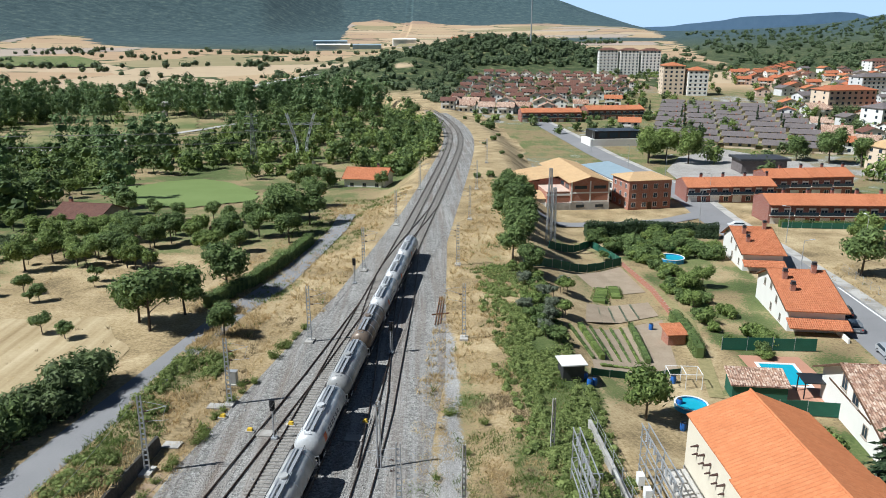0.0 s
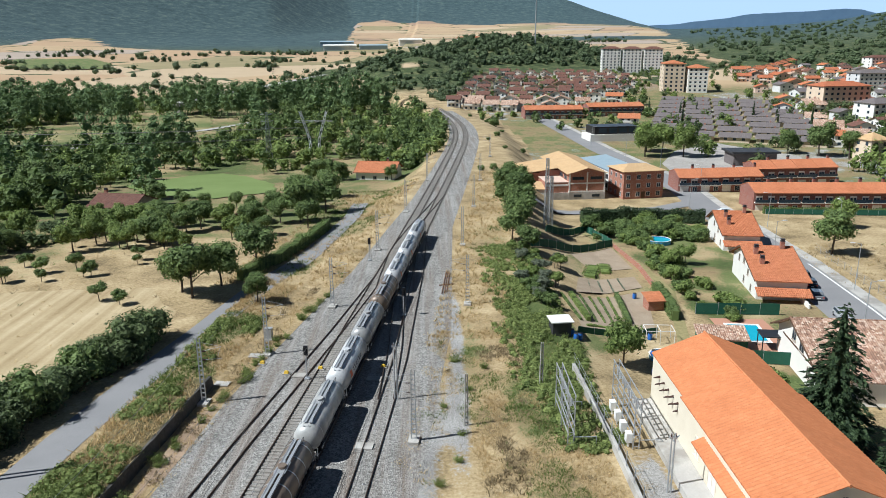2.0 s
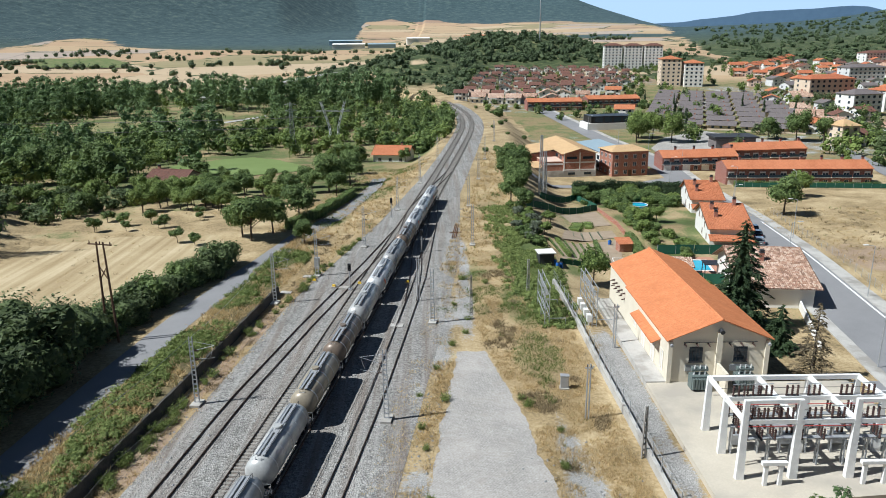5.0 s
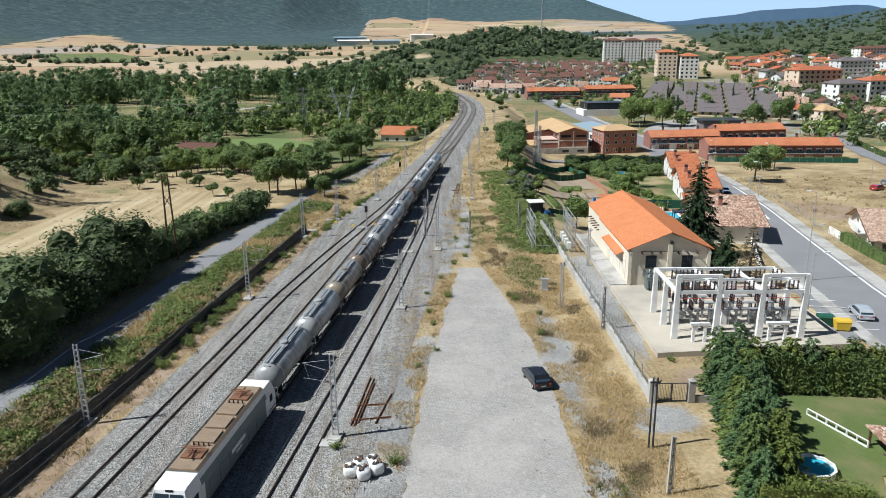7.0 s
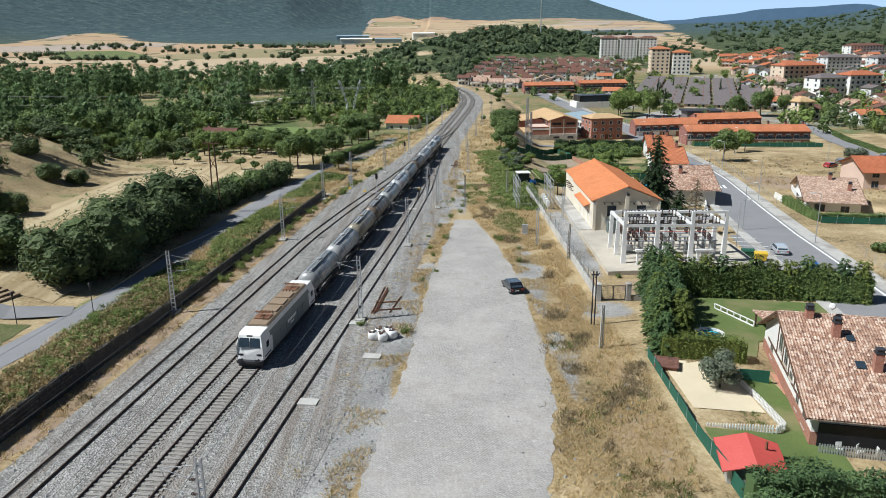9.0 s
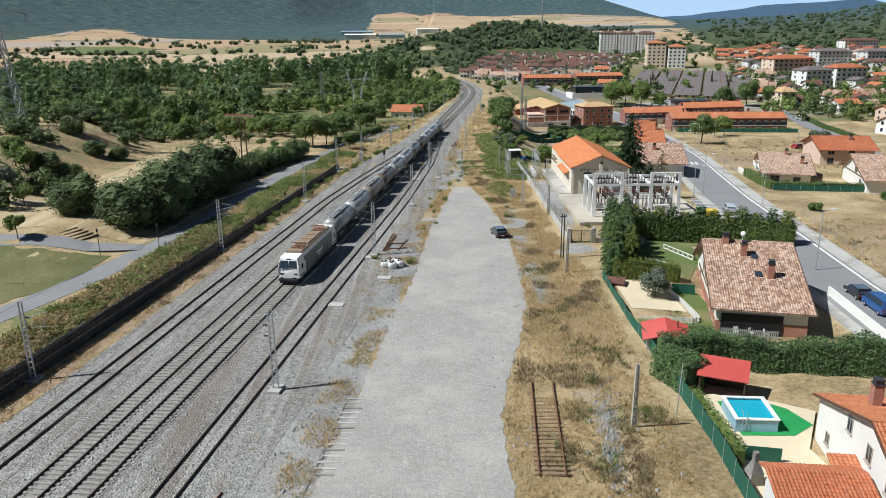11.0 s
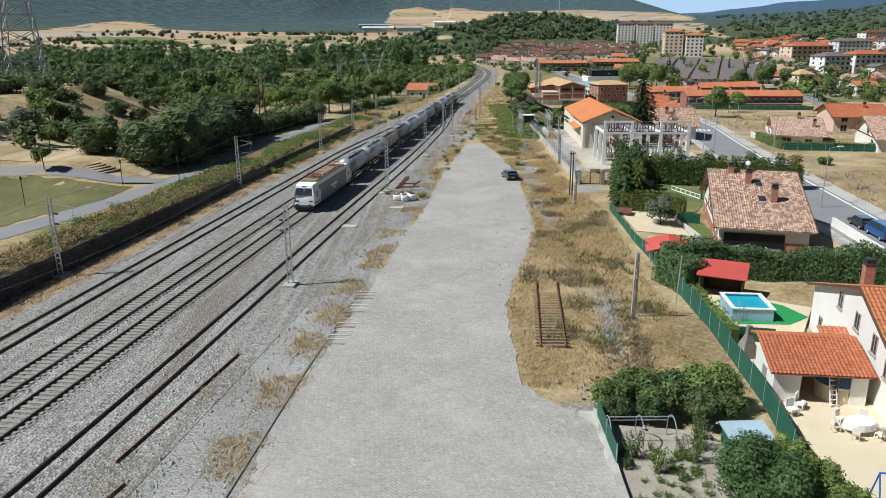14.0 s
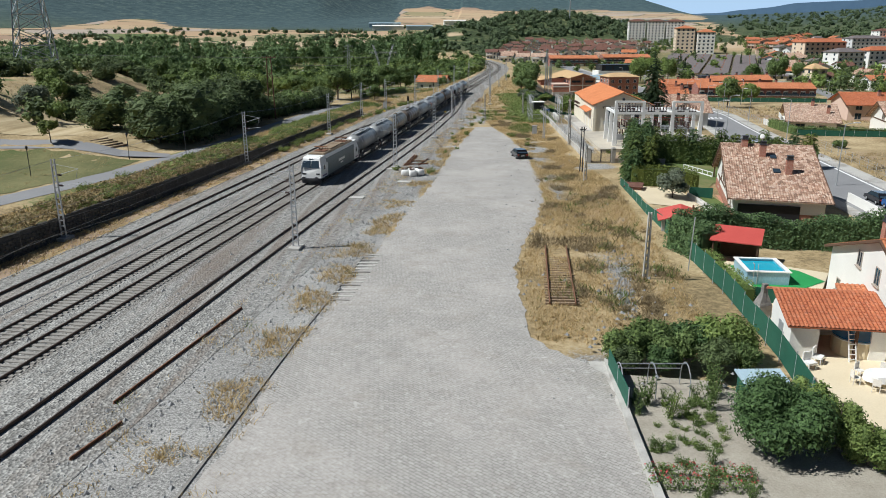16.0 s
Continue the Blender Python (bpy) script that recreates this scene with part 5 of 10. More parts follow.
M["green_mesh"] = grained("green_screen_mesh", (0.015, 0.07, 0.045), (0.03, 0.13, 0.085), 0.8, 14.0, 0.7, relief=0.2, space="Object")
M["red_sheet"] = grained("red_sheet_roof", (0.42, 0.06, 0.05), (0.54, 0.10, 0.08), 0.6, 8.0, 0.6, relief=0.05, space="Object")


def brick_material(name, c1, c2, mortar):
    m, n, l, b = material(name, 0.9)
    w = coords(n)
    # brick courses on whichever wall the face lies
    sep = n.new("ShaderNodeSeparateXYZ")
    l.new(w, sep.inputs[0])
    cmb = n.new("ShaderNodeCombineXYZ")
    l.new(math_of(n, l, "ADD", sep.outputs[0], sep.outputs[1]), cmb.inputs[0])
    l.new(sep.outputs[2], cmb.inputs[1])
    t = n.new("ShaderNodeTexBrick")
    t.inputs["Scale"].default_value, t.inputs["Brick Width"].default_value, t.inputs["Row Height"].default_value = 1.0, 0.26, 0.07
    t.inputs["Mortar Size"].default_value = 0.008
    for key, c in (("Color1", c1), ("Color2", c2), ("Mortar", mortar)):
        t.inputs[key].default_value = (*c, 1)
    l.new(cmb.outputs[0], t.inputs["Vector"])
    l.new(mix(n, l, 0.3, t.outputs["Color"], ramp(n, l, noise_of(n, l, w, 0.6, 5.0), [(0.3, c1), (0.7, c2)])), b.inputs["Base Color"])
    return m


M["brick"] = brick_material("red_brick", (0.30, 0.11, 0.07), (0.40, 0.17, 0.11), (0.42, 0.34, 0.28))
M["brick_dark"] = brick_material("dark_red_brick", (0.23, 0.085, 0.065), (0.31, 0.12, 0.09), (0.34, 0.27, 0.23))


def tiled_slope(w, run, rise, col=0.3, thick=0.09, courses=0):
    """A slope of barrel tiles in the xy plane: ridge along x at y = 0, height rise, falling to y = -run."""
    s, n_ = Shape(), max(2, int(w / col))
    rings = []
    k = max(1, courses)
    for j in range(k):
        for e in (0, 1):
            u = (j + e) / k
            lift = 0.035 if (e == 1 and k > 1) else 0.0
            ring = []
            for i in range(2 * n_ + 1):
                x = -w / 2 + w * i / (2 * n_)
                z = rise * (1 - u) + (0.07 if i % 2 else 0.0) + lift
                ring.append((x, -run * u, z))
            rings.append(ring)
    s.loft(rings, closed=False, caps=False)
    under = [(-w / 2, 0, rise - thick), (w / 2, 0, rise - thick), (w / 2, -run, -thick), (-w / 2, -run, -thick)]
    top = [(-w / 2, 0, rise), (w / 2, 0, rise), (w / 2, -run, 0), (-w / 2, -run, 0)]
    s.add(under + top, [(0, 1, 2, 3), (3, 2, 6, 7), (0, 3, 7, 4), (2, 1, 5, 6)])
    return s


def window(parent, x, y, z, w, h, turn=0, frame_mat="window_frame", glass="glass_dark", shutter=0.0, sill=True):
    """A framed window on a wall face; its outside looks along -y before turning."""
    m = pose(x, y, z, 0, 0, turn)
    f = Shape()
    for a, b, c, d in ((-w / 2, w / 2, 0, 0.07), (-w / 2, w / 2, h - 0.07, h), (-w / 2, -w / 2 + 0.07, 0.07, h - 0.07), (w / 2 - 0.07, w / 2, 0.07, h - 0.07), (-0.03, 0.03, 0.07, h - 0.07)):
        f.box(a, b, -0.06, 0.02, c, d)
    if sill:
        f.box(-w / 2 - 0.1, w / 2 + 0.1, -0.14, 0.02, -0.08, -0.004)
    ob = part("window", f, M[frame_mat], parent, m=m)
    part("pane", Shape().box(-w / 2 + 0.06, w / 2 - 0.06, -0.03, 0.01, 0.06, h - 0.06), M[glass], ob)
    if shutter:
        part("shutter", Shape().box(-w / 2 + 0.06, w / 2 - 0.06, -0.05, -0.032, h - 0.06 - shutter * h, h - 0.06), M["shutter"], ob)
    return ob


def chimney(parent, x, y, z, h, mat="brick", w=0.7):
    c = part("chimney", Shape().box(-w / 2, w / 2, -w / 2, w / 2, -0.8, h), M[mat], parent, m=pose(x, y, z))
    part("chimney_cap", Shape().box(-w / 2 - 0.06, w / 2 + 0.06, -w / 2 - 0.06, w / 2 + 0.06, h, h + 0.08).box(-w / 2 + 0.05, w / 2 - 0.05, -w / 2 + 0.05, w / 2 - 0.05, h + 0.08, h + 0.38).box(-w / 2, w / 2, -w / 2, w / 2, h + 0.38, h + 0.46), M["dark_steel"], c)


def gable_walls(w, d0, d1, h, rise, full_d0=None):
    """Walls of a house with the ridge along x: from y = -d0 to d1, eaves at h, gables up to h + rise."""
    s = Shape()
    p = [(-d0, 0), (d1, 0), (d1, h), (0, h + rise), (-d0, h)]
    a = [(-w / 2, y, z) for y, z in p]
    b = [(w / 2, y, z) for y, z in p]
    k = len(p)
    s.add(a + b, [tuple(range(k - 1, -1, -1)), tuple(range(k, 2 * k))] + [(i, (i + 1) % k, k + (i + 1) % k, k + i) for i in range(k)])
    return s


def house(x, y, z, turn, w, d0, d1, h, rise, wall, tile, label, over=0.6, base=1.0, wins=(), chims=(), group="", courses=0, col=0.32, name="house", attic=()):
    """A gabled house: ridge along local x, d0 metres of span before it and d1 behind."""
    t = thing(name, label, "house", x, y, z, turn, group)
    s = gable_walls(w, d0, d1, h, rise)
    s.box(-w / 2 + 0.02, w / 2 - 0.02, -d0 + 0.02, d1 - 0.02, -base, 0)
    wl = part("wall", s, M[wall], t)
    for run, tr in ((d0, 0), (d1, 180)):
        e = run + over
        r = rise * e / run
        part("roof_slope", tiled_slope(w + 2 * over, e, r, col, courses=courses), M[tile], t, m=pose(0, 0, h + rise - r + 0.12, 0, 0, tr))
    part("ridge_tiles", Shape().tube((-w / 2 - over, 0, h + rise + 0.14), (w / 2 + over, 0, h + rise + 0.14), 0.13, 0.13, 7), M[tile], t)
    for sx in (-1, 1):
        part("verge", Shape().beam((sx * (w / 2 + over), 0, h + rise + 0.06), (sx * (w / 2 + over), -d0 - over, h - rise * over / d0 + 0.06), 0.1, 0.2).beam((sx * (w / 2 + over), 0, h + rise + 0.06), (sx * (w / 2 + over), d1 + over, h - rise * over / d1 + 0.06), 0.1, 0.2), M["timber"], t)
    for side, u, zz, ww, hh, sh in wins:
        if side == "s":
            window(t, u, -d0, zz, ww, hh, 0, shutter=sh)
        elif side == "n":
            window(t, u, d1, zz, ww, hh, 180, shutter=sh)
        elif side == "w":
            window(t, -w / 2, u, zz, ww, hh, -90, shutter=sh)
        else:
            window(t, w / 2, u, zz, ww, hh, 90, shutter=sh)
    for cx, cy, ch in chims:
        sl = rise * (1 - abs(cy) / (d0 if cy < 0 else d1))
        chimney(t, cx, cy, h + sl, ch)
    return t


# ---- substation ----
sub = thing("substation_building", "cream-rendered electricity building with a bright orange tiled roof", "building", 31.1, 134.6, 0, 0)
W2 = 5.55
p = Shape()
rings = [[(-W2, y, -0.3), (W2, y, -0.3), (W2, y, 5.75), (0, y, 8.0), (-W2, y, 5.75)] for y in (-14.1, 14.2)]
part("wall", p.loft(rings[::-1]), M["cream"], sub)
part("plinth", Shape().box(-W2 - 0.06, W2 + 0.06, -14.16, 14.26, -0.3, 0.55), M["concrete"], sub)
for sg in (-1, 1):
    slope = tiled_slope(18.6, W2 + 0.45, 2.45, 0.42, courses=0)
    part("roof_slope", slope, M["tile_sub"], sub, m=pose(0, -5.3, 5.83, 0, 0, 90 * -sg if sg > 0 else 90))
    slope = tiled_slope(10.4, W2 + 0.15, 2.36, 0.42)
    part("roof_slope", slope, M["tile_sub"], sub, m=pose(0, 9.3, 5.85, 0, 0, -90 if sg > 0 else 90))
    part("corner_pilaster", Shape().box(sg * W2 - 0.35, sg * W2 + 0.12, -14.35, -13.8, -0.2, 5.6) if sg > 0 else Shape().box(sg * W2 - 0.12, sg * W2 + 0.35, -14.35, -13.8, -0.2, 5.6), M["cream"], sub)
    part("floodlight", Shape().tube((sg * W2 * 0.98, -14.5, 5.35), (sg * W2 * 0.98, -14.75, 5.25), 0.16, 0.2), M["galv"], sub)
part("ridge_tiles", Shape().tube((0, -14.7, 8.25), (0, 14.5, 8.25), 0.14, 0.14, 7), M["tile_sub"], sub)
part("gable_pier", Shape().box(-0.3, 0.3, -14.45, -14.1, -0.2, 6.6), M["cream"], sub)
for x in (-2.5, 2.5):
    wn_ = window(sub, x, -14.12, 3.1, 1.5, 1.75, 0, "dark_steel")
    part("glazing_grid", Shape().box(-0.7, 0.7, -0.08, -0.04, 0.55, 0.6).box(-0.7, 0.7, -0.08, -0.04, 1.15, 1.2).box(-0.4, -0.36, -0.08, -0.04, 0.1, 1.65).box(0.36, 0.4, -0.08, -0.04, 0.1, 1.65), M["dark_steel"], wn_)
    part("louvre", Shape().box(x - 1.1, x + 1.1, -14.2, -14.1, 1.95, 2.7), M["galv"], sub)
    for k in range(3):
        part("wall_insulator", Shape().tube((x - 1.3 + 1.3 * k, -14.1, 5.25), (x - 1.3 + 1.3 * k, -14.75, 5.15), 0.12, 0.05), M["insulator"], sub)
part("busbar", Shape().beam((-4.0, -14.3, 5.5), (4.2, -14.3, 5.5), 0.06), M["dark_steel"], sub)
part("gable_lamp", Shape().tube((0, -14.4, 7.0), (0, -14.9, 6.85), 0.2, 0.28).beam((0, -14.1, 6.9), (0, -14.5, 6.9), 0.08), M["dark_steel"], sub)
for y, w_, h_, z0 in ((-11.8, 1.3, 2.4, 1.3), (-8.2, 1.9, 3.4, 0.3), (-4.2, 1.9, 3.4, 0.3), (-0.3, 1.3, 2.0, 1.8)):
    window(sub, -W2, y, z0, w_, h_, -90, "cream", "shutter")
part("door_canopy", tiled_slope(9.6, 1.1, 0.5, 0.4), M["tile_sub"], sub, "narrow tiled canopy over the doors", m=pose(-W2, -6.2, 4.1, 0, 0, -90))
for k in range(5):
    part("wall_insulator", Shape().tube((-W2, 5.5 + k * 1.5, 4.3), (-W2 - 0.7, 5.5 + k * 1.5, 4.2), 0.14, 0.06), M["insulator"], sub)
    part("wall_insulator", Shape().tube((-W2, 5.5 + k * 1.5, 3.5), (-W2 - 0.5, 5.5 + k * 1.5, 3.4), 0.12, 0.06), M["insulator"], sub)


def transformer(x, y):
    t = thing("transformer", "grey-green oil transformer with cooling fins", "transformer", x, y, 0.6, 0, "transformers")
    part("tank", Shape().box(-1.0, 1.0, -0.6, 0.6, 0.1, 1.7), M["trafo"], t)
    for k in range(7):
        part("cooling_fin", Shape().box(-0.95 + k * 0.3, -0.75 + k * 0.3, -0.95, -0.6, 0.25, 1.5), M["trafo"], t)
    part("conservator", Shape().tube((-0.9, 0.1, 2.3), (0.9, 0.1, 2.3), 0.28, 0.28, 12), M["trafo"], t)
    for k in range(3):
        part("bushing", Shape().tube((-0.6 + k * 0.6, 0, 1.7), (-0.6 + k * 0.6, -0.15, 2.9), 0.12, 0.05, 8), M["white"], t)


M["trafo"] = plain("grey_green_paint", (0.13, 0.16, 0.15), 0.5)
transformer(28.6, 118.9)
transformer(33.6, 118.9)
whole("blast_wall", Shape().box(-0.15, 0.15, -1.4, 1.4, 0, 2.4), M["cream"], "cream dividing wall between the transformers", "wall", m=pose(31.1, 118.8, 0.6))

slab = Shape().prism([(23.2, 97.6), (45.6, 99.6), (46.0, 120.3), (37.0, 120.3), (37.0, 148.5), (25.6, 148.5), (25.6, 120.4), (23.2, 120.4)], -0.6, 0.6)
M["yard_slab"] = grained("pale_yard_concrete", (0.44, 0.39, 0.31), (0.58, 0.52, 0.42), 0.3, 6.0, 0.9, relief=0.15, stain=(0.40, 0.36, 0.30))
whole("switchyard_slab", slab, M["yard_slab"], "pale concrete slab of the switchyard", "slab", "structure")
whole("loading_kerb", Shape().box(23.2, 25.5, 120.4, 148, -0.3, 0.75), M["concrete"], "raised concrete footway along the building", "platform", "structure")

gan = thing("switchyard_gantry", "white-painted concrete gantry frame of the switchyard", "gantry")
def gcol(x, y, top, lean=0.0):
    """A tapered column."""
    part("column", Shape().loft([[(x - 0.36, y - 0.24, 0.6), (x + 0.36, y - 0.24, 0.6), (x + 0.36, y + 0.24, 0.6), (x - 0.36, y + 0.24, 0.6)], [(x - 0.22 + lean, y - 0.18, top), (x + 0.22 + lean, y - 0.18, top), (x + 0.22 + lean, y + 0.18, top), (x - 0.22 + lean, y + 0.18, top)]]), M["white"], gan)
for x in (26.2, 30.9, 35.9, 40.7):
    gcol(x, 101.6, 8.2)
    gcol(x, 110.0, 6.4)
gcol(26.2, 105.8, 6.4); gcol(40.7, 105.8, 6.4); gcol(33.4, 105.8, 6.4)
for y in (101.6, 105.8, 110.0):
    part("beam", Shape().beam((26.0, y, 6.2), (40.9, y, 6.2), 0.34, 0.42), M["white"], gan)
for x in (26.2, 30.9, 35.9, 40.7):
    part("beam", Shape().beam((x, 101.4, 6.2), (x, 110.2, 6.2), 0.3, 0.4), M["white"], gan)
for a, b in ((26.2, 30.9), (35.9, 40.7)):
    part("portal_beam", Shape().beam((a - 0.2, 101.6, 8.1), (b + 0.2, 101.6, 8.1), 0.3, 0.34), M["white"], gan)
for x in (28.0, 29.3, 36.6, 38.4):
    part("support", Shape().box(x - 0.16, x + 0.16, 100.4, 100.7, 0.6, 2.6), M["white"], gan)
for a, b in ((27.6, 29.8), (36.2, 38.8)):
    part("support_beam", Shape().box(a, b, 100.35, 100.75, 2.6, 2.9), M["white"], gan)


def switch_pole(x, y, z):
    t = thing("disconnector", "brown insulators and steel arms of a high-voltage switch", "disconnector", x, y, z, 0, "disconnectors")
    part("base_bar", Shape().box(-0.6, 0.6, -0.08, 0.08, 0, 0.12), M["dark_steel"], t)
    for sx in (-0.5, 0.0, 0.5):
        s = Shape()
        for k in range(5):
            s.tube((sx, 0, 0.12 + k * 0.2), (sx, 0, 0.26 + k * 0.2), 0.13, 0.07, 8)
        part("insulator", s, M["insulator"], t)
    part("arm", Shape().beam((-0.6, 0, 1.18), (0.6, 0, 1.22), 0.06), M["galv"], t)
    return t


proto = None
for y in (101.6, 103.7, 105.8, 108.0):
    for x in (27.3, 28.6, 29.8, 32.2, 34.2, 37.2, 39.2):
        for z in (6.42, 3.4):
            if z < 6 and y not in (103.7, 105.8, 108.0):
                continue
            if z > 6 and (y == 103.7 or y == 108.0):
                continue
            m = pose(x, y, z, 0, 0, 90 if z < 6 else 0)
            if proto is None:
                proto = switch_pole(x, y, z)
                proto.matrix_basis = m
            else:
                copy_thing(proto, m)
for y in (103.7, 105.8, 108.0):
    st = thing("switchgear_stand", "grey steel frame that carries the switch gear", "steel frame", group="equipment frames")
    for x in (27.0, 29.5, 31.6, 34.0, 36.4, 38.4, 40.2):
        part("leg", Shape().box(x - 0.06, x + 0.06, y - 0.25, y - 0.13, 0.6, 3.38).box(x - 0.06, x + 0.06, y + 0.13, y + 0.25, 0.6, 3.38), M["galv"], st)
    part("rail", Shape().box(26.8, 40.4, y - 0.25, y + 0.25, 3.28, 3.4), M["galv"], st)
for x in (28.2, 32.8, 37.6):
    t = thing("circuit_breaker", "grey breaker tank with brown bushings", "circuit breaker", x, 107.0, 0.6, 0, "circuit breakers")
    part("tank", Shape().box(-0.7, 0.7, -0.4, 0.4, 0.3, 1.3), M["galv"], t)
    for k in (-0.45, 0, 0.45):
        part("bushing", Shape().tube((k, 0, 1.3), (k, 0, 2.3), 0.13, 0.06), M["insulator"], t)
red = thing("busbar_rail", "thin red and steel busbars strung across the gantry", "busbar")
for k, y in enumerate((103.0, 104.6, 107.0, 109.0)):
    part("bar", Shape().beam((26.3, y, 4.9), (40.7, y, 4.9), 0.05), M["red"] if k % 2 == 0 else M["wire"], red)
    part("bar", Shape().beam((26.3, y, 5.6), (40.7, y, 5.6), 0.04), M["wire"], red)


def rack(x, y0, y1, h, label, white=False):
    t = thing("feeder_rack", label, "steel rack", group="feeder racks")
    n_ = 3
    for i in range(n_):
        y = y0 + (y1 - y0) * i / (n_ - 1)
        s = Shape()
        for sx in (-0.3, 0.3):
            s.beam((x + sx, y, 0), (x + sx, y, h), 0.1)
        for k in range(int(h / 0.6)):
            z = 0.3 + k * 0.6
            s.beam((x - 0.3, y, z), (x + 0.3, y, z + (0.5 if k % 2 else -0.0)), 0.05)
        part("post", s, M["galv"], t)
    for z in (1.4, 2.4, h - 1.4, h):
        for sx in (-0.3, 0.3):
            part("rail", Shape().beam((x + sx, y0 - 0.3, z), (x + sx, y1 + 0.3, z), 0.09), M["galv"], t)
    for k in range(8):
        y = y0 + (y1 - y0) * (k + 0.5) / 8
        s = Shape()
        for j in range(4):
            s.tube((x, y, h - 1.35 + j * 0.22), (x, y, h - 1.2 + j * 0.22), 0.14, 0.08)
        part("insulator", s, M["galv"], t)
        if white and k % 2 == 0:
            part("drum", Shape().box(x - 0.95, x - 0.35, y - 0.4, y + 0.4, 0.6, 1.6).box(x - 0.75, x - 0.55, y - 0.08, y + 0.08, 0, 0.6), M["white"], t)
    for y in (y0, y1):
        part("stay", Shape().beam((x + 0.3, y, 1.0), (x + 2.6, y, 1.0), 0.08).beam((x + 2.6, y, 0), (x + 2.6, y, 1.0), 0.08), M["galv"], t)


rack(14.8, 139.6, 147.0, 5.6, "grey lattice rack for feeder cables beside the yard")
rack(21.2, 138.8, 147.6, 5.6, "grey lattice rack with white insulator drums", True)


def twin_pole(x, y, h, label, sep_=0.35, mat="dark_steel", turn=0):
    t = thing("twin_pole", label, "pole", x, y, land(x, y), turn, "poles")
    for sx in (-sep_ / 2, sep_ / 2):
        part("pole", Shape().tube((sx, 0, -0.3), (sx, 0, h), 0.09, 0.07), M[mat], t)
    part("cross_arm", Shape().box(-sep_ / 2 - 0.25, sep_ / 2 + 0.25, -0.06, 0.06, h - 0.5, h - 0.35), M[mat], t)
    part("bracket", Shape().beam((0, 0, h - 0.8), (0.5, 0, h - 0.2), 0.08), M[mat], t)
    for k in (-0.2, 0.2):
        part("insulator", Shape().tube((k, 0, h - 0.35), (k, 0, h - 0.05), 0.07, 0.05), M["insulator"], t)


twin_pole(17.4, 79.4, 6.6, "pair of dark steel poles with a bracket")
twin_pole(15.2, 113.6, 6.2, "pair of steel poles beside the fence", 0.3, "galv")
twin_pole(22.2, 131.5, 6.0, "pair of steel poles on the footway", 0.3, "galv")
twin_pole(-3.2, 150, 7.0, "pair of slim steel poles beside the siding", 0.3, "galv")


def lattice_post(x, y, h):
    t = thing("lattice_post", "pale pierced concrete post standing in dry grass", "post", x, y, land(x, y), 10, "lattice posts")
    s = Shape()
    lattice(s, h, 0.36, 0.22, 0.2, 0.16, 0.6, 0.09)
    part("post", s, M["concrete"], t)


for q in ((17.0, 72.8, 5.0), (16.3, 33.1, 5.8), (13.8, 153, 5.5), (19.0, 106, 5.5), (4.5, 144, 6.0)):
    lattice_post(*q)
whole("iron_stake", Shape().tube((0, 0, -0.2), (0.15, 0, 4.6), 0.05), M["galv"], "thin grey metal stake in the dry grass", "stake", m=pose(20.3, 34.5, 0))

# wall and fence along the substation
wl = thing("substation_wall", "low pale concrete wall with a wire fence on top", "wall", kind="structure")
WL = [(19.7, 88.0), (19.6, 97), (19.4, 110), (19.1, 126), (19.0, 140), (18.4, 157)]
for a, b in zip(WL, WL[1:]):
    part("wall_section", Shape().beam((*a, 0.4), (*b, 0.4), 0.35, 1.1), M["concrete"], wl)
    n_ = int((b[1] - a[1]) / 2.5)
    for i in range(n_):
        u = i / n_
        part("fence_post", Shape().box(-0.04, 0.04, -0.04, 0.04, 0.9, 2.5), M["galv"], wl, m=pose(a[0] + (b[0] - a[0]) * u, a[1] + (b[1] - a[1]) * u, 0))
    for z in (1.3, 1.9, 2.4):
        part("fence_wire", Shape().beam((*a, z), (*b, z), 0.025), M["galv"], wl)
part("wall_section", Shape().box(23.7, 31.5, 87.3, 87.6, -0.3, 0.7), M["concrete"], wl)
gate = thing("yard_gate", "steel mesh gate between concrete posts", "gate", 0, 0, 0)
for x in (19.7, 23.5):
    part("gate_post", Shape().box(x - 0.3, x + 0.3, 87.2, 87.8, -0.2, 2.3).loft([[(x - 0.36, 87.14, 2.3), (x + 0.36, 87.14, 2.3), (x + 0.36, 87.86, 2.3), (x - 0.36, 87.86, 2.3)], [(x - 0.1, 87.4, 2.5), (x + 0.1, 87.4, 2.5), (x + 0.1, 87.6, 2.5), (x - 0.1, 87.6, 2.5)]]), M["concrete"], gate)
for x in (20.1, 21.65):
    f = Shape().beam((x, 87.5, 0.15), (x + 1.45, 87.5, 0.15), 0.07).beam((x, 87.5, 2.0), (x + 1.45, 87.5, 2.0), 0.07).beam((x, 87.5, 0.15), (x, 87.5, 2.0), 0.07).beam((x + 1.45, 87.5, 0.15), (x + 1.45, 87.5, 2.0), 0.07)
    lf = part("gate_leaf", f, M["dark_steel"], gate)
    for k in range(9):
        part("gate_bar", Shape().box(x + 0.12 + k * 0.15, x + 0.14 + k * 0.15, 87.49, 87.51, 0.15, 2.0), M["dark_steel"], lf)

# ---- cars ----
def car_paint(name, c):
    m, n, l, b = material(name, 0.25)
    b.inputs["Base Color"].default_value = (*c, 1)
    b.inputs["Coat Weight"].default_value = 0.6
    w = coords(n)
    l.new(ramp(n, l, noise_of(n, l, w, 1.2), [(0.3, tuple(v * 0.85 for v in c)), (0.7, c)]), b.inputs["Base Color"])
    return m


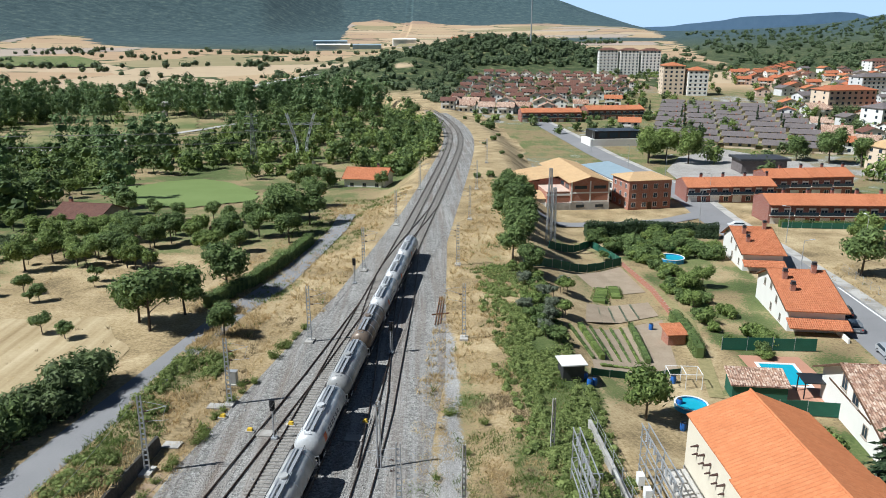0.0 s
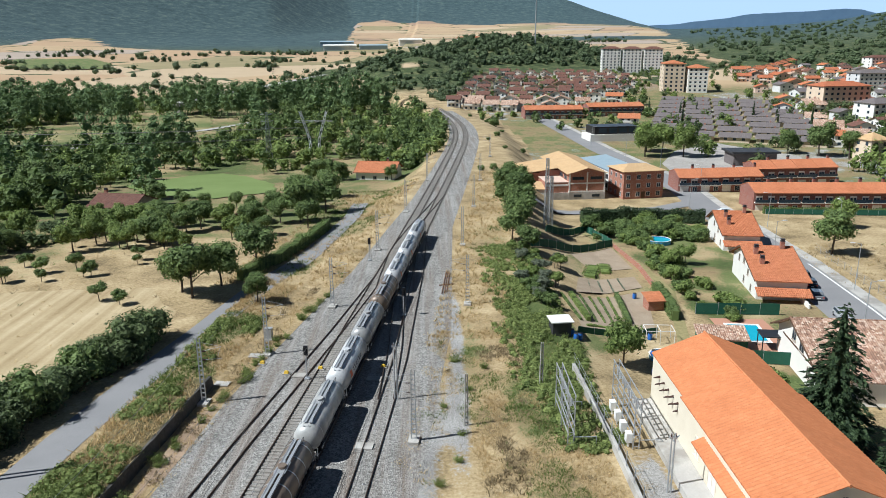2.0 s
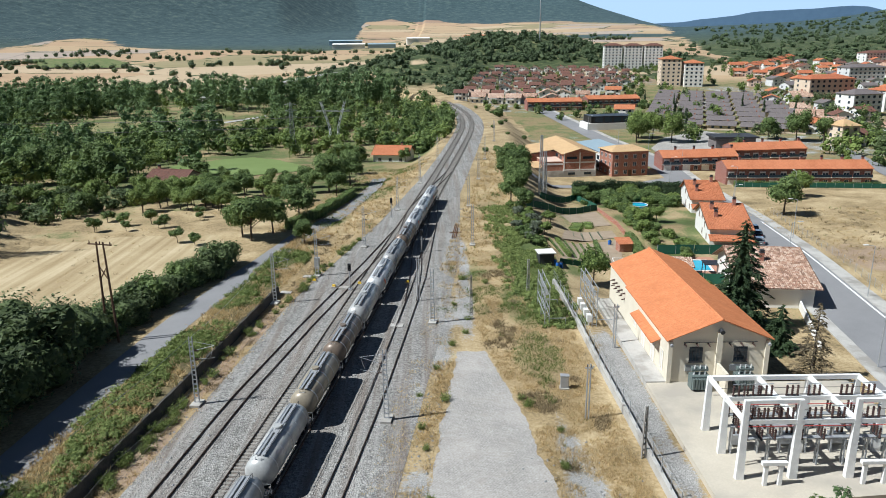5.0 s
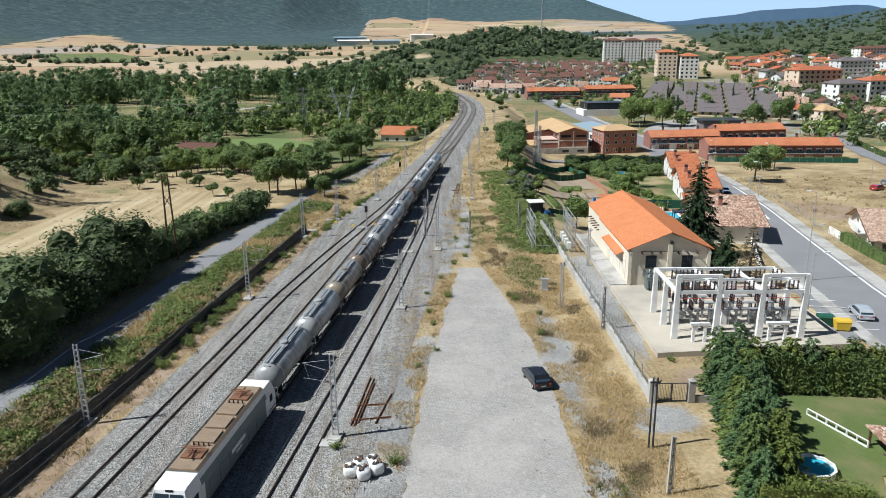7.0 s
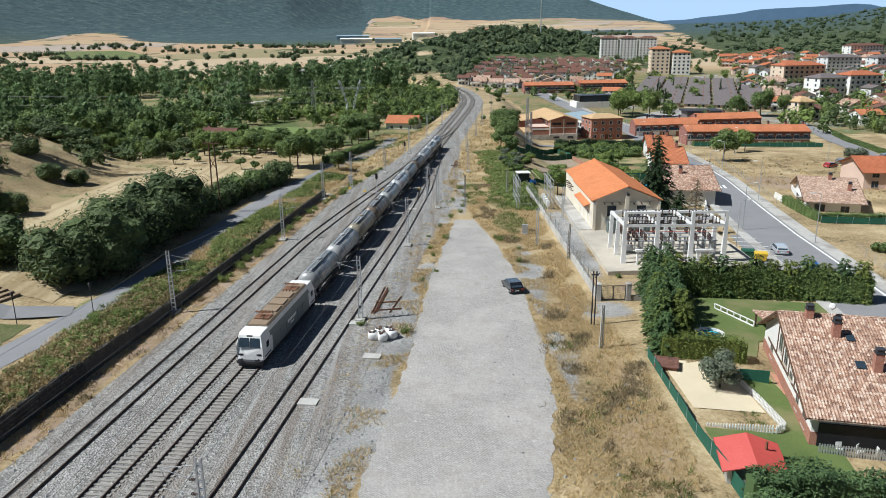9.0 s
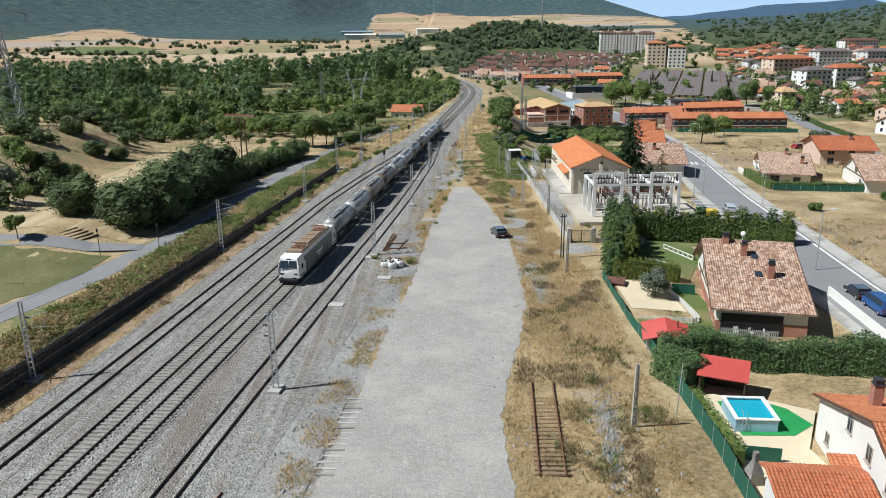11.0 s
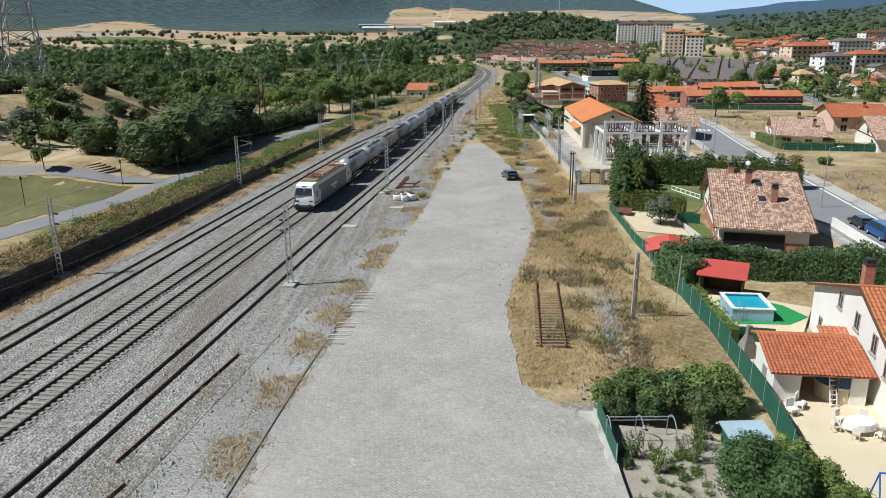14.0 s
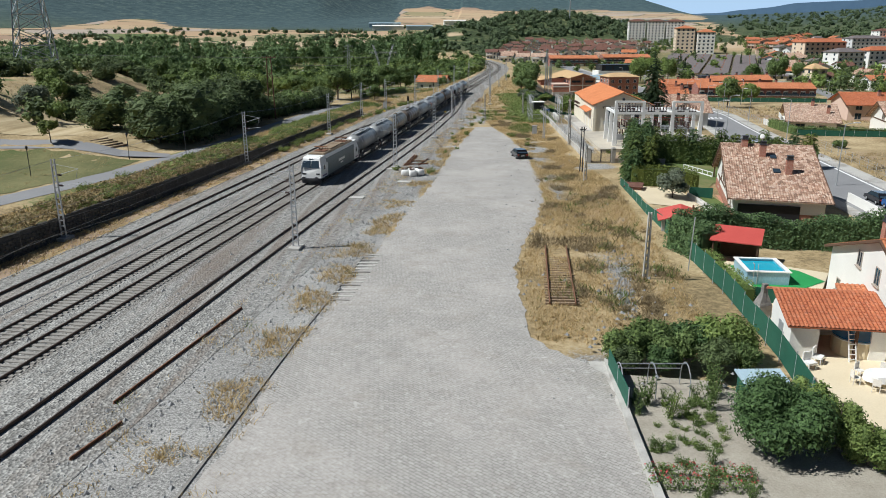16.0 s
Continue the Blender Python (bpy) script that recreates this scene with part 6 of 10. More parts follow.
PAINT = {k: car_paint("car_" + k, c) for k, c in {"black": (0.015, 0.016, 0.02), "silver": (0.42, 0.44, 0.46), "white": (0.75, 0.75, 0.74), "blue": (0.03, 0.10, 0.28), "red": (0.35, 0.03, 0.03), "grey": (0.16, 0.17, 0.18)}.items()}
M["tyre"] = plain("tyre_rubber", (0.02, 0.02, 0.02), 0.9)


def car(x, y, turn, colour, label, van=False, z=None):
    t = thing("van" if van else "car", label, "van" if van else "car", x, y, (land(x, y) + 0.05) if z is None else z, turn, "parked vehicles")
    L, W, H = (2.45, 0.95, 1.95) if van else (2.15, 0.88, 1.46)
    if van:
        prof = [(-L, 0.35), (L, 0.35), (L, 0.95), (L - 0.35, 1.15), (L - 1.1, H - 0.05), (-L + 0.1, H), (-L, 1.1)]
        glass = [(L - 0.42, 1.17), (L - 1.08, H - 0.14), (-L + 0.3, H - 0.14), (-L + 0.25, 1.17)]
    else:
        prof = [(-L, 0.32), (L, 0.32), (L, 0.72), (L - 0.95, 0.92), (L - 1.6, H - 0.06), (-L + 0.75, H), (-L + 0.1, 0.95), (-L, 0.85)]
        glass = [(L - 1.05, 0.95), (L - 1.6, H - 0.12), (-L + 0.8, H - 0.1), (-L + 0.25, 0.97)]
    def row(u, inset):
        return [(s_ * (W - inset * max(0, (z_ - 0.9)) * 0.35), y_, z_) for s_, y_, z_ in u]
    a = row([(-1, y_, z_) for y_, z_ in prof], 0.6)
    b = row([(1, y_, z_) for y_, z_ in prof], 0.6)
    k = len(prof)
    body = Shape().add(a + b, [tuple(range(k)), tuple(range(2 * k - 1, k - 1, -1))] + [(i, k + i, k + (i + 1) % k, (i + 1) % k) for i in range(k)])
    part("body", body, PAINT[colour], t)
    for sx in (-1, 1):
        part("side_window", Shape().add(row([(sx * 1.012, y_, z_) for y_, z_ in glass], 0.6) + row([(sx * 0.95, y_, z_) for y_, z_ in glass], 0.6), [(0, 1, 2, 3), (7, 6, 5, 4), (0, 4, 5, 1), (1, 5, 6, 2), (2, 6, 7, 3), (3, 7, 4, 0)]), M["glass_dark"], t)
        part("headlight", Shape().box(sx * (W - 0.3) - 0.17, sx * (W - 0.3) + 0.17, L - 0.06, L + 0.015, 0.58, 0.74), M["galv"], t)
        part("tail_light", Shape().box(sx * (W - 0.18) - 0.12, sx * (W - 0.18) + 0.12, -L - 0.015, -L + 0.05, 0.62, 0.82), M["red"], t)
        for wy in (-L + 0.78, L - 0.85):
            wh = part("wheel", Shape().tube((sx * (W - 0.2), wy, 0.31), (sx * (W + 0.02), wy, 0.31), 0.31, 0.31, 14), M["tyre"], t)
            part("rim", Shape().tube((sx * (W + 0.0), wy, 0.31), (sx * (W + 0.035), wy, 0.31), 0.19, 0.17, 10), M["galv"], wh)
    (y1, z1), (y2, z2) = glass[0], glass[1]
    part("windscreen", Shape().add([(-W * 0.86, y1 + 0.06, z1), (W * 0.86, y1 + 0.06, z1), (W * 0.74, y2 + 0.05, z2), (-W * 0.74, y2 + 0.05, z2), (-W * 0.86, y1 - 0.05, z1), (W * 0.86, y1 - 0.05, z1), (W * 0.74, y2 - 0.05, z2), (-W * 0.74, y2 - 0.05, z2)], [(0, 1, 2, 3), (7, 6, 5, 4), (0, 4, 5, 1), (1, 5, 6, 2), (2, 6, 7, 3), (3, 7, 4, 0)]), M["glass_dark"], t)
    (y1, z1), (y2, z2) = glass[3], glass[2]
    part("rear_window", Shape().add([(-W * 0.84, y1 - 0.16, z1 + 0.02), (W * 0.84, y1 - 0.16, z1 + 0.02), (W * 0.74, y2 - 0.1, z2), (-W * 0.74, y2 - 0.1, z2), (-W * 0.84, y1, z1), (W * 0.84, y1, z1), (W * 0.74, y2, z2), (-W * 0.74, y2, z2)], [(3, 2, 1, 0), (4, 5, 6, 7), (1, 5, 4, 0), (2, 6, 5, 1), (3, 7, 6, 2), (0, 4, 7, 3)]), M["glass_dark"], t)
    part("number_plate", Shape().box(-0.25, 0.25, -L - 0.02, -L + 0.02, 0.5, 0.6), M["white"], t)
    return t


car(9.2, 92.0, 12, "black", "black estate car parked on the pale paving", z=0.05)
ROADCARS = [(54.0, 112.5, -10, "silver", "silver hatchback parked in a marked bay", 0), (52.6, 65.4, -4, "black", "black car parked at the kerb", 0), (52.4, 60.4, -4, "blue", "blue van parked at the kerb", 1), (65.0, 180, 170, "silver", "silver car on the street", 0),
            (69.0, 198, -14, "black", "dark car parked at the kerb", 0), (70.6, 203.5, -14, "black", "dark car parked beside another", 0), (66.5, 191, -14, "grey", "dark grey car parked at the kerb", 0), (45.5, 149, -50, "white", "white car parked in a driveway", 0),
            (81, 268, 80, "white", "white car at the crossing", 0), (96, 283, 60, "red", "red car parked before the terrace", 0), (118, 214, -60, "grey", "dark car on the side street", 0), (110, 205, -60, "red", "red car on the side street", 0), (138, 226, -60, "grey", "grey car on the side street", 0), (146, 182, 100, "silver", "pale car parked behind the verge", 0)]
for x, y, tr, c, lab, v in ROADCARS:
    car(x, y, tr, c, lab, bool(v))

# ---- near houses ----
H1 = house(38.35, 66.6, -1.0, -13, 9.4, 13.5, 7.0, 3.0, 3.9, "render_white", "tile_mottled", "house with a big mottled clay-tile roof and brick chimneys", 0.7, 1.0,
           wins=[("w", -3.0, 2.6, 1.3, 1.6, 0), ("w", -5.5, 2.3, 1.2, 1.3, 0.4), ("w", -0.5, 3.0, 1.4, 1.8, 0), ("w", -8.5, 0.8, 1.0, 1.3, 0), ("w", 3.0, 0.9, 1.2, 1.3, 0), ("w", -11.2, 0.6, 1.2, 1.6, 0)],
           chims=[(-0.8, -3.2, 1.5), (1.6, -7.6, 1.8), (-2.6, -0.6, 1.0)], courses=34, col=0.27)
for a, b in ((-6.9, 3.0), (-4.4, 3.6), (-1.7, 4.3), (0.9, 4.4)):
    part("gable_beam", Shape().box(-4.78, -4.7, a - 0.09, a + 0.09, 2.1, b + 1.2), M["timber"], H1)
part("gable_beam", Shape().box(-4.79, -4.71, -9.0, 5.0, 2.1, 2.28), M["timber"], H1)
part("brick_base", Shape().box(-4.76, 4.76, -13.55, 7.05, -1.0, 1.4), M["brick"], H1)
# flat black panel on the front wall, in place of the porch's deep shade
part("porch_recess", Shape().box(-4.2, 2.2, -13.66, -13.52, 0.0, 2.3), M["black"], H1)
part("skylight", Shape().box(-0.4, 0.4, -0.5, 0.5, 0, 0.1), M["glass_dark"], H1, m=pose(0.4, -7.2, 5.02, 16))
part("skylight", Shape().box(-0.35, 0.35, -0.45, 0.45, 0, 0.1), M["glass_dark"], H1, m=pose(0.4, -3.5, 6.09, 16))
dish = part("satellite_dish", Shape().tube((0, 0, 0), (0, 0, 1.4), 0.03).tube((0, -0.05, 1.4), (0, -0.15, 1.43), 0.32, 0.2, 14), M["white"], H1, m=pose(-0.6, -0.5, 6.7))
part("rear_roof", tiled_slope(9.8, 7.0, 1.3, 0.27, courses=14), M["tile_mottled"], H1, m=pose(0, 6.8, 2.0, 0, 0, 180))
for sx in (-4.5, 4.5):
    part("porch_post", Shape().box(sx - 0.1, sx + 0.1, 13.3, 13.5, -0.2, 2.0), M["timber"], H1)
part("rear_room", Shape().box(-2.6, 4.6, 7.06, 11.0, -0.8, 2.1), M["render_white"], H1)
fence_p = thing("porch_fence", "grey picket fence before the porch", "fence", 33.8, 52.6, -1.0, -13)
for k in range(30):
    part("picket", Shape().box(-3.0 + k * 0.2, -2.9 + k * 0.2, -0.02, 0.02, 0, 1.0), M["galv"], fence_p)
part("rail", Shape().box(-3.0, 3.0, 0.02, 0.06, 0.3, 0.38).box(-3.0, 3.0, 0.02, 0.06, 0.75, 0.83), M["galv"], fence_p)
for k in range(3):
    ch = thing("garden_chair", "white plastic garden chair on the porch", "chair", 32.6 + k * 1.5, 53.25 - k * 0.35, -0.95, 40 * k, "porch chairs")
    part("seat", Shape().box(-0.25, 0.25, -0.25, 0.25, 0.42, 0.47), M["white"], ch)
    part("backrest", Shape().box(-0.25, 0.25, 0.22, 0.27, 0.47, 0.95), M["white"], ch)
    for sx in (-0.22, 0.22):
        for sy in (-0.22, 0.22):
            part("leg", Shape().box(sx - 0.025, sx + 0.025, sy - 0.025, sy + 0.025, 0, 0.42), M["white"], ch)

# white house with the orange roof and its open shelter
H2 = house(36.4, 21.0, -0.8, -8.4, 14.0, 8.5, 10.0, 3.7, 3.2, "render_white", "tile_orange", "white rendered gabled house with an orange tiled roof", 0.45, 1.0,
           wins=[("w", 4.0, 3.9, 0.9, 1.2, 0), ("w", 0.5, 3.6, 0.9, 1.3, 0), ("w", -2.8, 3.2, 0.9, 1.4, 0), ("w", -5.2, 2.5, 0.9, 1.3, 0), ("w", 7.5, 0.8, 0.8, 1.0, 0), ("w", -7.0, 0.9, 1.0, 1.4, 0)],
           chims=[(-4.6, 6.2, 1.9), (-3.6, 0.5, 1.6)], courses=22, col=0.3)
part("porch_roof", tiled_slope(2.0, 1.9, 0.5, 0.3, courses=6), M["tile_orange"], H2, m=pose(-8.0, 2.4, 2.5))
SH = thing("garden_shelter", "open white shelter with an orange tiled roof", "shelter", 25.9, 20.0, -0.8, -4)
part("side_wall", Shape().box(-3.3, -3.05, -2.6, 2.2, 0, 2.5).add([(-3.3, -2.6, 2.5), (-3.3, 2.2, 2.5), (-3.3, 1.4, 3.6), (-3.05, -2.6, 2.5), (-3.05, 2.2, 2.5), (-3.05, 1.4, 3.6)], [(0, 2, 1), (3, 4, 5), (0, 3, 5, 2), (2, 5, 4, 1)]), M["render_white"], SH)
part("front_pier", Shape().box(-3.05, -1.3, -2.6, -2.4, 0, 2.35), M["render_white"], SH)
part("front_pier", Shape().box(2.3, 3.5, -2.6, -2.4, 0, 2.35), M["render_white"], SH)
part("back_wall", Shape().box(-3.05, 3.4, 1.95, 2.2, 0, 2.6), M["render_white"], SH)
part("lintel", Shape().box(-3.2, 3.6, -2.7, -2.45, 2.35, 2.55), M["timber"], SH)
part("roof_slope", tiled_slope(7.6, 4.6, 1.35, 0.3, courses=14), M["tile_red"], SH, m=pose(0.1, 1.5, 2.62))
part("roof_slope", tiled_slope(7.6, 1.6, 0.5, 0.3, courses=4), M["tile_red"], SH, m=pose(0.1, 1.5, 3.47, 0, 0, 180))
part("post", Shape().box(1.2, 1.4, -2.65, -2.45, 0, 2.35), M["timber"], SH)
part("arched_window", Shape().box(-3.36, -3.3, -0.9, 0.1, 0.9, 2.0), M["galv"], SH)


def round_pool(x, y, r, h, wall_mat, label, z, seg=18, sx=1.0):
    t = thing("garden_pool", label, "pool", x, y, z, 0, "garden pools")
    def ring(rr, zz):
        return [(rr * sx * math.cos(2 * math.pi * i / seg), rr * math.sin(2 * math.pi * i / seg), zz) for i in range(seg)]
    part("pool_wall", Shape().loft([ring(r, 0), ring(r, h), ring(r - 0.08, h), ring(r - 0.08, 0.1)], caps=False), M[wall_mat], t)
    part("rim", Shape().loft([ring(r + 0.08, h), ring(r + 0.08, h + 0.06), ring(r - 0.12, h + 0.06), ring(r - 0.12, h)], caps=False), M["white"], t)
    part("water", Shape().add(ring(r - 0.1, h - 0.22), [tuple(range(seg))]), M["water"], t)
    return t


M["pool_blue"] = plain("pool_liner", (0.05, 0.28, 0.52), 0.4)
po = round_pool(27.0, 19.4, 1.4, 1.15, "cream_paving", "round cream-walled pool under the shelter roof", -0.8, 12)
part("pool_cover", Shape().tube((0, 0, 1.3), (0, 0, 1.34), 1.45, 1.4, 16), M["pool_blue"], po)
ld = thing("step_ladder", "white metal step ladder leaning at the pool", "ladder", 26.1, 17.6, -0.8, 0)
part("stile", Shape().beam((-0.22, 0, 0), (-0.22, 0.7, 2.0), 0.06), M["white"], ld)
part("stile", Shape().beam((0.22, 0, 0), (0.22, 0.7, 2.0), 0.06), M["white"], ld)
for k in range(6):
    part("rung", Shape().beam((-0.22, 0.05 + k * 0.11, 0.25 + k * 0.3), (0.22, 0.05 + k * 0.11, 0.25 + k * 0.3), 0.05), M["white"], ld)
po2 = round_pool(29.8, 76.2, 1.7, 1.1, "white", "oval white garden pool with blue water", -0.9, 10, 1.0)
part("pool_ladder", Shape().beam((-0.9, 1.2, 0), (-0.9, 1.2, 1.6), 0.05).beam((-0.5, 1.35, 0), (-0.5, 1.35, 1.6), 0.05).beam((-0.9, 1.2, 0.9), (-0.5, 1.35, 0.9), 0.05).beam((-0.9, 1.2, 0.5), (-0.5, 1.35, 0.5), 0.05), M["white"], po2)

# raised rectangular pool with mosaic sides
rp = thing("raised_pool", "rectangular raised pool with blue mosaic sides and white rim", "pool", 26.5, 34.5, -0.8, -4)
M["mosaic"] = grained("blue_mosaic", (0.14, 0.30, 0.40), (0.34, 0.52, 0.60), 6.0, 22.0, 0.3, relief=0.1, space="Object")
part("pool_wall", Shape().box(-2.2, 2.2, -2.8, -2.6, 0, 1.2).box(-2.2, 2.2, 2.6, 2.8, 0, 1.2).box(-2.2, -2.0, -2.6, 2.6, 0, 1.2).box(2.0, 2.2, -2.6, 2.6, 0, 1.2), M["mosaic"], rp)
part("rim", Shape().box(-2.35, 2.35, -2.95, -2.5, 1.2, 1.28).box(-2.35, 2.35, 2.5, 2.95, 1.2, 1.28).box(-2.35, -1.9, -2.5, 2.5, 1.2, 1.28).box(1.9, 2.35, -2.5, 2.5, 1.2, 1.28), M["white"], rp)
part("water", Shape().box(-2.0, 2.0, -2.6, 2.6, 0.1, 1.02), M["water"], rp)
part("pool_ladder", Shape().beam((-1.6, -3.0, 0), (-1.6, -3.0, 1.9), 0.05).beam((-1.2, -3.0, 0), (-1.2, -3.0, 1.9), 0.05).beam((-1.6, -3.0, 1.9), (-1.6, -2.3, 1.9), 0.05), M["galv"], rp)
M["turf"] = grained("artificial_turf", (0.02, 0.22, 0.06), (0.04, 0.32, 0.09), 1.0, 10.0, 0.9, relief=0.2)
whole("turf_mat", sheet([(25.0, 32.0), (29.3, 31.9), (31.6, 33.6), (30.6, 36.4), (28.6, 38.0), (25.0, 37.8)], 0.10, lambda x, y: -0.8, 20), M["turf"], "bright green artificial turf round the pool", "turf", "structure")
whole("cream_terrace", sheet([(22.2, 3.0), (36, 3.0), (31.5, 13), (29.6, 30), (33, 36), (24.6, 41.0), (22.8, 40)], 0.06, lambda x, y: -0.8, 20), M["cream_paving"], "cream paved terrace behind the white house", "paving", "structure")

pg = thing("garden_pavilion", "dark timber pavilion with a red sheet roof", "pavilion", 26.0, 39.5, -0.8, -24)
part("roof", Shape().loft([[(-2.9, y, z) for y, z in ((-2.2, 2.3), (2.2, 3.1), (2.2, 3.2), (-2.2, 2.4))], [(2.9, y, z) for y, z in ((-2.2, 2.3), (2.2, 3.1), (2.2, 3.2), (-2.2, 2.4))]]), M["red_sheet"], pg, "red sheet roof")
for sx in (-2.5, 2.5):
    for sy, hh in ((-1.9, 2.3), (1.9, 3.0)):
        part("post", Shape().box(sx - 0.08, sx + 0.08, sy - 0.08, sy + 0.08, 0, hh), M["timber"], pg)
part("back_wall", Shape().box(-2.5, 2.5, 1.9, 2.0, 0, 2.9), M["timber"], pg)
part("side_wall", Shape().box(-2.55, -2.45, -1.9, 1.9, 0, 2.2), M["timber"], pg)
rs = thing("garden_shed", "garden shed with a faded red ribbed roof", "shed", 23.8, 50.0, -0.8, -12)
part("wall", Shape().box(-2.0, 2.0, -2.1, 2.1, 0, 1.7), M["galv"], rs)
for sg in (-1, 1):
    part("roof_slope", tiled_slope(4.9, 2.45, 0.75, 0.22), M["red_sheet"], rs, m=pose(0, 0, 1.65, 0, 0, 90 * sg))
part("flue", Shape().tube((1.2, 0.6, 2.0), (1.2, 0.6, 2.8), 0.1), M["rust"], rs)
ts = thing("tool_shed", "small green shed with a pale corrugated metal roof", "shed", 18.0, 11.6, -0.5, 4)
part("wall", Shape().box(-1.5, 1.5, -0.9, 0.9, 0, 1.6), M["green_mesh"], ts)
part("roof", tiled_slope(3.4, 2.3, 0.3, 0.12), M["blue_roof"], ts, m=pose(0, 1.1, 1.62))
kn = thing("kennel_hut", "low brown hut with a tiled lid by the fence", "hut", 22.6, 68.0, -0.9, -15)
part("wall", Shape().box(-1.0, 1.0, -0.9, 0.9, 0, 1.3), M["brick_dark"], kn)
part("roof", Shape().loft([[(-1.2, y, z) for y, z in ((-1.1, 1.3), (1.1, 1.5), (1.1, 1.58), (-1.1, 1.38))], [(1.2, y, z) for y, z in ((-1.1, 1.3), (1.1, 1.5), (1.1, 1.58), (-1.1, 1.38))]]), M["tile_brown"], kn)

# table with a patterned cloth and chairs on the terrace
tb = thing("garden_table", "garden table under a pale spotted cloth", "table", 26.2, 14.6, -0.74, 10)
part("tablecloth", Shape().loft([[(1.0 * k_ * math.cos(a), 0.7 * k_ * math.sin(a), z_) for a in (2 * math.pi * i / 14 for i in range(14))] for k_, z_ in ((1.08, 0.35), (1.0, 0.74), (0.98, 0.76))]), M["cloth"] if "cloth" in M else M["white"], tb)
for k in range(6):
    a = k * math.pi / 3
    ch = thing("folding_chair", "pale folding garden chair pushed to the table", "chair", 26.2 + 1.45 * math.cos(a), 14.6 + 1.15 * math.sin(a), -0.74, math.degrees(a) - 90, "chairs round the table")
    part("seat", Shape().box(-0.22, 0.22, -0.22, 0.22, 0.42, 0.46), M["shutter"], ch)
    part("backrest", Shape().box(-0.22, 0.22, 0.2, 0.24, 0.46, 0.88), M["shutter"], ch)
    for sx in (-0.2, 0.2):
        for sy in (-0.2, 0.2):
            part("leg", Shape().box(sx - 0.02, sx + 0.02, sy - 0.02, sy + 0.02, 0, 0.42), M["shutter"], ch)
for x, y, tr in ((22.9, 16.6, 20), (23.8, 17.5, 50)):
    ch = thing("plastic_chair", "white plastic armchair with a cover", "chair", x, y, -0.74, tr, "terrace chairs")
    part("seat", Shape().box(-0.32, 0.32, -0.3, 0.3, 0.35, 0.5), M["white"], ch)
    part("backrest", Shape().box(-0.32, 0.32, 0.25, 0.33, 0.5, 1.05), M["white"], ch)
    for sx in (-0.27, 0.27):
        for sy in (-0.25, 0.25):
            part("leg", Shape().box(sx - 0.03, sx + 0.03, sy - 0.03, sy + 0.03, 0, 0.35), M["white"], ch)
bq = thing("stone_barbecue", "grey stone barbecue with a chimney hood", "barbecue", 23.2, 25.4, -0.74, 10)
part("base", Shape().box(-0.5, 0.5, -0.45, 0.45, 0, 1.0), M["concrete"], bq)
part("hood", Shape().loft([[(-0.5, -0.45, 1.0), (0.5, -0.45, 1.0), (0.5, 0.45, 1.0), (-0.5, 0.45, 1.0)], [(-0.18, -0.18, 1.9), (0.18, -0.18, 1.9), (0.18, 0.18, 1.9), (-0.18, 0.18, 1.9)]]).box(-0.18, 0.18, -0.18, 0.18, 1.9, 2.6), M["stone_wall"], bq)
bt = thing("picnic_table", "wooden picnic table by the fence", "table", 23.9, 22.0, -0.74, 8)
part("tabletop", Shape().box(-0.9, 0.9, -0.4, 0.4, 0.7, 0.76), M["wood"], bt)
for sx in (-0.7, 0.7):
    part("leg", Shape().box(sx - 0.05, sx + 0.05, -0.35, 0.35, 0, 0.7), M["wood"], bt)
for sy in (-0.75, 0.75):
    part("bench", Shape().box(-0.9, 0.9, sy - 0.13, sy + 0.13, 0.4, 0.45), M["wood"], bt)
sw = thing("garden_swing", "blue metal swing frame", "swing", 25.2, 6.6, -0.74, -8)
part("top_bar", Shape().tube((-2.2, 0, 2.1), (2.2, 0, 2.1), 0.05), M["blue"], sw)
for sx in (-2.2, 2.2):
    for sy in (-0.8, 0.8):
        part("leg", Shape().tube((sx, 0, 2.1), (sx, sy, 0), 0.045), M["blue"], sw)
for k in range(3):
    x = -1.3 + k * 1.3
    part("swing_seat", Shape().box(x - 0.22, x + 0.22, -0.1, 0.1, 0.5, 0.54).beam((x - 0.2, 0, 0.54), (x - 0.2, 0, 2.08), 0.02).beam((x + 0.2, 0, 0.54), (x + 0.2, 0, 2.08), 0.02), M["red"] if k == 1 else M["yellow"], sw)

# green screened fences
def screen_fence(path, h, z, label, mat="green_mesh", name="screen_fence", step=2.4):
    t = thing(name, label, "fence")
    zf = z if callable(z) else (lambda x, y: z)
    for (ax, ay), (bx, by) in zip(path, path[1:]):
        n_ = max(1, int(math.hypot(bx - ax, by - ay) / step))
        for i in range(n_):
            a = (ax + (bx - ax) * i / n_, ay + (by - ay) * i / n_)
            b = (ax + (bx - ax) * (i + 1) / n_, ay + (by - ay) * (i + 1) / n_)
            z0 = zf(*a)
            hh = h * (1 + 0.05 * math.sin(i * 2.1))
            part("screen_panel", Shape().beam((*a, z0 + hh / 2 + 0.1), (*b, zf(*b) + hh / 2 + 0.1), 0.05, hh), M[mat], t)
            part("fence_post", Shape().tube((*a, z0 - 0.2), (*a, z0 + hh + 0.25), 0.04, 0.04, 6), M["galv"], t)
    return t


screen_fence([(21.4, 70.5), (21.3, 55), (21.9, 46), (22.2, 31), (21.6, 18), (20.4, 8.5)], 1.7, -0.8, "sagging green screened garden fence")
screen_fence([(10.0, 9.3), (9.95, 12), (9.9, 14.6)], 1.4, -0.2, "green screened fence beside the vegetable plot")
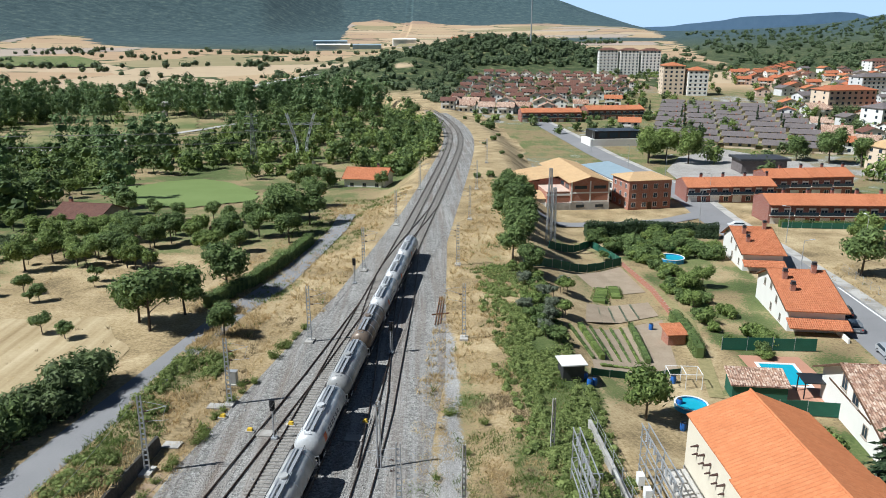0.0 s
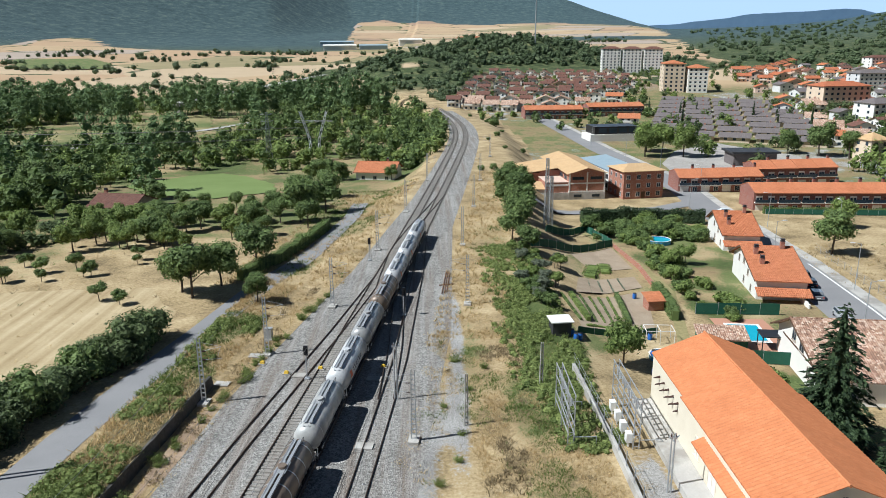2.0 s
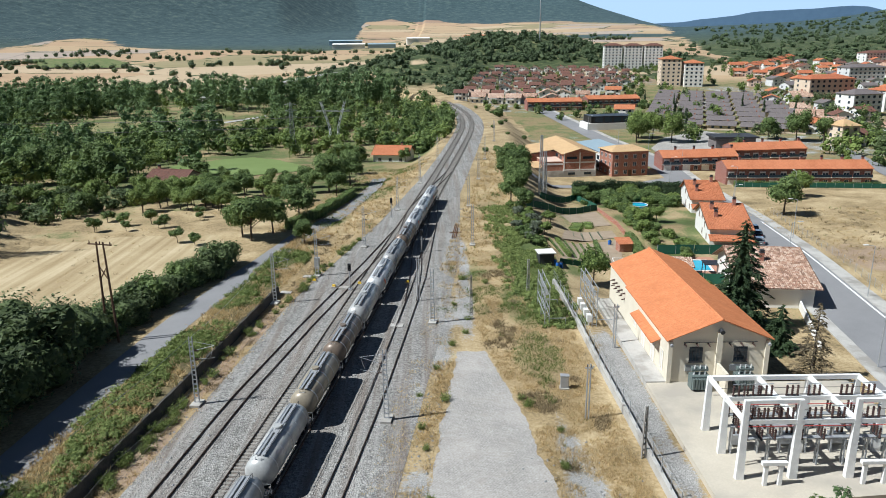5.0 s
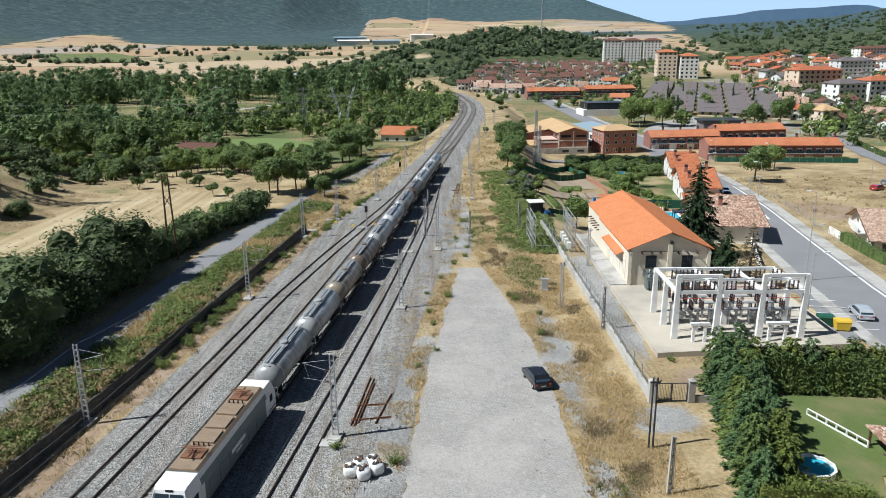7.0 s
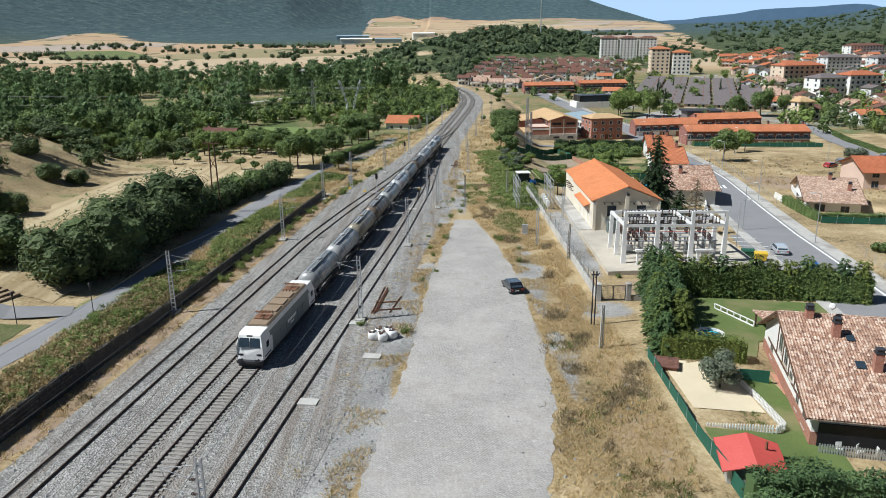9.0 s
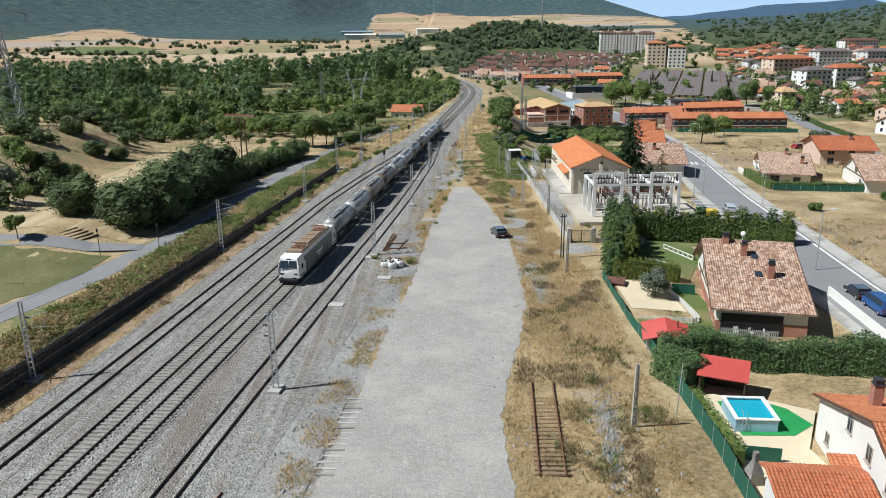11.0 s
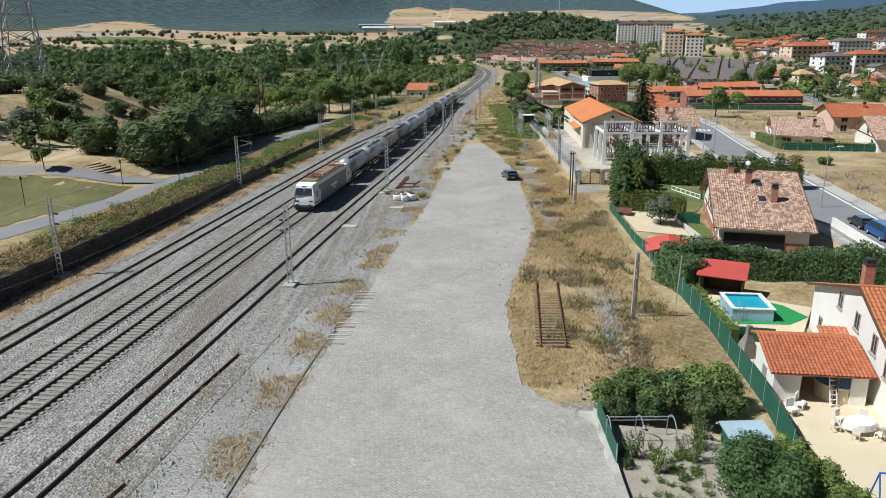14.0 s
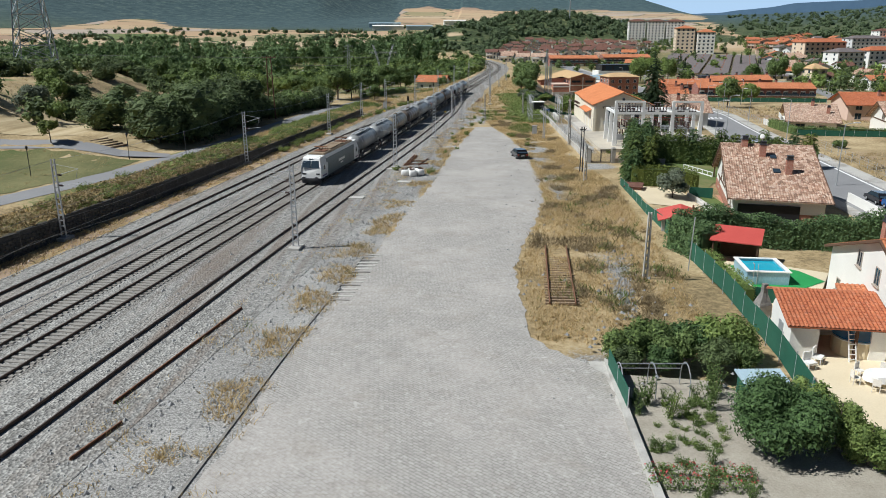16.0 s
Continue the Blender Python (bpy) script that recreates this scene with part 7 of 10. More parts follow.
screen_fence([(29.2, 66.0), (32.0, 65.4)], 1.5, -0.9, "short green screen at the house corner")
screen_fence([(23.3, 28.6), (26.4, 28.0)], 1.2, -0.8, "short green screen behind the barbecue")
pk = thing("picket_fence", "white picket fence round a small kitchen garden", "fence")
PK = [(22.8, 56.6), (28.6, 56.0), (29.6, 56.6), (29.4, 61.5), (28.9, 66.0)]
for (ax, ay), (bx, by) in zip(PK, PK[1:]):
    ln = math.hypot(bx - ax, by - ay)
    for i in range(int(ln / 0.24)):
        u = i * 0.24 / ln
        part("picket", Shape().box(-0.05, 0.05, -0.05, 0.05, 0, 1.0).loft([[(-0.05, -0.05, 1.0), (0.05, -0.05, 1.0), (0.05, 0.05, 1.0), (-0.05, 0.05, 1.0)], [(-0.01, -0.01, 1.1), (0.01, -0.01, 1.1), (0.01, 0.01, 1.1), (-0.01, 0.01, 1.1)]]), M["white"], pk, m=pose(ax + (bx - ax) * u, ay + (by - ay) * u, -0.95))
    part("rail", Shape().beam((ax, ay, -0.55), (bx, by, -0.55), 0.06).beam((ax, ay, -0.2), (bx, by, -0.2), 0.06), M["white"], pk)
whole("sand_patch", sheet([(22.6, 59.5), (29.2, 59.5), (28.7, 69.5), (22.4, 69.5)], 0.09, None, 20), M["cream_paving"], "pale sandy yard under the olive tree", "yard", "structure")
whole("garden_lawn", sheet([(22.4, 46.5), (32.0, 46.5), (33.0, 53.5), (32.5, 68), (29.8, 66), (29.4, 56.2), (22.4, 56.2)], 0.075, None, 20), M["lawn_dry"] if "lawn_dry" in M else M["lawn"], "mown lawn beside the house", "lawn", "structure")
whole("pool_lawn", sheet([(25.5, 71.0), (33.4, 71.5), (35.5, 76), (46, 77), (50, 88), (40, 90.0), (28.5, 89.0)], 0.075, None, 20), M["lawn"], "green lawn round the oval pool", "lawn", "structure")
whole("house_path", sheet([(31.2, 53.0), (33.0, 53.0), (34.6, 66), (33.2, 68)], 0.10, None, 20), M["terracotta"], "terracotta tiled path along the house", "path", "structure")

# hedges and conifers
hedge("conifer_hedge", [(28.0, 90.6), (34, 91.2), (41, 91.2), (48, 90.4), (55, 88.6)], 2.4, 3.9, "tall yellowish-green cypress hedge", "leaf_hedge", 3, per=40, size=0.26, sections=True)
row_forms = []
for k in range(18):
    y = 71.4 + (k // 2) * 2.35 + 1.1 * (k % 2)
    x = 23.3 + 0.19 * (y - 71.4) + 1.9 * (k % 2) + 0.25 * math.sin(k * 2.7)
    f = (0.86 + 0.2 * abs(math.sin(k * 1.9))) * (0.82 if k < 2 else 1.0)
    m = pose(x, y, land(x, y), 0, 0, k * 67) @ Matrix.Diagonal((1.0, 1.0, f, 1))
    if k < 3:
        cf = thing("cypress", "dense green cypress in a tall garden row", "conifer", group="row of cypresses")
        part("trunk", Shape().tube((0, 0, -0.3), (0, 0, 5.4), 0.14, 0.03), M["bark"], cf)
        part("crown", crown_boughs(k + 70, 1.75, 0.0, 6.6, 0.16, 44, 0.25, 0.0, 0.36), M[("leaf_row", "leaf_yellow", "leaf_hedge")[k]], cf)
        cf.matrix_basis = m
        row_forms.append(cf)
    else:
        sc = row_forms[(0, 2, 0, 1, 0)[k % 5]].scale
        copy_thing(row_forms[(0, 2, 0, 1, 0)[k % 5]], m @ Matrix.Diagonal((1, 1, 1 / sc.z, 1)))
for k in range(13):
    x, y = 28.2 + k * 2.15, lerp([(28, 91.0), (34, 91.5), (41, 91.5), (48, 90.7), (55, 88.9)], 28.2 + k * 2.15)
    i = (1, 1, 2, 1, 0, 1, 2)[k % 7]
    f = 0.84 + 0.07 * math.sin(k * 2.3)
    sc = row_forms[i].scale
    copy_thing(row_forms[i], pose(x, y, land(x, y), 0, 0, k * 51) @ Matrix.Diagonal((1.05, 1.05, f / sc.z, 1)))
hedge("garden_hedge", [(22.8, 70.6), (31.4, 70.2)], 1.7, 2.6, "clipped yellow-green garden hedge", "leaf_yellow", 7, per=36, size=0.2)
hedge("conifer_hedge", [(21.8, 45.4), (28, 45.4), (36, 44.8), (44, 43.8), (52, 42.4)], 2.4, 3.3, "long dark-green cypress hedge between gardens", "leaf_row", 9, per=72, size=0.22, ragged=0.4, sections=True)
hedge("conifer_hedge", [(21.6, 43.6), (23.6, 39.6)], 2.8, 3.2, "dark-green cypress clump by the fence", "leaf_row", 10, per=90, size=0.22, sections=True)
hedge("laurel_hedge", [(22.6, 37.5), (23.0, 31.0), (23.0, 27.5)], 0.9, 1.9, "yellow-green laurel hedge along the fence", "leaf_light", 12, per=44, size=0.16)
plant("olive", 26.6, 63.8, 1.05, -0.9)
for i in range(10):
    plant("weed", 23.6 + (i % 5) * 1.1, 57.8 + (i // 5) * 1.3, 0.55, -0.9, label="vegetable plant in a kitchen garden row")


def conifer(x, y, h, r, mat, label, n_=46, core=True):
    t = thing("conifer", label, "tree", x, y, land(x, y))
    part("trunk", Shape().tube((0, 0, -0.3), (0, 0, h * 0.92), 0.3, 0.04), M["bark"], t)
    part("crown", crown_boughs(int(x * 7), r, 0.5, h, 0.28 if core else 0.2, n_, 0.42, 0.0 if core else 1.0), M[mat], t)


conifer(42.0, 141.5, 16.5, 5.6, "leaf_thuja", "tall dark-green cedar beside the electricity building", 66)
conifer(44.5, 134.0, 6.5, 3.0, "leaf_thuja", "broad dark-green conifer beside the cedar")
conifer(44.2, 124.5, 10.0, 3.0, "leaf_dry", "withered brown conifer behind the building", 26, False)

ts.matrix_basis = ts.matrix_basis @ Matrix.Diagonal((0.78, 0.8, 0.85, 1.0))
SH.matrix_basis = pose(25.45, 20.45, -0.8, 0, 0, -6) @ Matrix.Scale(0.88, 4)
rp.matrix_basis = rp.matrix_basis @ Matrix.Diagonal((0.78, 0.70, 1.0, 1.0))
pg.matrix_basis = pg.matrix_basis @ Matrix.Diagonal((0.76, 0.72, 0.92, 1.0))

# ---- industrial hall and brick block ----
def wall_windows(t, xs, zs, y, w, h, turn=0, shutter=0.0, frame_mat="window_frame"):
    for x in xs:
        for z in zs:
            if turn == 0:
                window(t, x, y, z, w, h, 0, frame_mat, shutter=shutter, sill=False)
            else:
                window(t, y, x, z, w, h, turn, frame_mat, shutter=shutter, sill=False)


hall = thing("industrial_hall", "red-brick industrial hall with white bands and a tan tiled roof", "building", 46.7, 308, -7.4, 5.1)
part("wall", gable_walls(11.2, 17.0, 17.0, 0.1, 0.05).box(-5.6, 5.6, -17, 17, 0.1, 8.0), M["brick"], hall)
part("gable", Shape().add([(-5.6, -17, 8.0), (5.6, -17, 8.0), (0, -17, 9.6), (-5.6, 17, 8.0), (5.6, 17, 8.0), (0, 17, 9.6)], [(0, 1, 2), (5, 4, 3), (0, 2, 5, 3), (2, 1, 4, 5), (1, 0, 3, 4)]), M["brick"], hall)
for z in (2.4, 4.9):
    part("white_band", Shape().box(-5.66, 5.66, -17.06, -16.9, z, z + 0.4).box(-5.66, -5.5, -17, 17, z, z + 0.4), M["render_white"], hall)
for x in (-5.4, 0.0, 5.4):
    part("white_pier", Shape().box(x - 0.2, x + 0.2, -17.1, -16.9, 0, 8.4), M["render_white"], hall)
part("plinth", Shape().box(-5.7, 5.7, -17.12, 17.1, -1, 2.3), M["concrete"], hall)
wall_windows(hall, (-2.8, 2.8), (0.9,), -17.12, 2.4, 0.8, frame_mat="dark_steel")
wall_windows(hall, (-2.8, 2.8), (6.2,), -17.0, 3.6, 0.9, frame_mat="dark_steel")
wall_windows(hall, (-13.0, -8.0, -3.0, 2.0), (5.8,), -5.6, 3.2, 1.2, -90, frame_mat="dark_steel")
for tr in (-90, 90):
    part("roof_slope", tiled_slope(35.4, 6.4, 1.8, 0.6), M["tile_tan"], hall, m=pose(0, 0, 8.05, 0, 0, tr))
part("annex", Shape().box(-12.4, -5.6, -16.6, -6.0, 2.3, 5.4), M["brick"], hall)
part("annex_band", Shape().box(-12.46, -5.66, -16.68, -16.5, 4.3, 4.9), M["render_white"], hall)
part("annex_base", Shape().box(-12.6, -5.72, -16.9, 4.0, -1, 2.3), M["concrete"], hall)
part("annex_terrace", Shape().box(-12.5, -5.62, -16.7, -6.0, 5.4, 5.55), M["render_pink"], hall)
part("annex_wing", Shape().box(-16.0, -5.64, -6.0, 12.0, -1, 6.6), M["brick"], hall)
part("annex_room", Shape().box(-12.0, -5.63, -6.06, -5.9, 5.55, 7.4), M["brick_dark"], hall)
part("annex_roof", tiled_slope(19.0, 11.2, 1.6, 0.6), M["tile_tan"], hall, m=pose(-5.6, 3.0, 6.65, 0, 0, -90))
part("yard_wall", Shape().loft([[(-26, -9, z_), (-20, -13.5, z_), (-12.6, -15.4, z_), (-12.6, -9, z_)] for z_ in (-1, 3.2)]), M["concrete"], hall)
part("yard_roof", Shape().loft([[(-26.4, -9, 3.2), (-20.2, -13.9, 3.2), (-12.4, -15.8, 3.2), (-12.4, -8.8, 3.2)], [(-26.4, -9, 3.35), (-20.2, -13.9, 3.35), (-12.4, -15.8, 3.35), (-12.4, -8.8, 3.35)], [(-18, -9.2, 4.6), (-17, -10.5, 4.6), (-12.6, -11.5, 4.6), (-12.6, -9.2, 4.6)]]), M["tile_tan"], hall)

blk = thing("brick_block", "three-storey red-brick block with a pale hipped roof", "building", 64.4, 296.6, -7.3, 11)
part("wall", Shape().box(-6.5, 6.5, -5.4, 5.4, -1, 8.4), M["brick"], blk)
part("roof", Shape().loft([[(-7.1, -6.0, 8.4), (7.1, -6.0, 8.4), (7.1, 6.0, 8.4), (-7.1, 6.0, 8.4)], [(-7.1, -6.0, 8.55), (7.1, -6.0, 8.55), (7.1, 6.0, 8.55), (-7.1, 6.0, 8.55)], [(-3, -0.3, 10.0), (3, -0.3, 10.0), (3, 0.3, 10.0), (-3, 0.3, 10.0)]]), M["tile_tan"], blk)
wall_windows(blk, (-5.0, -1.7, 1.6, 4.9), (0.8, 3.4, 6.0), -5.4, 1.3, 1.4, frame_mat="white")
wall_windows(blk, (-3.4, 0.0, 3.4), (0.8, 3.4, 6.0), -6.5, 1.2, 1.4, -90, frame_mat="white")
part("door", Shape().box(-0.6, 0.6, -5.46, -5.38, 0, 2.2), M["timber"], blk)
lk = thing("workshop_wing", "workshop wing with a pale blue sheet-metal roof", "building", 61.5, 316, -7.4, 8)
part("wall", Shape().box(-5.6, 3.6, -13, 15, -1, 6.6), M["render_white"], lk)
part("roof", tiled_slope(29.0, 9.8, 0.9, 0.5), M["blue_roof"], lk, m=pose(4.0, 1.0, 6.65, 0, 0, -90))
wall_windows(lk, (-10.5, -7.5, -4.5, -1.5), (1.0, 3.8), -5.6, 2.2, 1.6, -90)

# ---- terraces ----
def terrace(x, y, z, turn, n_, w, d, h, label, step=0.0, tile="tile_orange", wall="brick_dark", white=True):
    """A row of joined houses, each with its own roof, windows and chimney."""
    t = thing("terrace", label, "terraced house", x, y, z, turn, "terraces")
    for i in range(n_):
        cx, zz = (i + 0.5) * w, step * i
        part("wall", Shape().box(cx - w / 2 + 0.004, cx + w / 2 - 0.004, 0, d, -2.5, h + zz), M[wall], t)
        if white:
            part("balcony_band", Shape().box(cx - w / 2 + 0.2, cx + w / 2 - 0.2, -0.9, -0.0, h / 2 - 0.1 + zz, h / 2 + 0.1 + zz), M["render_white"], t)
            part("balcony_rail", Shape().box(cx - w / 2 + 0.2, cx + w / 2 - 0.2, -0.92, -0.86, h / 2 + 0.1 + zz, h / 2 + 0.95 + zz), M["glass_dark"], t)
        for k in (-0.26, 0.26):
            window(t, cx + k * w, 0, h / 2 + 0.35 + zz, w * 0.28, 1.5, frame_mat="white", shutter=0.3, sill=False)
        window(t, cx - 0.2 * w, 0, 0.3 + zz, w * 0.4, 1.9, frame_mat="white", glass="shutter", sill=False)
        window(t, cx + 0.3 * w, 0, 0.6 + zz, w * 0.22, 1.5, frame_mat="white", sill=False)
        part("roof_slope", tiled_slope(w, d * 0.5 + 0.9, 1.9, 0.4), M[tile], t, m=pose(cx, d / 2, h + zz - 0.15))
        part("roof_slope", tiled_slope(w, d * 0.5 + 0.9, 1.9, 0.4), M[tile], t, m=pose(cx, d / 2, h + zz - 0.15, 0, 0, 180))
        chimney(t, cx + w * 0.4, d * 0.55, h + zz + 1.4, 1.2, "brick_dark", 0.7)
    for xx, zz in ((0.0, 0.0), ((n_) * w, step * (n_ - 1))):
        part("gable", Shape().add([(xx - 0.1, 0, h + zz - 0.2), (xx - 0.1, d, h + zz - 0.2), (xx - 0.1, d / 2, h + zz + 1.5), (xx + 0.1, 0, h + zz - 0.2), (xx + 0.1, d, h + zz - 0.2), (xx + 0.1, d / 2, h + zz + 1.5)], [(0, 2, 1), (3, 4, 5), (0, 3, 5, 2), (2, 5, 4, 1)]), M[wall], t)
    return t


terrace(91.0, 272.5, -7.6, -3.5, 7, 6.4, 11, 5.9, "long red-brick terrace with a bright orange tiled roof")
terrace(79.0, 300, -7.6, -2, 4, 6.6, 11, 5.2, "stepped brick and white terrace with orange roofs", 0.15)
terrace(107, 308, -7.6, -1, 4, 6.6, 11, 6.4, "stepped brick and white terrace with orange roofs", 0.15)
terrace(54, 487, -4.0, 2, 5, 6.6, 12, 6.0, "terrace with orange roofs above a pale wall", 0.0, "tile_orange", "brick_dark")
terrace(92, 497, -3.6, 6, 5, 6.6, 12, 6.0, "terrace with orange roofs and dark windows", 0.0, "tile_orange", "brick_dark")
md = thing("modern_house", "low black and white modern house", "house", 84, 414, -5.5, 8)
part("wall", Shape().box(-11, 11, -6, 6, -1, 3.2), M["render_white"], md)
part("upper_storey", Shape().box(-9, 12, -5.5, 6, 3.2, 6.6), M["black"], md)
for k in range(4):
    part("window", Shape().box(-7 + k * 4.8, -3.2 + k * 4.8, -5.56, -5.5, 3.8, 6.0), M["glass_dark"], md)
pv = thing("plaza_pavilion", "dark flat-roofed pavilion on the plaza", "pavilion", 123, 350, -6.6, -2)
part("wall", Shape().box(-8, 8, -5, 5, 0, 4.5), M["slate"], pv)
part("roof", Shape().box(-9, 9, -6, 6, 4.5, 5.2), M["dark_steel"], pv)

# ---- town ----
def town_house(wall, tile, w, d, h, rise, label, balcony=True):
    t = thing("town_house", label, "house", group="town houses")
    body = gable_walls(w, d / 2, d / 2, h, rise).box(-w / 2 + 0.02, w / 2 - 0.02, -d / 2 + 0.02, d / 2 - 0.02, -4, 0)
    part("wall", body, M[wall], t)
    e = d / 2 + 0.8
    up = rise * e / (d / 2)
    roof = Shape()
    for tr in (0, 180):
        sl_ = tiled_slope(w + 1.5, e, up, 0.9)
        mm = pose(0, 0, h + rise - up + 0.12, 0, 0, tr)
        roof.add([mm @ Vector(v) for v in sl_.v], sl_.f)
    part("roof", roof, M[tile], t)
    panes = Shape()
    for x in (-w * 0.3, 0.0, w * 0.3):
        for z in ((0.7, 3.2) if h > 4.2 else (0.9,)):
            panes.box(x - 0.65, x + 0.65, -d / 2 - 0.05, -d / 2 + 0.02, z, z + 1.35)
    for y in (-d * 0.22, d * 0.22):
        for z in ((0.8, 3.3) if h > 4.2 else (0.9,)):
            panes.box(-w / 2 - 0.05, -w / 2 + 0.02, y - 0.6, y + 0.6, z, z + 1.3)
    tagged(part("glazing", panes, M["glass_dark"], t), kind="stuff")
    part("chimney", Shape().box(w * 0.2 - 0.35, w * 0.2 + 0.35, 0.6, 1.3, h + rise * 0.4, h + rise + 0.9), M["brick"], t)
    if balcony:
        part("balcony", Shape().box(-w * 0.42, w * 0.1, -d / 2 - 1.1, -d / 2, 2.75, 2.9).box(-w * 0.42, w * 0.1, -d / 2 - 1.12, -d / 2 - 1.0, 2.9, 3.8), M["render_white"], t)
    return t


TOWN = [town_house("render_white", "tile_brown", 8, 9, 5.0, 1.8, "white house with a brown-red tiled roof"), town_house("render_white", "tile_brown", 9, 8, 4.9, 1.7, "pale house with a brown-red tiled roof"),
        town_house("render_warm", "tile_brown", 8, 9, 4.8, 1.8, "cream house with a brown-red tiled roof"), town_house("render_white", "tile_orange", 10, 10, 5.0, 1.8, "white house with an orange tiled roof"),
        town_house("render_pink", "tile_red", 11, 10, 5.2, 1.9, "pinkish house with a red tiled roof"), town_house("render_warm", "slate", 12.5, 10, 2.3, 1.5, "low house with a grey-brown roof", False),
        town_house("render_white", "tile_mottled", 10, 11, 4.3, 2.4, "white house with a mottled tiled roof"), town_house("render_pale", "slate", 10, 10, 5.6, 1.7, "pale three-floored house with a grey roof")]
USED = set()


def put_house(i, x, y, turn, size=1.0):
    m = pose(x, y, land(x, y), 0, 0, turn) @ Matrix.Scale(size, 4)
    if i not in USED:
        USED.add(i)
        TOWN[i].matrix_basis = pose(x, y, land(x, y), 0, 0, turn)
    else:
        copy_thing(TOWN[i], m)


rng = random.Random(5)
# brown-roofed estate in rows beyond the curve of the line
for r, (y, x0, x1) in enumerate(((532, 16, 84), (556, 20, 100), (582, 24, 118), (608, 27, 140), (636, 30, 150), (666, 34, 158), (698, 38, 172), (732, 44, 178), (770, 52, 182), (812, 64, 178))):
    x = x0
    while x < x1:
        if r < 2:
            kind_ = rng.choice((6, 6, 0, 6))
        else:
            kind_ = rng.choice((0, 1, 1, 0, 2, 1))
        put_house(kind_, x, y + rng.uniform(-4, 4) - 0.10 * (x - x0), rng.choice((-10, 80, -10, 78)) + rng.uniform(-4, 4), rng.uniform(0.84, 1.0))
        x += rng.uniform(10.5, 13.5)
# grey-brown rows across the middle of the town
for k in range(8):
    ax, ay, bx, by = 112 + k * 7, 420 + k * 20, 168 + k * 7, 392 + k * 20
    n_ = 5
    for i in range(n_):
        u = i / (n_ - 1)
        put_house(5, ax + (bx - ax) * u, ay + (by - ay) * u, math.degrees(math.atan2(by - ay, bx - ax)) + rng.uniform(-3, 3), 1.0)
# mixed town on the rise
for r in range(14):
    y = 345 + r * 38
    x = lerp([(345, 176), (430, 190), (520, 212), (700, 262), (900, 340)], y) + (6 if r % 2 else 0)
    while x < 0.66 * y + 30:
        if rng.random() < 0.8:
            put_house(rng.choice((3, 4, 0, 6, 1, 3, 7, 7, 4, 0)), x, y + rng.uniform(-12, 12), rng.uniform(-25, 15) + rng.choice((0, 90)), rng.uniform(0.85, 1.2))
        x += rng.uniform(15, 21)
for i, (x, y, tr) in enumerate(((104, 455, -15), (122, 560, -15), (168, 250, 10), (196, 300, 5), (176, 392, -20), (205, 330, 15), (215, 366, 70))):
    put_house((3, 3, 6, 4, 3, 6, 3)[i], x, y, tr)


def flats(x, y, w, d, storeys, wall, tile, label, turn=0, hip=True):
    t = thing("apartment_block", label, "apartment block", x, y, land(x, y), turn, "apartment blocks")
    h = storeys * 2.9
    part("wall", Shape().box(-w / 2, w / 2, -d / 2, d / 2, -4, h), M[wall], t)
    part("roof", Shape().loft([[(-w / 2 - 0.6, -d / 2 - 0.6, h), (w / 2 + 0.6, -d / 2 - 0.6, h), (w / 2 + 0.6, d / 2 + 0.6, h), (-w / 2 - 0.6, d / 2 + 0.6, h)], [(-w / 2 - 0.6, -d / 2 - 0.6, h + 0.25), (w / 2 + 0.6, -d / 2 - 0.6, h + 0.25), (w / 2 + 0.6, d / 2 + 0.6, h + 0.25), (-w / 2 - 0.6, d / 2 + 0.6, h + 0.25)], [(-w / 2 + d * 0.4, -0.2, h + 2.6), (w / 2 - d * 0.4, -0.2, h + 2.6), (w / 2 - d * 0.4, 0.2, h + 2.6), (-w / 2 + d * 0.4, 0.2, h + 2.6)]]), M[tile], t)
    n_ = max(2, int(w / 3.4))
    for j in range(storeys):
        for i in range(n_):
            x0 = -w / 2 + (i + 0.5) * w / n_
            part("window", Shape().box(x0 - 0.75, x0 + 0.75, -d / 2 - 0.06, -d / 2 + 0.02, j * 2.9 + 0.9, j * 2.9 + 2.3), M["glass_dark"], t)
        for k in (-0.25, 0.25):
            part("window", Shape().box(-w / 2 - 0.06, -w / 2 + 0.02, k * d - 0.7, k * d + 0.7, j * 2.9 + 0.9, j * 2.9 + 2.3), M["glass_dark"], t)
        part("storey_band", Shape().box(-w / 2 - 0.05, w / 2 + 0.05, -d / 2 - 0.05, -d / 2 + 0.01, j * 2.9 + 2.6, j * 2.9 + 2.8), M["render_warm"], t)


for k in range(3):
    flats(188 + k * 20.4, 850 - k * 4, 18.5, 14, 8, "render_white", "tile_brown", "tall white apartment block with a red roof", -6)
flats(183, 634, 15, 18, 7, "render_warm", "tile_orange", "cream apartment block with an orange roof", -8)
flats(199, 628, 14, 16, 6, "render_white", "tile_orange", "white apartment block with an orange roof", -8)
flats(243, 512, 30, 16, 5, "render_warm", "tile_red", "cream apartment block with a red roof", 8)
flats(232, 452, 18, 14, 4, "render_white", "slate", "white apartment block with a grey roof", 12)
flats(338, 640, 30, 16, 4, "render_pale", "slate", "grey apartment block with a dark roof", 5)
flats(372, 628, 28, 16, 4, "render_pale", "slate", "grey apartment block with a dark roof", 5)
flats(470, 842, 40, 16, 4, "render_white", "tile_brown", "long pale apartment block with a brown roof", 5)
flats(262, 470, 22, 14, 4, "render_white", "tile_red", "white apartment block with a red roof", 10)
flats(171, 353, 8, 9, 3, "render_warm", "tile_tan", "small tower-like house with a tiled cap", 10)
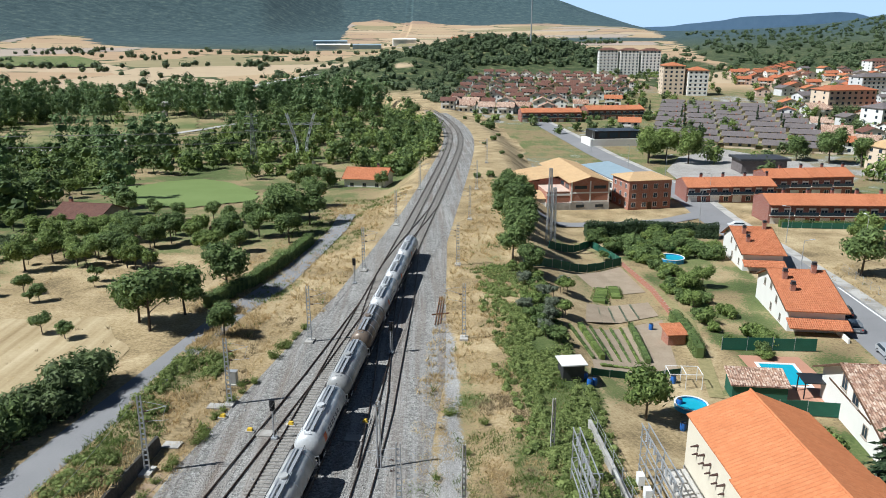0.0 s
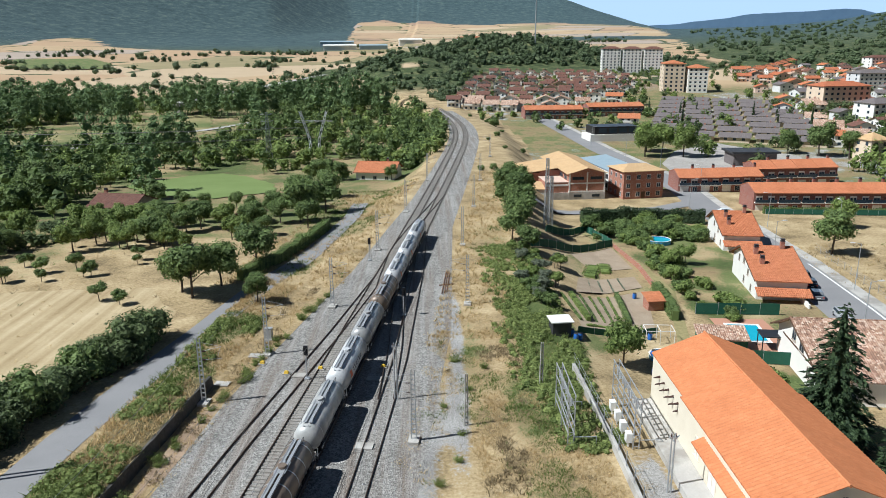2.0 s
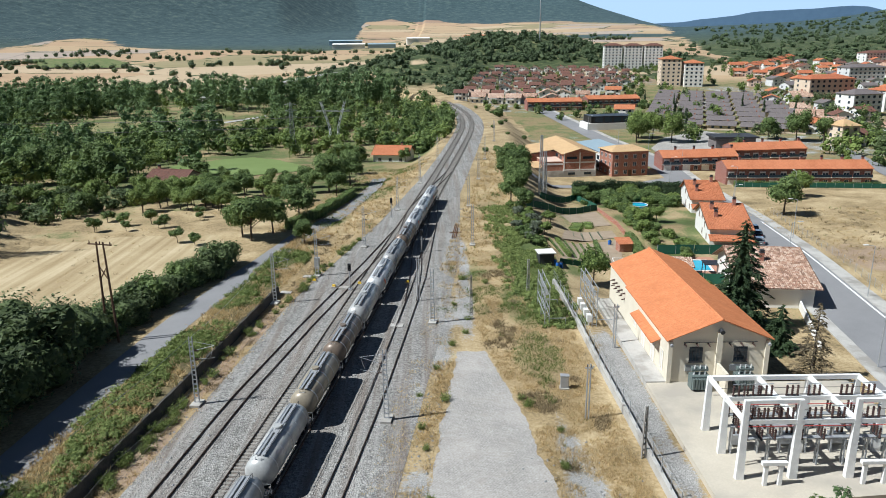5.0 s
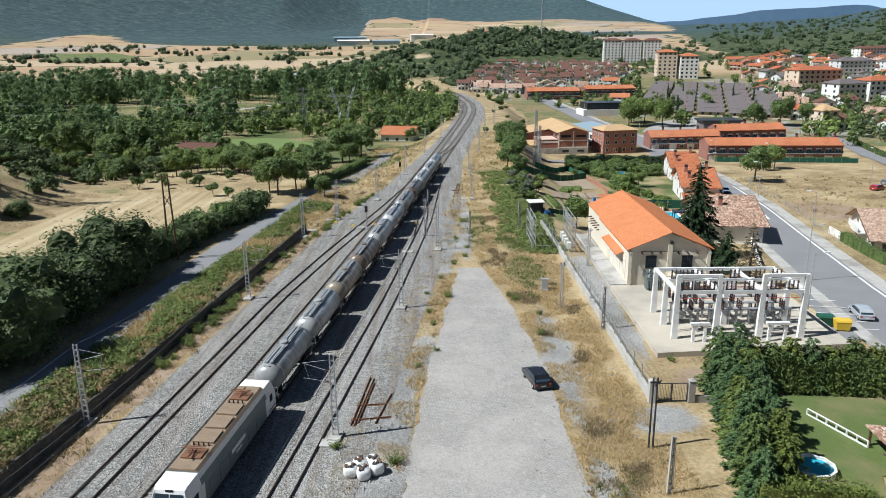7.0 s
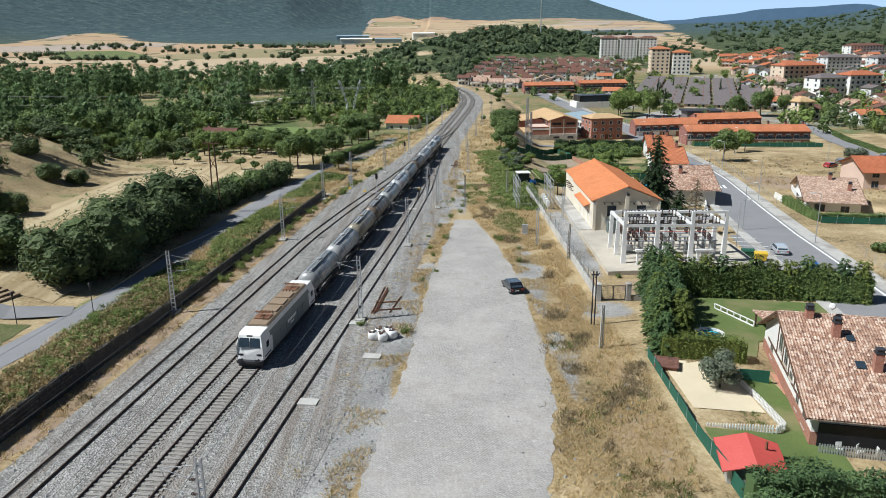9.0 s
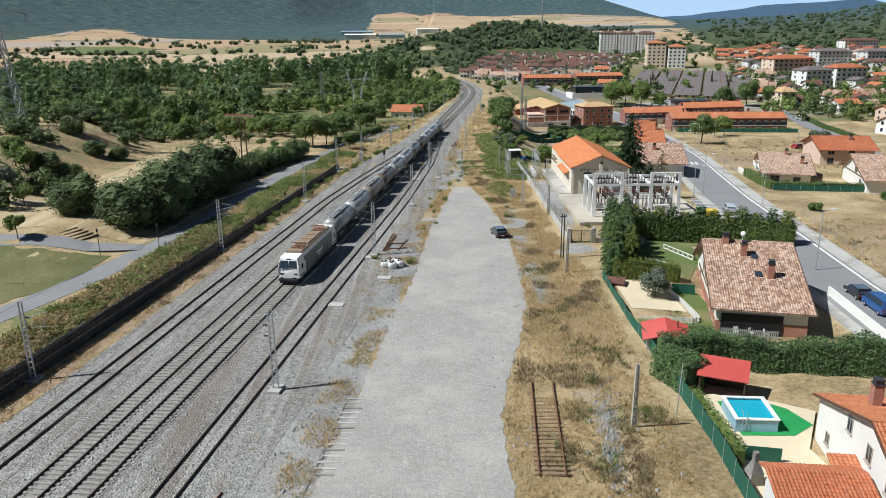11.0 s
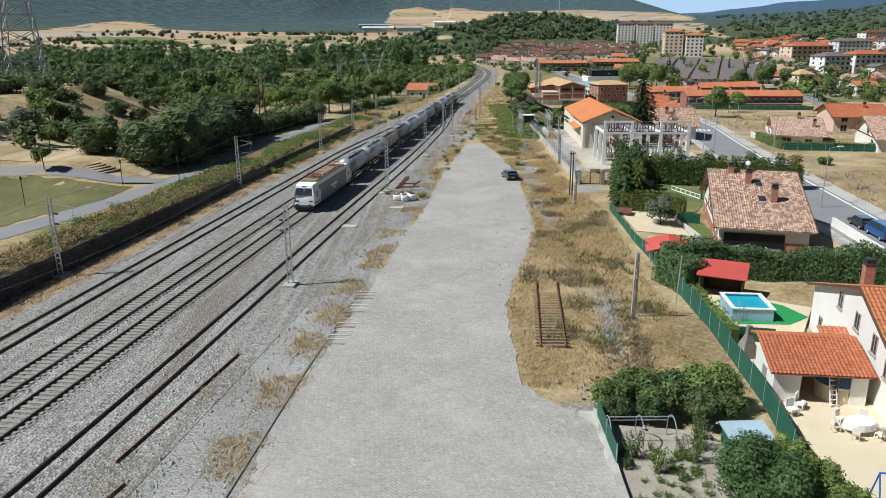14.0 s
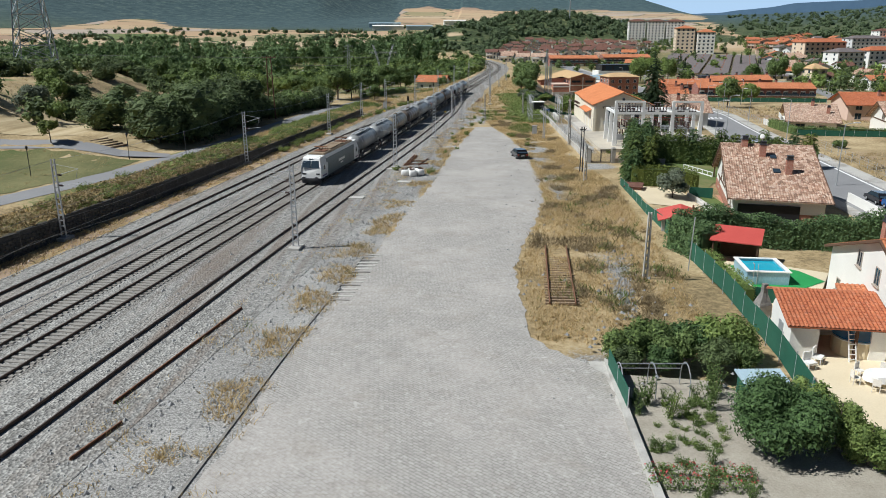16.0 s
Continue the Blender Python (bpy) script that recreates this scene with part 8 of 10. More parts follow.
for k in range(8):
    put_house(4, 318 + k * 13, 800 + k * 17, 40)
# works beyond the fields
for x, y, w, d, h, c in ((-190, 1700, 70, 25, 9, "render_white"), (-120, 1720, 60, 30, 8, "blue_roof"), (-40, 1740, 50, 24, 8, "render_white"), (-220, 1900, 80, 30, 10, "blue_roof"), (55, 1120, 30, 14, 7, "render_white")):
    t = thing("warehouse", "distant pale industrial shed among the fields", "warehouse", x, y, land(x, y), 6, "warehouses")
    part("wall", Shape().box(-w / 2, w / 2, -d / 2, d / 2, -6, h), M[c], t)
    part("roof", Shape().loft([[(-w / 2 - 1, -d / 2 - 1, h), (w / 2 + 1, -d / 2 - 1, h), (w / 2 + 1, d / 2 + 1, h), (-w / 2 - 1, d / 2 + 1, h)], [(-w / 2, -0.5, h + 2.5), (w / 2, -0.5, h + 2.5), (w / 2, 0.5, h + 2.5), (-w / 2, 0.5, h + 2.5)]]), M["tile_red"] if x > 0 else M[c], t)

# ---- houses along the street ----
H3 = house(53.5, 161.5, -2.2, -8, 10.5, 11.0, 6.0, 3.6, 3.0, "render_white", "tile_mottled", "white gabled house with a mottled tiled roof", 0.9, 1.0, wins=[("w", -3, 3.2, 1.6, 1.8, 0), ("w", -6, 1.0, 1.2, 1.4, 0), ("w", 0, 3.6, 1.4, 1.8, 0)], chims=[(-1, -4, 1.4)], courses=24, col=0.3)
part("gable_beam", Shape().box(-5.32, -5.24, -7, 4, 3.0, 3.2), M["timber"], H3)
H5 = house(62.0, 201.5, -4.0, -10, 8.0, 11.8, 6.0, 4.2, 2.7, "render_white", "tile_orange", "white house with an orange tiled roof and chimneys", 0.6, 1.0, wins=[("w", -8, 1.0, 0.9, 1.2, 0), ("w", -5.4, 3.0, 0.9, 1.2, 0), ("w", -3, 1.0, 0.9, 1.2, 0), ("w", -2.0, 4.2, 1.0, 1.2, 0), ("w", 1.5, 3.8, 0.9, 1.2, 0)], chims=[(-2.5, -3, 1.4), (-2.2, -6.5, 1.2), (2.5, -0.8, 1.5)], courses=26, col=0.3)
part("lower_roof", tiled_slope(8.8, 2.4, 0.8, 0.3, courses=5), M["tile_orange"], H5, m=pose(0, -12.0, 2.2))
H4 = house(69.5, 235.6, -5.2, -9, 7.4, 11.0, 5.5, 4.0, 2.7, "render_white", "tile_orange", "white house with an orange tiled roof and skylight", 0.6, 1.0, wins=[("w", -8, 1.0, 0.9, 1.2, 0), ("w", -5, 3.0, 0.9, 1.2, 0), ("w", -1.0, 3.6, 1.0, 1.2, 0), ("w", -2.5, 1.0, 0.9, 1.2, 0)], chims=[(-2.0, -3, 1.4), (-2.0, -6.4, 1.2), (2.5, -0.8, 1.5)], courses=26, col=0.3)
part("lower_roof", tiled_slope(8.0, 2.2, 0.8, 0.3, courses=5), M["tile_orange"], H4, m=pose(0, -11.2, 2.0))
H7 = house(82.2, 154.2, -2.45, -18, 9.6, 12.0, 7.0, 2.6, 2.7, "render_white", "tile_mottled", "white gabled house with a large mottled roof", 1.0, 1.0, wins=[("w", -2.5, 2.7, 1.8, 1.6, 0), ("w", -6, 0.8, 1.5, 1.4, 0), ("w", 1.5, 2.7, 1.4, 1.5, 0), ("s", -2.6, 0.3, 2.0, 1.7, 0), ("s", 2, 0.3, 1.6, 1.5, 0)], chims=[(0.5, -1.2, 1.2), (3.4, -6.5, 1.5)], courses=26, col=0.3)
part("balcony", Shape().box(-6.3, -4.85, -6, 2, 2.0, 2.2).box(-6.32, -6.2, -6, 2, 2.2, 3.1), M["render_white"], H7)
H8 = house(105.5, 173.5, -2.7, -8, 13.0, 7.0, 7.0, 4.4, 2.4, "render_pink", "tile_red", "pinkish house with a brownish-red tiled roof", 0.9, 1.0, wins=[("s", -4, 3.0, 1.6, 1.2, 0), ("s", 1, 3.0, 1.6, 1.2, 0), ("s", -4, 0.6, 1.6, 1.6, 0), ("s", 2, 0.6, 2.0, 1.6, 0)], chims=[(2, -2, 1.2)], courses=16, col=0.3)
H9 = house(97.5, 139.0, -1.9, -14, 12.0, 12.0, 7.0, 3.2, 3.4, "render_white", "tile_mottled", "white half-timbered house with a tiled roof", 1.0, 1.0, wins=[("w", -3, 3.2, 2.0, 1.6, 0), ("w", -7, 1.0, 1.5, 1.4, 0)], chims=[(1, -3, 1.3)], courses=26, col=0.3)
part("gable_beam", Shape().box(-6.1, -6.02, -9, 5, 2.8, 3.0), M["timber"], H9)
FH = house(-16.6, 322, -6.2, -10, 13, 6, 6, 3.6, 2.4, "render_white", "tile_orange", "white farmhouse with an orange tiled roof among trees", 0.7, 1.0, wins=[("s", -4, 1.0, 1.2, 1.2, 0), ("s", 0, 1.0, 1.2, 1.2, 0), ("s", 4, 1.0, 1.2, 1.2, 0)], chims=[(3, 1, 1.3)], col=0.4)
BH = house(-77.5, 258.0, -3.2, -12, 12, 5.5, 5.5, 3.4, 2.2, "stone_wall", "tile_brown", "old stone farmhouse with a weathered tiled roof", 0.5, 1.0, wins=[("s", -4, 0.9, 1.0, 1.2, 0), ("s", 3, 0.9, 1.0, 1.2, 0)], chims=[(-5, 1, 1.2)], col=0.4)

# garden shed roofs, pool and terrace behind the electricity building
whole("pool_terrace", sheet([(43.5, 166), (52, 165), (52.5, 180), (44.5, 181)], 0.07, None, 20), M["terracotta"], "terracotta paving round the sunken pool", "paving", "structure")
sp = thing("sunken_pool", "sunken rectangular pool with bright blue water", "pool", 47.6, 174.2, land(47.6, 174.2) + 0.1, -8)
part("coping", Shape().box(-2.6, 2.6, -3.6, -3.2, 0, 0.1).box(-2.6, 2.6, 3.2, 3.6, 0, 0.1).box(-2.6, -2.2, -3.2, 3.2, 0, 0.1).box(2.2, 2.6, -3.2, 3.2, 0, 0.1), M["render_white"], sp)
part("water", Shape().box(-2.2, 2.2, -3.2, 3.2, -0.2, 0.03), M["water"], sp)
sl = thing("black_canopy", "black flat canopy beside the pool", "canopy", 49.3, 168.2, land(49.3, 168), -8)
part("roof", Shape().box(-2.6, 2.6, -1.4, 1.4, 2.2, 2.35), M["black"], sl)
for sx in (-2.4, 2.4):
    for sy in (-1.2, 1.2):
        part("post", Shape().box(sx - 0.06, sx + 0.06, sy - 0.06, sy + 0.06, 0, 2.2), M["black"], sl)
ps = thing("pool_shed", "low shed with mottled tiles by the pool", "shed", 41.5, 168.8, land(41.5, 168.8), -8)
part("wall", Shape().box(-3.2, 3.2, -1.6, 1.6, -0.5, 2.0), M["green_mesh"], ps)
part("roof", tiled_slope(7.0, 3.8, 0.8, 0.3, courses=6), M["tile_mottled"], ps, m=pose(0, 1.9, 2.0))
screen_fence([(38.5, 163.5), (45, 163.2), (52, 161.8)], 1.8, land, "tall dark-green screen fence behind the pool")
screen_fence([(43, 183), (50, 182.5), (56, 182)], 1.8, land, "dark-green screen between two gardens")
inf = round_pool(32.4, 165.5, 1.9, 0.6, "pool_blue", "bright blue inflatable paddling pool", land(32.4, 165.5), 16)
round_pool(52.5, 233, 2.6, 1.0, "pool_blue", "round blue garden pool with cover", land(52.5, 233), 16)
bx = thing("poly_tunnel_frame", "white tubular garden frame", "frame", 33.5, 170.5, land(33.5, 170.5), -5)
for k in range(3):
    part("hoop", Shape().beam((-2 + 2 * k, 0, 0), (-2 + 2 * k, 0, 2.0), 0.07).beam((-2 + 2 * k, 2.5, 0), (-2 + 2 * k, 2.5, 2.0), 0.07).beam((-2 + 2 * k, 0, 2.0), (-2 + 2 * k, 2.5, 2.0), 0.07), M["white"], bx)
part("ridge_bar", Shape().beam((-2, 0, 2.0), (2, 0, 2.0), 0.07).beam((-2, 2.5, 2.0), (2, 2.5, 2.0), 0.07), M["white"], bx)

# ---- lanes, kerbs and markings ----
whole("park_path", ribbon([(-43.6, 80.5), (-50, 78.6), (-62, 77.5), (-80, 77)], 3.2, 0.09), M["asphalt"], "pale asphalt path through the dry park", "path", "structure")
whole("side_street", ribbon([(168, 352), (159, 313), (147.6, 265), (133.5, 220), (124, 190), (114, 160), (106, 120)], 6.0, 0.08), M["asphalt"], "grey asphalt side street", "road", "structure")
whole("side_street", ribbon([(79, 285), (66, 276), (52, 272), (36, 271), (20, 273)], 5.5, 0.08), M["asphalt"], "grey lane before the brick hall", "road", "structure")
whole("plaza_paving", sheet([(88, 330), (112, 326), (140, 335), (150, 365), (128, 400), (104, 380), (90, 352)], 0.09, None, 12), M["paving"], "pale paved plaza in the town", "paving", "structure")
whole("park_ground", sheet([(-85, 82), (-47, 83), (-45.5, 92), (-50, 104), (-62, 106), (-84, 112)], 0.05, None, 5, 1.2), M["stubble"], "dry straw-coloured park ground", "ground", "structure")
whole("meadow", sheet([(-88, 48), (-53, 50), (-46.6, 68), (-46.4, 76.2), (-88, 74.5)], 0.05, None, 5, 0.8), M["meadow"], "patchy green and dry meadow beside the lane", "meadow", "structure")
whole("football_pitch", sheet([(-97, 305), (-92, 318), (-83, 330), (-74, 336), (-62, 326), (-48, 305), (-46, 290), (-61, 278), (-78, 285)], 0.12, None, 5, 1.0), M["pitch"], "mown green pitch among trees", "pitch", "structure")
whole("far_meadow", sheet([(-215, 400), (-156, 405), (-118, 470), (-121, 490), (-146, 572), (-169, 546), (-200, 470)], 0.12, None, 8, 3.0), M["pasture"], "dry meadow beyond the riverside trees", "meadow", "structure")
whole("far_track", ribbon([(-260, 395), (-190, 398), (-155, 410), (-128, 466), (-116, 490), (-96, 540), (-84, 600)], 5, 0.25), M["concrete"], "pale dirt road across the meadow", "road", "structure")


def kerb_line(path, dist, w, h, name, label, mat="concrete"):
    s = Shape()
    pts = [Vector(p) for p in path]
    rings = []
    for i, p in enumerate(pts):
        d = (pts[min(i + 1, len(pts) - 1)] - pts[max(i - 1, 0)]).normalized()
        nr = Vector((d.y, -d.x))
        a, b = p + nr * dist, p + nr * (dist + w)
        za, zb = land(a.x, a.y), land(b.x, b.y)
        rings.append([(a.x, a.y, za - 0.1), (b.x, b.y, zb - 0.1), (b.x, b.y, zb + h), (a.x, a.y, za + h)])
    whole(name, s.loft(rings), M[mat], label, "pavement", "structure")


dense_R = [tuple(Vector(a).lerp(Vector(b), k / 4)) for a, b in zip(ROAD_R, ROAD_R[1:]) for k in range(4)]
kerb_line(dense_R, 4.5, 2.4, 0.17, "pavement", "pale concrete pavement with a kerb")
kerb_line(dense_R[:28], -6.2, 1.7, 0.17, "pavement", "pale concrete pavement with a kerb")
M["road_paint"] = plain("road_paint", (0.72, 0.72, 0.70), 0.7)
edge_m = Shape()
for (ax, ay), (bx, by) in zip(dense_R[:44], dense_R[1:45]):
    d = Vector((bx - ax, by - ay)).normalized()
    nr = Vector((d.y, -d.x))
    a, b = Vector((ax, ay)) + nr * 3.9, Vector((bx, by)) + nr * 3.9
    edge_m.beam((a.x, a.y, land(a.x, a.y) + 0.075), (b.x, b.y, land(b.x, b.y) + 0.075), 0.35, 0.03)
whole("edge_line", edge_m, M["road_paint"], "white painted line along the kerb", "road marking", "structure")
for k in range(7):
    x = 61.0 + k * 1.1
    whole("crossing_stripe", Shape().box(-0.3, 0.3, -2.0, 2.0, 0, 0.03), M["road_paint"], "white stripe of a pedestrian crossing", "road marking", "structure", m=pose(x, 173.0 - k * 0.15, land(x, 173) + 0.1, 0, 0, -10))
for k in range(6):
    whole("bay_line", Shape().box(-2.4, 2.4, -0.06, 0.06, 0, 0.03), M["road_paint"], "white painted parking bay line", "road marking", "structure", m=pose(51.2, 108 + k * 2.6, land(51.2, 110) + 0.09, 0, 0, -10))
whole("parking_strip", ribbon([(50.0, 104), (51.6, 112), (53.2, 124)], 5.4, 0.065), M["asphalt"], "asphalt parking bays beside the street", "parking", "structure")


def street_lamp(x, y, turn, h=8.5):
    t = thing("street_lamp", "tall grey street lamp with one arm", "street lamp", x, y, land(x, y), turn, "street lamps")
    part("pole", Shape().tube((0, 0, -0.2), (0, 0, h), 0.09, 0.05), M["galv"], t)
    part("arm", Shape().tube((0, 0, h), (1.3, 0, h + 0.25), 0.04), M["galv"], t)
    part("lamp_head", Shape().box(1.1, 1.9, -0.15, 0.15, h + 0.18, h + 0.32), M["white"], t)


for x, y, tr in ((50.2, 42, 0), (52.4, 76, 0), (62.5, 118, 180), (54.3, 128, 0), (68.5, 155, 180), (63.5, 172, 0), (75.5, 195, 180), (70.2, 215, 0), (85, 250, 180), (74, 275, 0), (86, 300, 180), (47, 112.5, 0), (96, 238, 90), (130, 200, 180), (118, 222, 90), (84, 335, 0), (78, 360, 180), (72, 395, 0)):
    street_lamp(x, y, tr)
for x, y in ((-47.7, 76.2), (-40.6, 79.4), (-57, 50), (-55, 64)):
    t = thing("path_lamp", "slim dark lamp post by the lane", "lamp post", x, y, land(x, y), 0, "path lamps")
    part("post", Shape().tube((0, 0, -0.2), (0, 0, 3.4), 0.05), M["dark_steel"], t)
    part("lantern", Shape().loft([[(0.1 * math.cos(a), 0.1 * math.sin(a), 3.4) for a in (0, 1.57, 3.14, 4.71)], [(0.2 * math.cos(a), 0.2 * math.sin(a), 3.75) for a in (0, 1.57, 3.14, 4.71)], [(0.04 * math.cos(a), 0.04 * math.sin(a), 3.95) for a in (0, 1.57, 3.14, 4.71)]]), M["dark_steel"], t)
for x, y, tr, c in ((48.9, 107.6, -8, "yellow"), (47.6, 109.2, -8, "green_mesh"), (53.6, 101.5, -12, "blue")):
    t = thing("waste_container", "coloured wheeled waste container by the kerb", "waste container", x, y, land(x, y) + 0.07, tr, "waste containers")
    part("body", Shape().loft([[(-0.75, -0.5, 0.15), (0.75, -0.5, 0.15), (0.75, 0.5, 0.15), (-0.75, 0.5, 0.15)], [(-0.9, -0.6, 1.2), (0.9, -0.6, 1.2), (0.9, 0.6, 1.2), (-0.9, 0.6, 1.2)]]), M[c], t)
    part("lid", Shape().loft([[(-0.93, y_, z_) for y_, z_ in ((-0.63, 1.2), (0.63, 1.2), (0.5, 1.45), (-0.5, 1.4))], [(0.93, y_, z_) for y_, z_ in ((-0.63, 1.2), (0.63, 1.2), (0.5, 1.45), (-0.5, 1.4))]]), M[c], t)
    for sx in (-0.6, 0.6):
        part("wheel", Shape().tube((sx, -0.45, 0.1), (sx, -0.35, 0.1), 0.1), M["tyre"], t)
st = thing("park_steps", "flight of dark sleepers set as steps in a bank", "steps", -51.7, 81.6, land(-51.7, 81.6) - 0.05, 74)
for k in range(5):
    part("step", Shape().box(-1.8, 1.8, k * 0.9 - 0.15, k * 0.9 + 0.2, k * 0.2, k * 0.2 + 0.25), M["wood"], st)

# wire fences along the plots
def wire_fence(path, label, h=1.6, step=3.0):
    t = thing("wire_fence", label, "fence")
    for (ax, ay), (bx, by) in zip(path, path[1:]):
        n_ = max(1, int(math.hypot(bx - ax, by - ay) / step))
        for i in range(n_):
            u, v = i / n_, (i + 1) / n_
            a, b = (ax + (bx - ax) * u, ay + (by - ay) * u), (ax + (bx - ax) * v, ay + (by - ay) * v)
            part("fence_post", Shape().tube((*a, land(*a) - 0.2), (*a, land(*a) + h), 0.04, 0.04, 5), M["galv"], t)
            s = Shape()
            for z in (0.3, 0.75, 1.2, h - 0.05):
                s.beam((*a, land(*a) + z), (*b, land(*b) + z), 0.02)
            part("fence_wires", s, M["galv"], t)


wire_fence([(60, 60), (63.5, 92), (66.2, 112)], "thin wire fence along the pavement")
wire_fence([(70, 148), (75, 172), (80.5, 205), (84, 225)], "thin wire fence round an empty plot")
screen_fence([(59.5, 46), (60.2, 57)], 1.6, land, "green screened fence at a plot corner")
gw = thing("garden_wall", "low white garden wall along the pavement", "wall")
for (ax, ay), (bx, by) in (((71.6, 138), (73.4, 158)), ((47.6, 46), (49.2, 66)), ((50.2, 134), (55.2, 150)), ((62.4, 185), (65.4, 205))):
    z = land((ax + bx) / 2, (ay + by) / 2)
    part("wall_section", Shape().beam((ax, ay, z + 0.5), (bx, by, z + 0.5), 0.25, 1.3), M["render_white"], gw)
hedge("garden_hedge", [(72.8, 152), (71.6, 140), (71.6, 134.4), (82, 132.6), (92, 131)], 1.6, 1.8, "clipped green hedge round the white house", "leaf_mid", 21, per=26, size=0.22)
screen_fence([(71.0, 133.0), (82, 131.2), (94, 129.4)], 1.2, land, "green screen below the hedge")
hedge("garden_hedge", [(94, 146), (100, 158), (112, 160)], 1.4, 1.6, "clipped green hedge behind the houses", "leaf_mid", 22, per=22, size=0.25)
hedge("terrace_hedge", [(92, 268), (104, 266.5), (118, 264.5), (134, 262)], 1.6, 1.7, "clipped hedge before the brick terrace", "leaf_mid", 23, per=22, size=0.28)
screen_fence([(92, 266.6), (104, 265), (118, 263), (136, 260.4)], 1.4, land, "dark screen fence before the brick terrace")
hedge("roadside_hedge", [(138, 218), (151, 262), (163, 312)], 1.4, 1.6, "clipped hedge along the side street", "leaf_mid", 24, per=20, size=0.3)
gr = thing("garden_balustrade", "low white balustrade across the pool lawn", "fence")
for k in range(7):
    u = k / 6
    x, y = 33.9 + 2.7 * u, 85.6 - 5.4 * u
    part("post", Shape().box(-0.06, 0.06, -0.06, 0.06, 0, 0.85), M["white"], gr, m=pose(x, y, land(x, y)))
part("rail", Shape().beam((33.9, 85.6, land(34, 85) + 0.85), (36.6, 80.2, land(36.6, 80) + 0.85), 0.12, 0.08).beam((33.9, 85.6, land(34, 85) + 0.2), (36.6, 80.2, land(36.6, 80) + 0.2), 0.1, 0.3), M["white"], gr)

# ---- allotments beyond the electricity building ----
whole("vegetable_plot", sheet([(18.6, 172.5), (34.4, 175.5), (38.8, 196), (19.8, 186)], 0.06, None, 6), M["soil"], "dry brown soil of the allotment", "plot", "structure")
whole("vegetable_plot", sheet([(25.5, 191.5), (38.8, 198), (39.2, 205), (28, 202)], 0.1, None, 6), M["soil"], "dry tilled soil between the allotments", "plot", "structure")
whole("vegetable_plot", sheet([(32.4, 209), (40.6, 211), (40.6, 228.5), (30, 220.5)], 0.06, None, 6), M["soil"], "bare raked soil of the upper allotment", "plot", "structure")
for k in range(7):
    a = Vector((23.4 + k * 1.3, 177.0 + 0.25 * k))
    hedge("vegetable_bed", [(a.x, a.y), (a.x - 1.2 + 0.45 * k, a.y + 10.5 + 0.6 * k)], 0.4 if k not in (1, 6) else 0.9, 0.45 if k not in (1, 6) else 1.0, "row of green vegetables in dry soil", "leaf_light" if k % 2 else "leaf_mid", 40 + k, per=22, size=0.16)
hedge("vegetable_bed", [(24.0, 175.2), (31.5, 176.6)], 0.8, 0.4, "low row of green vegetables at the plot's edge", "leaf_light", 49, per=24, size=0.16)
hedge("vegetable_bed", [(30.6, 204.5), (33.2, 213)], 3.0, 0.5, "broad yellow-green vegetable bed", "leaf_light", 50, per=30, size=0.2)
hedge("vegetable_bed", [(34.4, 207.5), (35.4, 214)], 2.4, 0.5, "broad yellow-green vegetable bed", "leaf_light", 51, per=30, size=0.2)
for k in range(4):
    hedge("vegetable_bed", [(28.6 + k * 2.2, 193.6 + k), (29.6 + k * 2.0, 201 + 0.8 * k)], 0.3, 0.3, "thin row of staked vegetables on the allotment", "leaf_olive", 60 + k, per=20, size=0.16)
screen_fence([(18.7, 212.1), (30.9, 222.8), (41.1, 229.9), (38.6, 246.5), (26.7, 232.5)], 1.6, land, "green screened fence of an allotment")
screen_fence([(21.8, 171.3), (34.4, 174.6)], 0.9, land, "low green screen across the allotment")
whole("garden_path", ribbon([(36.5, 168), (38.9, 178), (42.8, 195), (42.8, 211), (41.6, 230), (36, 250)], 1.8, 0.07), M["pasture"], "dry footpath between the allotments and gardens", "path", "structure")
wl2 = thing("allotment_wall", "low brick wall along the allotment path", "wall")
for (ax, ay), (bx, by) in (((41.2, 229), (41.8, 211)), ((41.8, 211), (40.6, 196))):
    part("wall_section", Shape().beam((ax, ay, land(ax, ay) + 0.4), (bx, by, land(bx, by) + 0.4), 0.3, 1.2), M["brick"], wl2)
hut = thing("allotment_hut", "small hut with a pale metal roof on the allotment", "hut", 18.9, 169.6, -0.1, 5)
part("wall", Shape().box(-1.3, 1.3, -1.2, 1.2, -0.3, 1.9), M["dark_steel"], hut)
part("roof", Shape().box(-1.6, 1.6, -1.5, 1.5, 1.9, 2.05), M["render_white"], hut)
hut2 = thing("allotment_hut", "little brick hut with an orange tiled roof", "hut", 37.2, 186.2, land(37.2, 186.2), 5)
part("wall", Shape().box(-1.3, 1.3, -1.2, 1.2, -0.3, 1.8), M["brick"], hut2)
part("roof", tiled_slope(3.2, 3.2, 0.6, 0.3), M["tile_orange"], hut2, m=pose(0, 1.6, 1.8))
for x, y in ((20.6, 169.4), (20.9, 168.0), (35.6, 191.6), (31.2, 166.0), (29.6, 160.2), (32.6, 172.4), (21.6, 168.6)):
    t = thing("water_butt", "blue plastic water barrel", "barrel", x, y, land(x, y), 0, "water barrels")
    part("body", Shape().loft([[(r_ * math.cos(a), r_ * math.sin(a), z_) for a in (2 * math.pi * i / 12 for i in range(12))] for r_, z_ in ((0.3, 0), (0.36, 0.3), (0.36, 0.7), (0.3, 1.0))]), M["blue"], t)
    part("lid", Shape().tube((0, 0, 1.0), (0, 0, 1.06), 0.3, 0.28, 12), M["dark_steel"], t)

